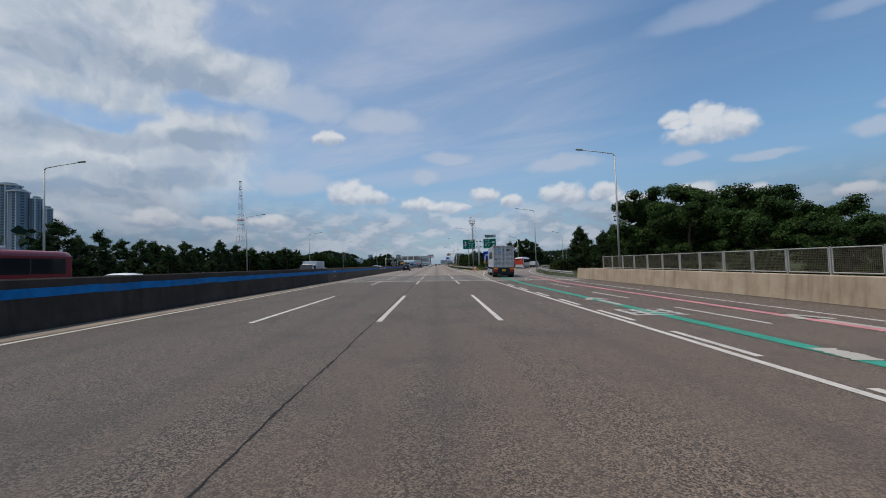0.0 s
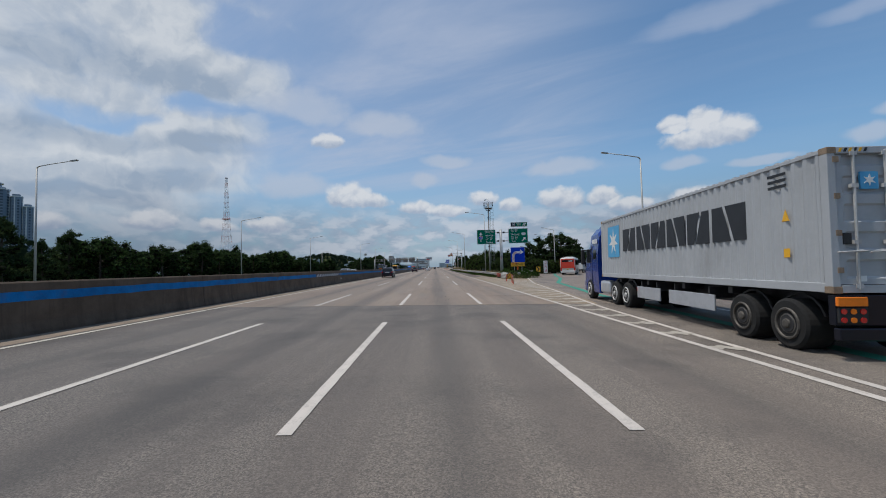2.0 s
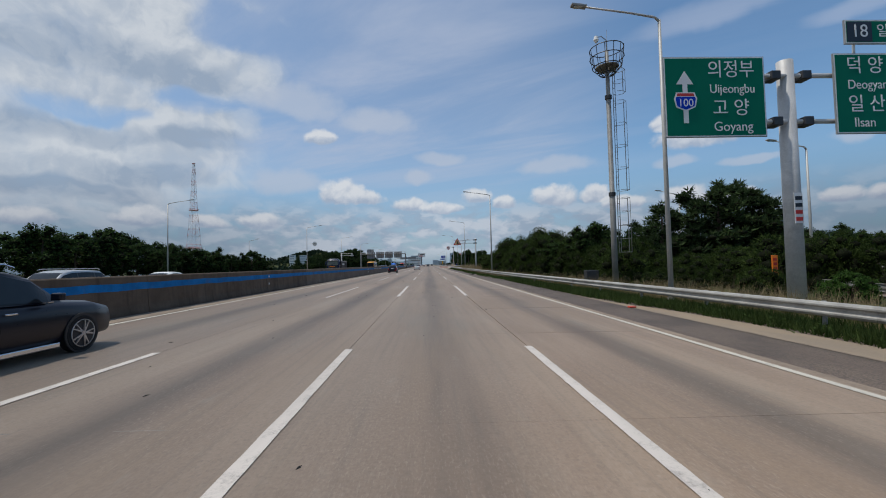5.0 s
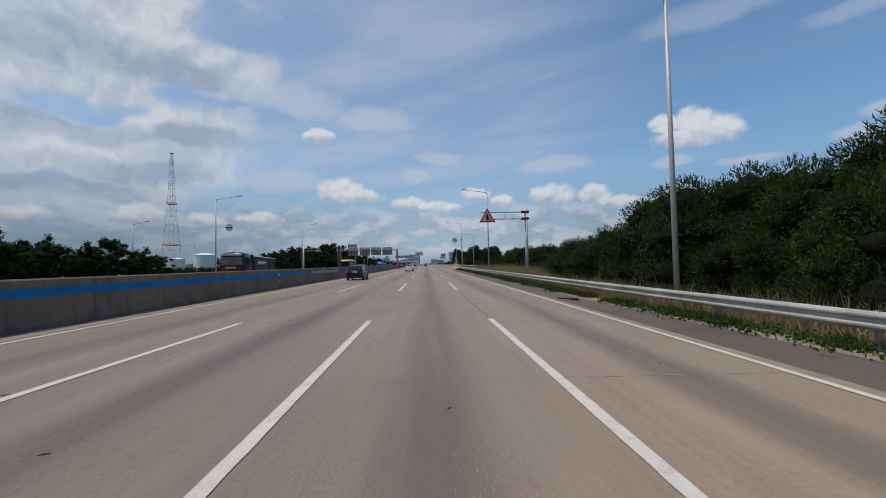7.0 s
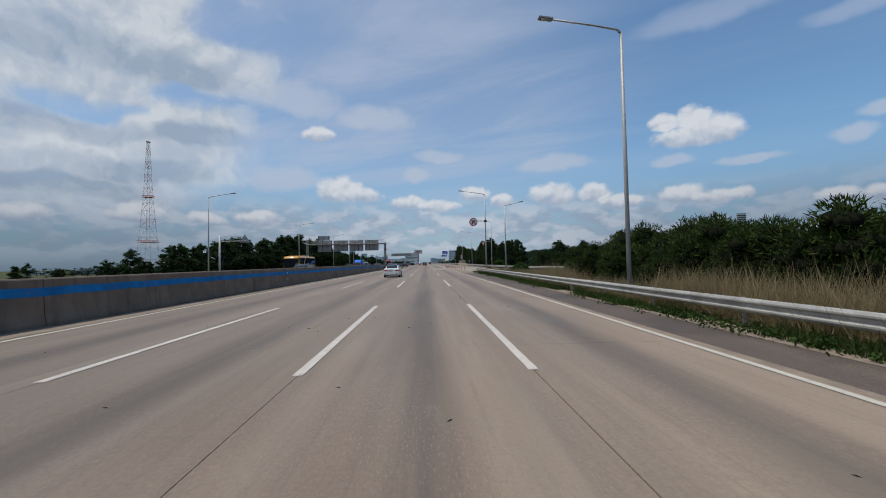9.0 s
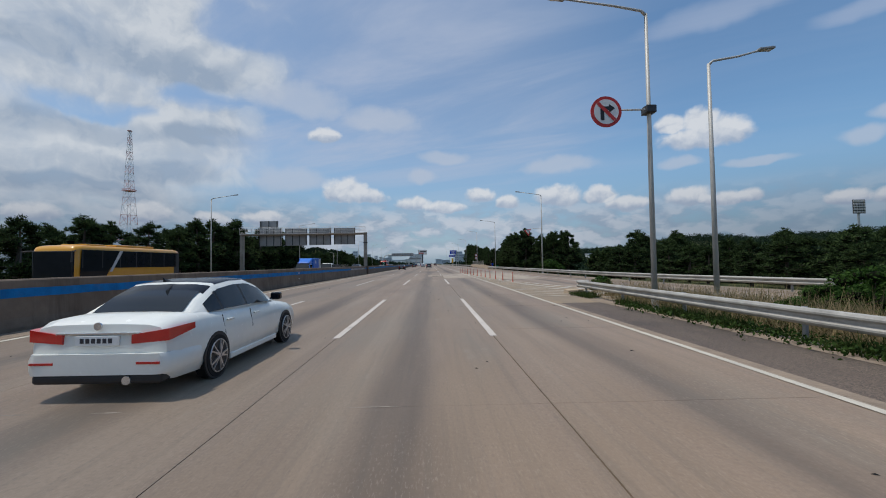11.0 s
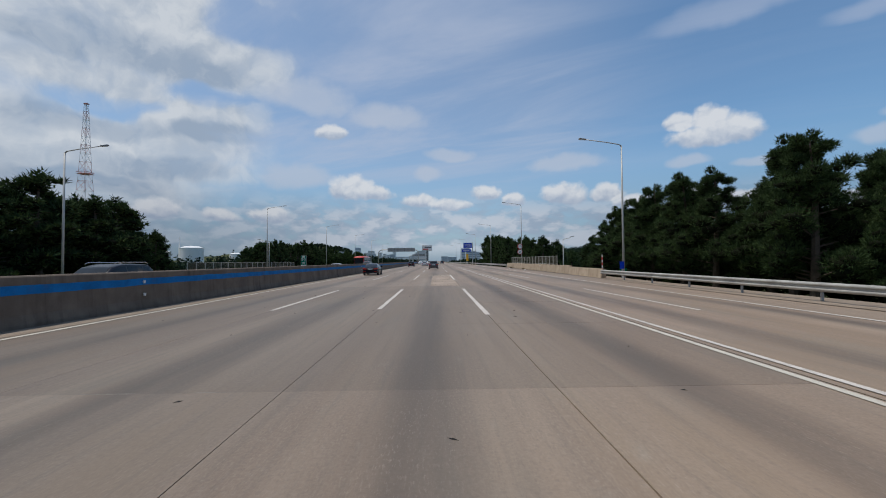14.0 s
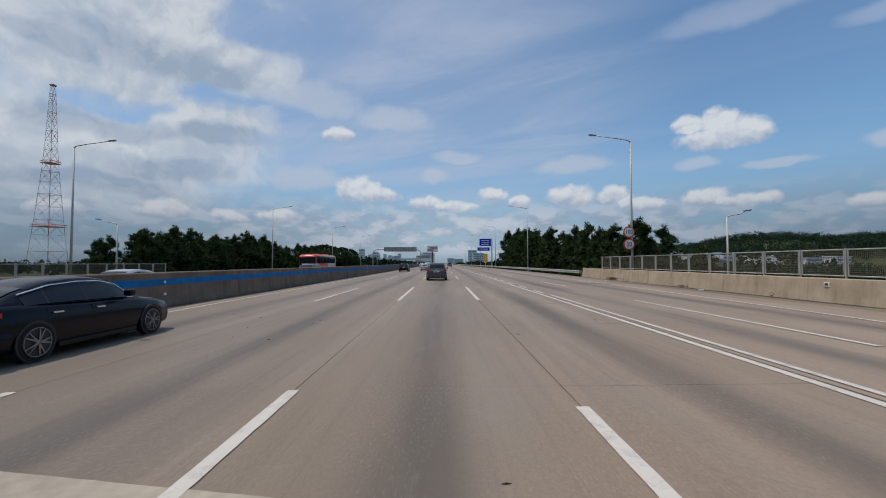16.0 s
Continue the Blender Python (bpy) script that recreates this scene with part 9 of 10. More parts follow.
def container_truck(m):
    rig = thing("semi_trailer", "semi-trailer chassis under a grey shipping container", "trailer", m=m)
    W, L, z0, z1 = 1.22, 12.19, 1.17, 3.77
    box_ = thing("shipping_container", "grey corrugated forty foot shipping container with dark block lettering", "container", m=m.copy())
    for s in (-1, 1):
        part("side_wall", corrugated(s * (W - 0.01), 0.18, L - 0.16, z0 + 0.16, z1 - 0.08, s), M_CONTAINER, box_, "ribbed grey steel side")
        part("bottom_rail", boxed(min(s * (W - 0.08), s * W), max(s * (W - 0.08), s * W), 0.1, L - 0.1, z0, z0 + 0.17, 0.01), M_CONTAINER, box_)
        part("top_rail", boxed(min(s * (W - 0.06), s * W), max(s * (W - 0.06), s * W), 0.1, L - 0.1, z1 - 0.09, z1 - 0.01, 0.01), M_CONTAINER, box_)
        for y in (0.0, L - 0.17):
            part("corner_post", boxed(min(s * (W - 0.14), s * W), max(s * (W - 0.14), s * W), y, y + 0.17, z0 + 0.11, z1 - 0.11, 0.01), M_CONTAINER, box_)
            for z in (z0 - 0.012, z1 - 0.12):
                part("corner_casting", boxed(min(s * (W - 0.162), s * (W + 0.004)), max(s * (W - 0.162), s * (W + 0.004)), y - 0.004, y + 0.178, z, z + 0.125, 0.012), M_RUST, box_, "worn corner casting")
    part("roof", boxed(-W + 0.05, W - 0.05, 0.1, L - 0.1, z1 - 0.05, z1 - 0.025), M_CONTAINER, box_)
    part("floor", boxed(-W + 0.05, W - 0.05, 0.1, L - 0.1, z0 + 0.03, z0 + 0.10), M_DARK_METAL, box_)
    part("front_wall", boxed(-W + 0.1, W - 0.1, L - 0.12, L - 0.08, z0 + 0.1, z1 - 0.1), M_CONTAINER, box_)
    bm = bmesh.new()
    for k in range(44):
        y = 0.35 + k * 0.27
        box(bm, -W + 0.02, W - 0.02, y, y + 0.10, z1 - 0.03, z1 + 0.012)
    part("ribbed_roof", bm, M_CONTAINER, box_)
    # door end
    head = part("door_header", boxed(-W + 0.16, W - 0.16, 0.0, 0.14, z1 - 0.12, z1, 0.01), M_CONTAINER, box_)
    for s in (-1, 1):
        for k in range(6):
            x = s * (0.60 + 0.085 * k)
            part("hazard_stripe", poly_plate([(x, z1 - 0.09), (x + 0.045, z1 - 0.09), (x + 0.075, z1 - 0.02), (x + 0.03, z1 - 0.02)], -0.004, 0.0), M_SIGN_YELLOW if k % 2 else M_BLACK, head)
    part("door_sill", boxed(-W + 0.16, W - 0.16, 0.0, 0.14, z0, z0 + 0.14, 0.01), M_CONTAINER, box_)
    for s in (-1, 1):
        bm = bmesh.new()
        zs = [(z0 + 0.15, 0)]
        for k in range(5):
            zc = z0 + 0.42 + k * 0.50
            zs += [(zc - 0.17, 0.0), (zc - 0.13, 0.036), (zc + 0.13, 0.036), (zc + 0.17, 0.0)]
        zs.append((z1 - 0.13, 0))
        xa, xb = (0.012, W - 0.15) if s > 0 else (-W + 0.15, -0.012)
        cols = []
        for z, d in zs:
            cols.append([bm.verts.new((x, 0.045 + dd, z)) for x, dd in ((xa, 0), (xa + 0.12, 0), (xa + 0.16, d), (xb - 0.16, d), (xb - 0.12, 0), (xb, 0))])
        for a, b in zip(cols, cols[1:]):
            for k in range(5):
                bm.faces.new((a[k], a[k + 1], b[k + 1], b[k]))
        door = part("door", bm, M_CONTAINER, box_, "ribbed steel container door")
        part("gasket", boxed(-0.012 if s < 0 else 0.0, 0.0 if s < 0 else 0.012, 0.03, 0.05, z0 + 0.15, z1 - 0.13), M_BLACK, door)
        for xr in (0.24, 0.78):
            x = s * xr
            part("lock_rod", tubed([(x, 0.0, z0 + 0.06), (x, 0.0, z1 - 0.06)], 0.024, 8), M_STEEL, door)
            for z in (z0 + 0.12, z0 + 0.9, z1 - 0.7, z1 - 0.12):
                part("rod_bracket", boxed(x - 0.06, x + 0.06, -0.02, 0.045, z - 0.035, z + 0.035), M_STEEL, door)
            part("lock_handle", tubed([(x, -0.02, z0 + 0.72), (x + 0.16, -0.035, z0 + 0.74), (x + 0.36 * s, -0.035, z0 + 0.72)], 0.015, 6), M_STEEL, door)
        for k in range(4):
            part("hinge", boxed(s * (W - 0.14) - 0.05, s * (W - 0.14) + 0.05, -0.012, 0.04, z0 + 0.35 + 0.66 * k, z0 + 0.45 + 0.66 * k), M_RUST, door)
    part("marking_panel", boxed(-0.66, -0.36, 0.012, 0.05, z1 - 0.76, z1 - 0.45), M_LOGO_BLUE, box_)
    part("marking_star", poly_plate([(-0.51 + r_ * math.sin(a), z1 - 0.60 + r_ * math.cos(a)) for r_, a in [((0.11 if k % 2 == 0 else 0.045), math.pi * k / 6) for k in range(12)]], 0.004, 0.011), M_SIGN_WHITE, box_)
    for k, w_ in enumerate((0.5, 0.34)):
        part("marking_bar", boxed(0.34, 0.34 + w_, 0.028, 0.044, z1 - 0.50 - 0.12 * k, z1 - 0.43 - 0.12 * k), M_LETTER, box_)
    part("label_plate", boxed(-0.98, -0.84, 0.03, 0.05, z0 + 0.86, z0 + 1.06), M_DARK_METAL, box_)
    part("label_plate", boxed(-0.78, -0.62, 0.03, 0.05, z0 + 0.20, z0 + 0.30), M_SIGN_WHITE, box_)
    part("label_plate", boxed(0.34, 0.52, 0.03, 0.05, z0 + 0.20, z0 + 0.30), M_SIGN_YELLOW, box_)
    # broad lettering on both sides as plain block shapes, and the square panel
    xs_ = W - 0.004
    for s in (-1, 1):
        def plate(pts, mat, name, dx=0.0):
            bm = bmesh.new()
            bm.faces.new([bm.verts.new((s * (xs_ + dx), y, z)) for y, z in pts])
            part(name, bm, mat, box_)
        y1_ = 11.3
        plate([(y1_, 2.05), (y1_, 3.40), (y1_ - 1.35, 3.40), (y1_ - 1.35, 2.05)], M_LOGO_BLUE, "side_panel")
        st = []
        for k in range(14):
            a = math.pi * k / 7
            r0 = 0.56 if k % 2 == 0 else 0.20
            st.append((y1_ - 0.675 - r0 * math.sin(a), 2.72 + r0 * 1.05 * math.cos(a)))
        plate(st, M_SIGN_WHITE, "side_star", 0.004)
        yb = 9.55
        for k, wd in enumerate((1.22, 1.08, 0.98, 1.08, 1.08, 1.30)):
            lean = 0.16 if k % 2 else -0.16
            mid = yb - wd * 0.5
            plate([(yb, 2.26), (yb, 3.14), (mid + 0.05 + lean, 3.14), (mid + 0.05 - lean, 2.26)], M_LETTER, "letter_block")
            plate([(mid - 0.05 - lean, 2.26), (mid - 0.05 + lean, 3.14), (yb - wd, 3.14), (yb - wd, 2.26)], M_LETTER, "letter_block")
            yb -= wd + 0.13
        plate([(1.10, 2.55), (0.90, 2.55), (1.0, 2.80)], M_SIGN_YELLOW, "warning_mark")
        plate([(1.08, 1.82), (0.92, 1.82), (0.92, 2.0), (1.08, 2.0)], M_SIGN_YELLOW, "warning_mark")
        for k in range(3):
            plate([(1.45, 3.25 + 0.12 * k), (1.45, 3.31 + 0.12 * k), (0.95, 3.31 + 0.12 * k), (0.95, 3.25 + 0.12 * k)], M_LETTER, "marking_bar")
    # trailer
    for s in (-1, 1):
        part("main_beam", boxed(min(s * 0.42, s * 0.54), max(s * 0.42, s * 0.54), 0.2, 11.6, 0.82, 1.15, 0.01), M_DARK_METAL, rig)
        for y in (1.05, 2.38):
            big_wheel(rig, s * 1.23, y, 0.50, 0.56, s, M_WHEEL)
            part("mudguard", tubed([(s * 0.95, y + 0.6 * math.cos(a), 0.5 + 0.6 * math.sin(a)) for a in np.linspace(0.3, 2.8, 8)], 0.03, 4), M_PLASTIC, rig)
        for y0, y1 in ((3.5, 5.9), (6.5, 8.3)):
            part("side_guard", boxed(min(s * 1.16, s * 1.20), max(s * 1.16, s * 1.20), y0, y1, 0.48, 0.90, 0.01), M_ALU, rig, "aluminium side guard")
            for y in (y0 + 0.3, y1 - 0.3):
                part("guard_bracket", boxed(min(s * 0.5, s * 1.16), max(s * 0.5, s * 1.16), y - 0.03, y + 0.03, 0.8, 1.1), M_DARK_METAL, rig)
        part("tail_lamp_panel", boxed(min(s * 0.70, s * 1.20), max(s * 0.70, s * 1.20), -0.06, 0.0, 0.94, 1.10, 0.01), M_AMBER, rig, "orange marker board")
        lp = part("tail_lamp_box", boxed(min(s * 0.68, s * 1.18), max(s * 0.68, s * 1.18), -0.04, 0.1, 0.64, 0.92, 0.02), M_PLASTIC, rig)
        for x in (0.78, 0.94, 1.10):
            for z in (0.70, 0.85):
                part("tail_light", disc(bmesh.new(), (s * x, -0.045, z), (0, 1, 0), 0.05, 0.02, 12), M_TAIL if x != 0.94 else M_AMBER, lp)
    part("rear_beam", boxed(-1.2, 1.2, 0.0, 0.14, 0.60, 1.13, 0.01), M_NAVY_CAR, rig)
    part("underrun_bar", boxed(-1.2, 1.2, -0.08, 0.06, 0.34, 0.56, 0.02), M_NAVY_CAR, rig)
    pl = part("number_plate", boxed(-0.20, 0.20, -0.06, 0.0, 0.72, 0.94), M_PLATE_Y, rig)
    for k in range(4):
        part("plate_bar", boxed(-0.15 + 0.085 * k, -0.09 + 0.085 * k, -0.066, -0.059, 0.76, 0.84), M_BAR, pl)
    for y in (3.0, 5.2, 7.6, 10.2):
        part("cross_member", boxed(-1.1, 1.1, y - 0.08, y + 0.08, 0.98, 1.14), M_DARK_METAL, rig)
    for y in (1.05, 2.38):
        part("axle", tubed([(-1.0, y, 0.5), (1.0, y, 0.5)], 0.09, 10), M_DARK_METAL, rig)
    part("landing_leg", boxed(-0.75, -0.6, 8.6, 8.8, 0.35, 1.1), M_DARK_METAL, rig)
    part("landing_leg", boxed(0.6, 0.75, 8.6, 8.8, 0.35, 1.1), M_DARK_METAL, rig)
    # tractor
    t = thing("truck_tractor", "dark blue high roof truck tractor coupled to the trailer", "truck", m=m.copy())
    y0 = 12.75
    sec = [[(x, y, z) for x, z in ((-1.2, 0.75), (-1.22, 1.4), (-1.22, 2.4), (-1.12, zt - 0.35), (-0.85, zt), (0.85, zt), (1.12, zt - 0.35), (1.22, 2.4), (1.22, 1.4), (1.2, 0.75))] for y, zt in ((y0, 3.45), (y0 + 0.25, 3.6), (y0 + 1.3, 3.55))]
    sec += [[(x * 0.985, y0 + 1.9 + (0.35 if z < 2.0 else 0.12 if z < 2.8 else -0.15), z) for x, z in ((-1.2, 0.75), (-1.2, 1.4), (-1.18, 2.3), (-1.0, 2.9), (-0.7, 3.1), (0.7, 3.1), (1.0, 2.9), (1.18, 2.3), (1.2, 1.4), (1.2, 0.75))]]
    part("cab", loft(sec), M_BLUE_CAB, t)
    for s in (-1, 1):
        part("door_window", boxed(min(s * 1.20, s * 1.232), max(s * 1.20, s * 1.232), y0 + 1.15, y0 + 1.85, 1.85, 2.55, 0.02), M_GLASS, t)
        part("sleeper_window", boxed(min(s * 1.20, s * 1.228), max(s * 1.20, s * 1.228), y0 + 0.25, y0 + 0.8, 2.0, 2.5, 0.02), M_GLASS, t)
        part("mirror", boxed(min(s * 1.30, s * 1.48), max(s * 1.30, s * 1.48), y0 + 1.9, y0 + 2.05, 1.75, 2.55, 0.04), M_PLASTIC, t)
        part("mirror_arm", tubed([(s * 1.2, y0 + 1.85, 2.5), (s * 1.38, y0 + 1.95, 2.52)], 0.03, 6), M_PLASTIC, t)
        part("door_trim", boxed(min(s * 1.215, s * 1.235), max(s * 1.215, s * 1.235), y0 + 0.95, y0 + 1.0, 0.8, 2.7), M_BLACK, t)
        for wy, hub in ((y0 + 1.35, M_STEEL), (10.55, M_STEEL), (9.3, M_STEEL)):
            big_wheel(t, s * 1.23, wy, 0.50, 0.32 if wy > 12 else 0.56, s, hub)
            part("mudguard", tubed([(s * 0.98, wy + 0.62 * math.cos(a), 0.52 + 0.6 * math.sin(a)) for a in np.linspace(0.2, 2.9, 8)], 0.05, 4), M_PLASTIC, t)
        part("fuel_tank", boxed(min(s * 0.62, s * 1.2), max(s * 0.62, s * 1.2), 11.35, 12.55, 0.40, 0.98, 0.10), M_ALU, t, "bright aluminium fuel tank")
        part("step_skirt", boxed(min(s * 1.0, s * 1.2), max(s * 1.0, s * 1.2), y0 - 0.1, y0 + 0.8, 0.35, 0.85, 0.05), M_BLUE_CAB, t)
        part("frame_beam", boxed(min(s * 0.38, s * 0.50), max(s * 0.38, s * 0.50), 8.4, y0 + 1.5, 0.70, 0.95), M_DARK_METAL, t)
    part("bumper", boxed(-1.2, 1.2, y0 + 1.9, y0 + 2.35, 0.35, 0.95, 0.08), M_BLUE_CAB, t)
    part("windscreen", boxed(-1.0, 1.0, y0 + 1.93, y0 + 2.06, 1.75, 2.6, 0.05), M_GLASS, t)
    part("roof_deflector", loft([[(-0.9, y0 + 0.1, 3.5), (0.9, y0 + 0.1, 3.5), (0.9, y0 + 0.1, 3.75), (-0.9, y0 + 0.1, 3.75)], [(-0.8, y0 + 1.3, 3.45), (0.8, y0 + 1.3, 3.45), (0.8, y0 + 1.3, 3.5), (-0.8, y0 + 1.3, 3.5)]]), M_BLUE_CAB, t)
    for k in range(4):
        part("number_bar", boxed(-1.228, -1.222, y0 + 0.12 + 0.2 * k, y0 + 0.27 + 0.2 * k, 2.78, 3.0), M_SIGN_WHITE, t)
    part("tail_light", boxed(-1.15, -0.75, 8.40, 8.46, 0.72, 0.84), M_TAIL, t)
    part("tail_light", boxed(0.75, 1.15, 8.40, 8.46, 0.72, 0.84), M_TAIL, t)
    part("fifth_wheel", tubed([(0, 9.9, 0.95), (0, 9.9, 1.14)], 0.5, 18), M_DARK_METAL, t)


truck_turn = -radians(4.4)
tx, ty = 6.74 + 1.22 * math.cos(truck_turn), 54.55
container_truck(Matrix.Translation((tx, ty, zr(tx, ty + 6) + 0.004)) @ Matrix.Rotation(math.atan(slope(60)), 4, "Y") @ Matrix.Rotation(truck_turn, 4, "Z"))


def bus(label, m, low, high, roofc, w=2.48, L=11.0, h=3.3, band=(1.75, 2.75), group="", rear_sign=False, wrap=0.42, glass_front=False):
    """A coach: rounded shell in two colours, glass band, wheels."""
    top = thing("bus", label, "bus", group, m)

    def ring(y, f, z0, z1):
        r = w / 2 * f
        half = [(r, z0), (r * 1.0, z0 + (z1 - z0) * 0.5), (r * 0.985, z1 - 0.22), (r * 0.93, z1 - 0.07), (r * 0.80, z1), (0.2, z1 + 0.02)]
        return [(x, y, z) for x, z in half] + [(-x, y, z) for x, z in half[::-1]]
    part("body", loft([ring(0.0, 0.93, 0.42, h - 0.16), (ring(0.12, 0.985, 0.36, h - 0.05)), ring(0.5, 1, 0.34, h), ring(L * 0.5, 1, 0.34, h), ring(L - 0.6, 1, 0.34, h), ring(L - 0.15, 0.97, 0.36, h - 0.08), ring(L, 0.88, 0.42, h - 0.3)]), low, top, smooth=True)
    for s in (-1, 1):
        x = s * w / 2
        part("upper_panel", boxed(min(x - 0.01, x + 0.012), max(x - 0.01, x + 0.012), 0.12, L * wrap, 0.95, h - 0.25, 0.003), high, top)
        part("window_band", boxed(min(x - 0.02, x + 0.018), max(x - 0.02, x + 0.018), 0.45, L - 0.5, band[0], band[1], 0.003), M_GLASS, top)
        for k in range(7):
            y = 0.5 + (L - 1.0) * k / 6
            part("window_post", boxed(min(x, x + s * 0.022), max(x, x + s * 0.022), y - 0.03, y + 0.03, band[0], band[1]), M_BLACK, top)
        for y in (2.9, L - 2.6):
            big_wheel(top, x + s * 0.012, y, 0.48, 0.3, s, M_STEEL)
        part("mirror", tubed([(x * 0.95, L - 0.1, h - 0.35), (x * 1.12, L + 0.35, h - 0.4), (x * 1.12, L + 0.4, h - 1.0)], 0.045, 6), M_PLASTIC, top)
        part("tail_light", boxed(min(s * 1.0, s * 1.2), max(s * 1.0, s * 1.2), -0.012, 0.05, 0.75, 1.35, 0.02), M_TAIL, top)
        part("headlight", boxed(min(s * 0.7, s * 1.05), max(s * 0.7, s * 1.05), L - 0.06, L + 0.02, 0.7, 0.95, 0.03), M_HEAD, top)
    if glass_front:
        for s in (-1, 1):
            x = s * w / 2
            bm = bmesh.new()
            bm.faces.new([bm.verts.new((x + s * 0.021, y, z)) for y, z in ((L - 0.30, 0.95), (L - 2.1, 0.95), (L - 3.3, band[1]), (L - 0.42, band[1]))])
            part("front_side_glass", bm, M_GLASS, top)
            bm = bmesh.new()
            bm.faces.new([bm.verts.new((x + s * 0.023, y, z)) for y, z in ((L - 2.5, 1.45), (L - 2.72, 1.45), (L - 3.62, band[1]), (L - 3.34, band[1]))])
            part("slanted_stripe", bm, M_STEEL, top)
            part("tail_panel", boxed(min(x, x + s * 0.02), max(x, x + s * 0.02), 0.10, 0.75, 0.6, band[1]), M_BLACK, top)
    part("roof_unit", boxed(-0.8, 0.8, L * 0.25, L * 0.62, h, h + 0.16, 0.05), roofc, top)
    part("roof_unit", boxed(-0.8, 0.8, L * 0.72, L * 0.86, h, h + 0.12, 0.05), roofc, top)
    part("windscreen", boxed(-w * 0.46, w * 0.46, L - 0.16, L + 0.03, 1.1, h - 0.34, 0.06), M_GLASS, top)
    part("rear_panel", boxed(-w * 0.455, w * 0.455, -0.03, 0.02, 1.15, h - 0.22, 0.04), high, top)
    part("rear_window", boxed(-w * 0.38, w * 0.38, -0.04, 0.0, 2.25, h - 0.42, 0.03), M_GLASS, top)
    part("rear_bumper", boxed(-w * 0.47, w * 0.47, -0.05, 0.1, 0.4, 0.75, 0.04), low, top)
    if rear_sign:
        lettering("letters", "3300", 0.34, M_SIGN_WHITE, top, 0.45, -0.046, h - 0.62)
    pl = part("number_plate", boxed(-0.2, 0.2, -0.05, -0.02, 0.9, 1.05), M_PLATE_Y, top)
    part("plate_bar", boxed(-0.14, 0.14, -0.055, -0.049, 0.94, 1.01), M_BAR, pl)
    return top


bus("white and red city coach leaving on the exit ramp", Matrix.Translation((22.6, 117.2, zr(22, 118))) @ Matrix.Rotation(-radians(23), 4, "Z"), M_BUS_WHITE, M_BUS_RED, M_BUS_WHITE, h=3.0, L=9.6, band=(1.65, 2.55), rear_sign=True, wrap=0.05)
bus("dark red coach with white roof units on the opposite carriageway", on_road(-19.1, 26.4, math.pi), M_MAROON, M_MAROON, M_BUS_WHITE, group="opposite traffic", h=2.62, band=(1.55, 2.25))
bus("yellow coach with dark glass on the opposite carriageway", on_road(-21.2, 269.4, math.pi), M_BUS_YELLOW, M_BUS_YELLOW, M_BUS_YELLOW, L=9.7, h=3.05, band=(1.70, 2.78), group="opposite traffic", glass_front=True)
bus("orange and white coach on the opposite carriageway", on_road(-19.0, 413.0, math.pi), M_BUS_RED, M_BUS_WHITE, M_BUS_RED, L=10.6, h=3.0, group="opposite traffic")


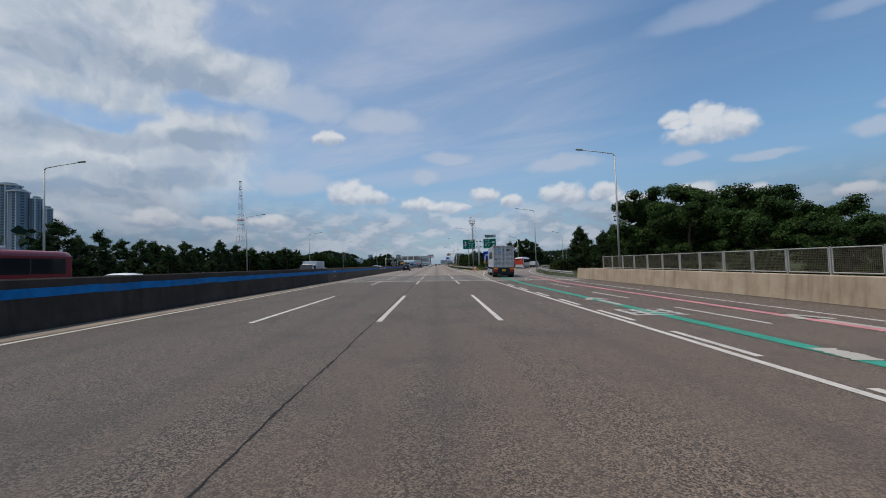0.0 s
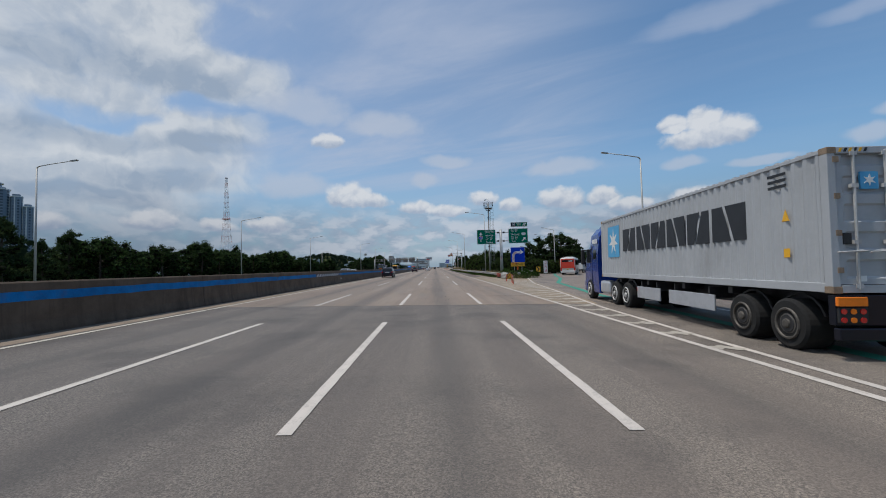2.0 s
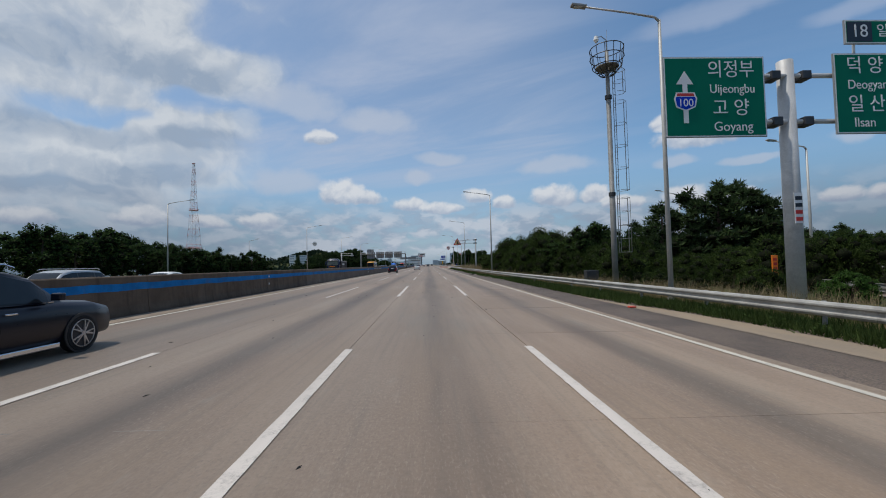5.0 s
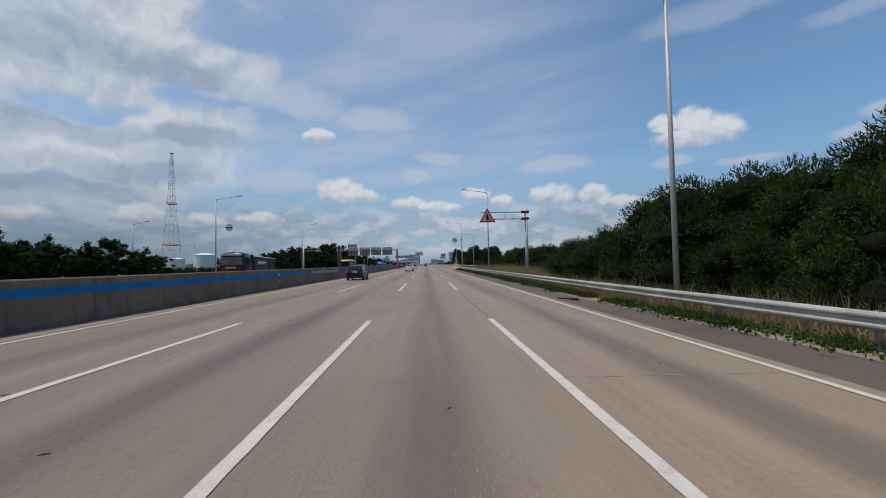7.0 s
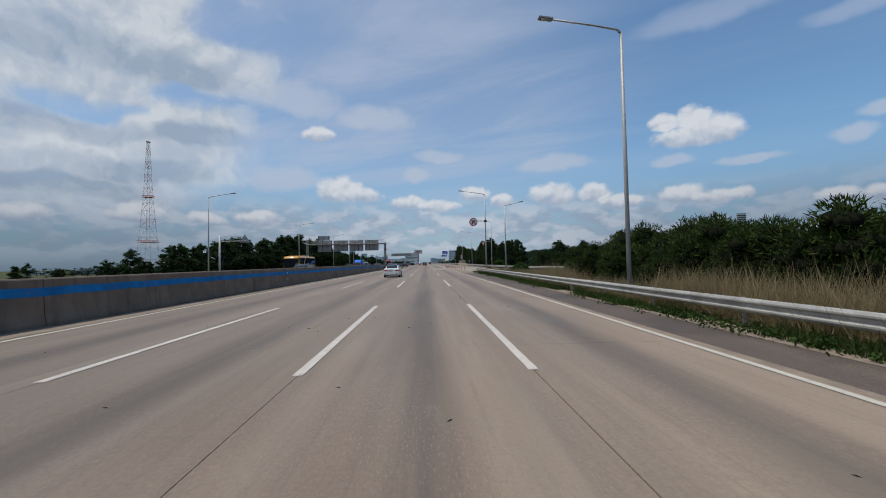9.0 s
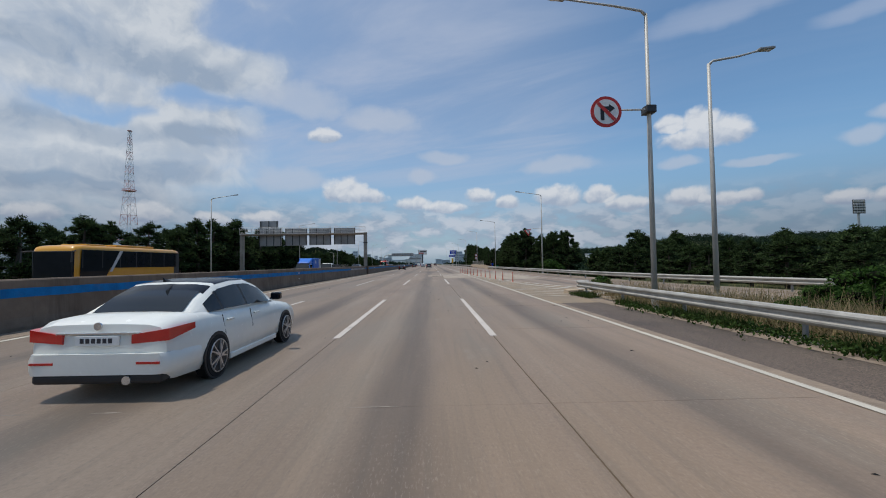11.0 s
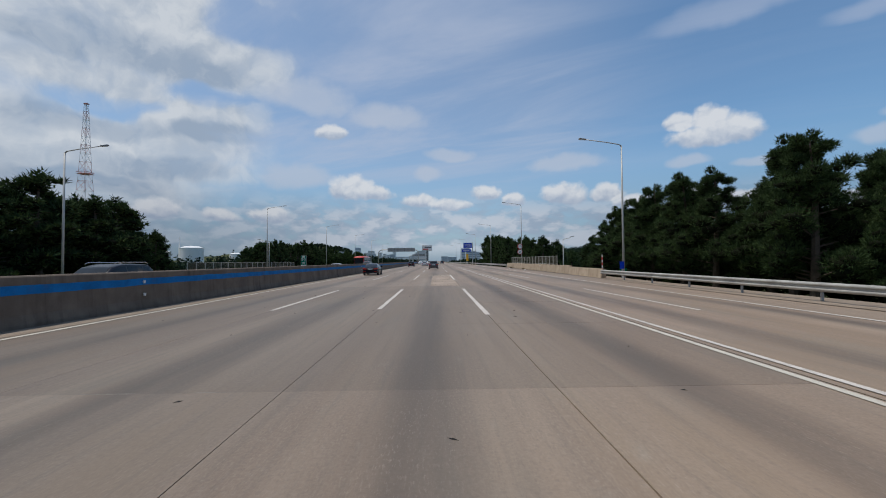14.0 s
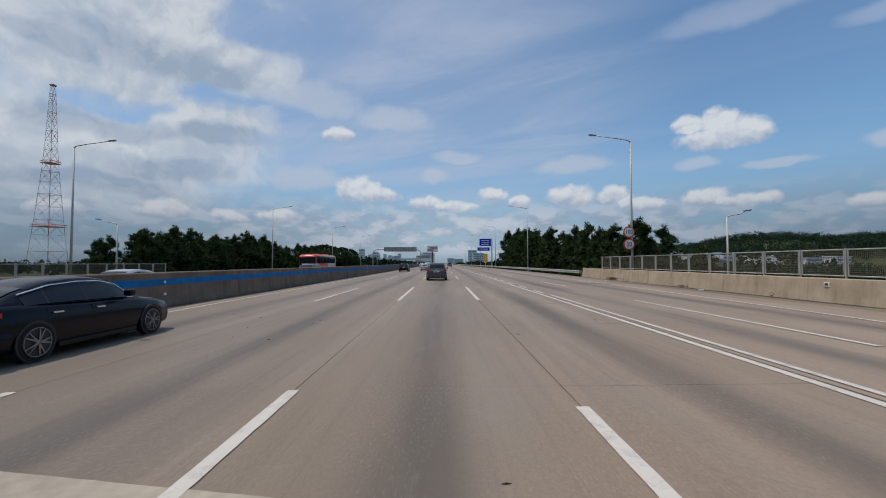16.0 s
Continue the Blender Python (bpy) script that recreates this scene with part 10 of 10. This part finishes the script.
def dump_truck(m):
    top = thing("dump_truck", "dark blue dump truck with covered load on the opposite carriageway", "truck", "opposite traffic", m)

    def shell(y, w, z0, zt, r):
        half = [(w * 0.97, z0), (w, z0 + 0.5), (w, 1.95), (w * 0.955, zt - r), (w * 0.90, zt - r * 0.35), (w * 0.78, zt - 0.02), (w * 0.4, zt + 0.03)]
        return [(x, y, z) for x, z in half] + [(-x, y, z) for x, z in half[::-1]]
    part("cab", loft([shell(6.30, 1.16, 0.75, 2.86, 0.22), shell(6.42, 1.22, 0.70, 2.96, 0.24), shell(7.2, 1.24, 0.70, 3.10, 0.26), shell(8.0, 1.24, 0.70, 3.12, 0.26), shell(8.22, 1.22, 0.66, 3.02, 0.28), shell(8.36, 1.14, 0.64, 2.82, 0.30)]), M_NIGHT_BLUE, top, smooth=True, crease=40)
    # pale base colour stands in for sky reflected by the windscreen
    part("windscreen", poly_plate([(-1.06, 1.90), (1.06, 1.90), (1.05, 2.35), (0.98, 2.72), (-0.98, 2.72), (-1.05, 2.35)], 8.33, 8.395), plain("pale_windscreen", (0.17, 0.20, 0.185), 0.08, spread=0.1), top, "pale windscreen with sky reflection painted into its colour")
    for s in (-1, 1):
        part("wiper", tubed([(s * 0.1 + 0.25, 8.43, 1.93), (s * 0.1 - 0.30, 8.42, 2.30)], 0.012, 5), M_BLACK, top)
    grille = part("grille", boxed(-0.98, 0.98, 8.30, 8.42, 1.02, 1.84, 0.05), M_PLASTIC, top)
    for k in range(4):
        part("grille_bar", boxed(-0.90, 0.90, 8.42, 8.445, 1.08 + 0.19 * k, 1.15 + 0.19 * k, 0.01), M_DARK_METAL, grille)
    part("grille_board", boxed(-0.45, 0.60, 8.446, 8.47, 1.52, 1.70, 0.008), M_AMBER, grille, "amber front board")
    part("bumper", boxed(-1.20, 1.20, 8.18, 8.52, 0.45, 0.98, 0.06), M_NIGHT_BLUE, top)
    visor = part("sun_visor", loft([[(-1.10, 8.30, 2.90), (1.10, 8.30, 2.90), (1.10, 8.26, 2.98), (-1.10, 8.26, 2.98)], [(-1.06, 8.66, 2.78), (1.06, 8.66, 2.78), (1.06, 8.66, 2.82), (-1.06, 8.66, 2.82)]]), M_PLASTIC, top)
    for k in range(4):
        part("marker_lamp", boxed(-0.82 + 0.5 * k, -0.70 + 0.5 * k, 8.52, 8.60, 2.86, 2.90, 0.01), M_HEAD, visor)
    part("light_bar", tubed([(-0.95, 7.95, 3.20), (0.95, 7.95, 3.20)], 0.035, 8), M_STEEL, top)
    part("air_horn", tubed([(0.45, 7.3, 3.17), (0.45, 7.8, 3.19), (0.45, 7.95, 3.19)], [0.025, 0.03, 0.07], 8), M_STEEL, top)
    part("exhaust_stack", tubed([(0.95, 6.12, 1.1), (0.95, 6.12, 3.25), (0.95, 6.02, 3.36)], 0.07, 10), M_WHEEL, top)
    for s in (-1, 1):
        x0, x1 = sorted((s * 1.225, s * 1.262))
        part("door_window", boxed(x0, x1 - 0.004, 7.32, 8.08, 1.92, 2.62, 0.02), M_GLASS, top)
        part("cab_side_window", boxed(x0, x1 - 0.006, 6.60, 7.02, 2.05, 2.56, 0.02), M_GLASS, top)
        for y in (7.22, 8.16):
            part("door_seam", tubed([(s * 1.245, y, 0.85), (s * 1.247, y, 2.0), (s * 1.20, y, 2.74)], 0.008, 4), M_BLACK, top)
        part("door_handle", boxed(x0, x1 + 0.02, 7.30, 7.48, 1.62, 1.67, 0.01), M_CHROME, top)
        part("step", boxed(min(s * 1.0, s * 1.25), max(s * 1.0, s * 1.25), 7.35, 8.05, 0.42, 0.50, 0.015), M_DARK_METAL, top)
        arm = part("mirror_arm", tubed([(s * 1.20, 8.24, 2.72), (s * 1.42, 8.34, 2.70), (s * 1.42, 8.34, 1.85), (s * 1.20, 8.24, 1.84)], 0.018, 6), M_BLACK, top)
        part("mirror", boxed(min(s * 1.31, s * 1.50), max(s * 1.31, s * 1.50), 8.26, 8.38, 1.95, 2.62, 0.05), M_NIGHT_BLUE, arm)
        part("headlight", boxed(min(s * 0.78, s * 1.12), max(s * 0.78, s * 1.12), 8.44, 8.54, 0.62, 0.84, 0.03), M_HEAD, top)
        for y in (1.0, 2.35, 7.2):
            big_wheel(top, s * 1.22, y, 0.5, 0.4, s, M_STEEL)
        part("mudguard", tubed([(s * 1.12, 7.2 + 0.58 * math.cos(a), 0.5 + 0.58 * math.sin(a)) for a in np.linspace(0.1, 3.04, 9)], 0.05, 6), M_PLASTIC, top)
        for k in range(6):
            x = s * 1.236
            part("letter_bar", boxed(min(x, x + s * 0.006), max(x, x + s * 0.006), 4.72 - 0.38 * k, 5.02 - 0.38 * k, 1.92, 2.26), M_SIGN_WHITE, top)
        part("frame_beam", boxed(min(s * 0.4, s * 0.52), max(s * 0.4, s * 0.52), 0.2, 7.8, 0.7, 1.0), M_DARK_METAL, top)
    body = part("tipper_body", loft([[(-1.2, 0.35, 1.1), (1.2, 0.35, 1.1), (1.24, -0.05, 2.62), (-1.24, -0.05, 2.62)], [(-1.2, 5.9, 1.1), (1.2, 5.9, 1.1), (1.24, 6.10, 2.80), (-1.24, 6.10, 2.80)]]), M_TIPPER, top)
    for s in (-1, 1):
        part("top_rail", tubed([(s * 1.25, -0.08, 2.60), (s * 1.25, 6.12, 2.79)], 0.05, 6), M_STEEL, body)
        for y in (0.12, 1.6, 5.86):
            part("rib", loft([[(s * 1.205, y, 1.1), (s * 1.265, y, 1.1), (s * 1.265, y + 0.12, 1.1), (s * 1.205, y + 0.12, 1.1)], [(s * 1.235, y, 2.66), (s * 1.285, y, 2.66), (s * 1.285, y + 0.12, 2.66), (s * 1.235, y + 0.12, 2.66)]]), M_TIPPER, body)
    part("load_cover", loft([[(-1.20, 0.0, 2.64), (1.20, 0.0, 2.64), (0.6, 0.05, 2.76), (-0.6, 0.05, 2.76)], [(-1.2, 6.05, 2.83), (1.2, 6.05, 2.83), (0.6, 6.0, 2.93), (-0.6, 6.0, 2.93)]]), M_BUS_WHITE, top)
    part("head_board", boxed(-1.2, 1.2, 6.06, 6.2, 1.1, 2.98, 0.03), M_TIPPER, top)
    part("tail_board", boxed(-1.22, 1.22, -0.16, -0.02, 1.7, 2.66, 0.02), M_TIPPER, top)


dump_truck(on_road(-19.75, 203.2, math.pi))


def light_truck(label, m, cabc, boxc, h=2.55, tarp=False):
    top = thing("light_truck", label, "truck", "opposite traffic", m)
    sec = [[(x, y, z) for x, z in ((-0.85, 0.55), (-0.88, 1.1), (-0.76, zt - 0.06), (-0.6, zt), (0.6, zt), (0.76, zt - 0.06), (0.88, 1.1), (0.85, 0.55))] for y, zt in ((3.5, 1.92), (3.8, 1.96), (4.5, 1.92), (5.05, 1.25), (5.2, 0.95))]
    part("cab", loft(sec), cabc, top)
    part("windscreen", loft([[(-0.70, 4.52, 1.86), (0.70, 4.52, 1.86), (0.72, 4.58, 1.9), (-0.72, 4.58, 1.9)], [(-0.80, 4.98, 1.28), (0.80, 4.98, 1.28), (0.80, 5.06, 1.30), (-0.80, 5.06, 1.30)]]), M_GLASS, top)
    for s in (-1, 1):
        part("door_window", boxed(min(s * 0.80, s * 0.86), max(s * 0.80, s * 0.86), 3.75, 4.5, 1.25, 1.75, 0.02), M_GLASS, top)
        part("mirror", boxed(min(s * 0.92, s * 1.08), max(s * 0.92, s * 1.08), 4.6, 4.7, 1.2, 1.5, 0.03), M_PLASTIC, top)
        for y in (0.9, 4.3):
            big_wheel(top, s * 0.86, y, 0.33, 0.22, s, M_STEEL)
        part("headlight", boxed(min(s * 0.5, s * 0.82), max(s * 0.5, s * 0.82), 5.12, 5.22, 0.72, 0.9, 0.02), M_HEAD, top)
        if not tarp:
            part("side_print", boxed(min(s * 0.902, s * 0.908), max(s * 0.902, s * 0.908), 0.1, 1.0, 0.9, h - 0.1), M_BUS_WHITE, top)
            part("side_print", boxed(min(s * 0.902, s * 0.908), max(s * 0.902, s * 0.908), 1.0, 1.7, 0.9, 1.3), M_BUS_RED, top)
            for k in range(2):
                part("letter_bar", boxed(min(s * 0.902, s * 0.908), max(s * 0.902, s * 0.908), 2.2, 2.55, 1.9 + 0.22 * k, 2.05 + 0.22 * k), M_SIGN_WHITE, top)
    part("cargo_box", boxed(-0.9, 0.9, 0.0, 3.4, 0.75, h, 0.04), boxc, top)
    if not tarp:
        part("wind_deflector", loft([[(-0.8, 3.4, 1.95), (0.8, 3.4, 1.95), (0.75, 3.4, h), (-0.75, 3.4, h)], [(-0.7, 4.6, 1.96), (0.7, 4.6, 1.96), (0.5, 4.5, 2.1), (-0.5, 4.5, 2.1)]]), boxc, top)
    part("bumper", boxed(-0.86, 0.86, 5.15, 5.28, 0.4, 0.66, 0.04), cabc, top)
    part("chassis", boxed(-0.4, 0.4, 0.1, 4.8, 0.5, 0.75), M_DARK_METAL, top)


light_truck("bright blue box truck with a wind deflector on the opposite carriageway", on_road(-15.2, 290.6, math.pi), M_BOX_BLUE, M_BOX_BLUE)
light_truck("white pickup truck with dark cargo cover on the opposite carriageway", on_road(-15.0, 301.2, math.pi) @ Matrix.Translation((0, 0.4, 0)), M_BUS_WHITE, M_DARK_METAL, 1.75, True)
light_truck("white flatbed truck on the opposite carriageway", on_road(-16.0, 64.0, math.pi) @ Matrix.Translation((0, 3.0, 0)), M_BUS_WHITE, M_ALU, 2.3, True)
light_truck("white small truck leaving on the ramp", Matrix.Translation((29.5, 131.5, zr(29, 131))) @ Matrix.Rotation(-radians(28), 4, "Z"), M_BUS_WHITE, M_BUS_WHITE, 1.9, True)
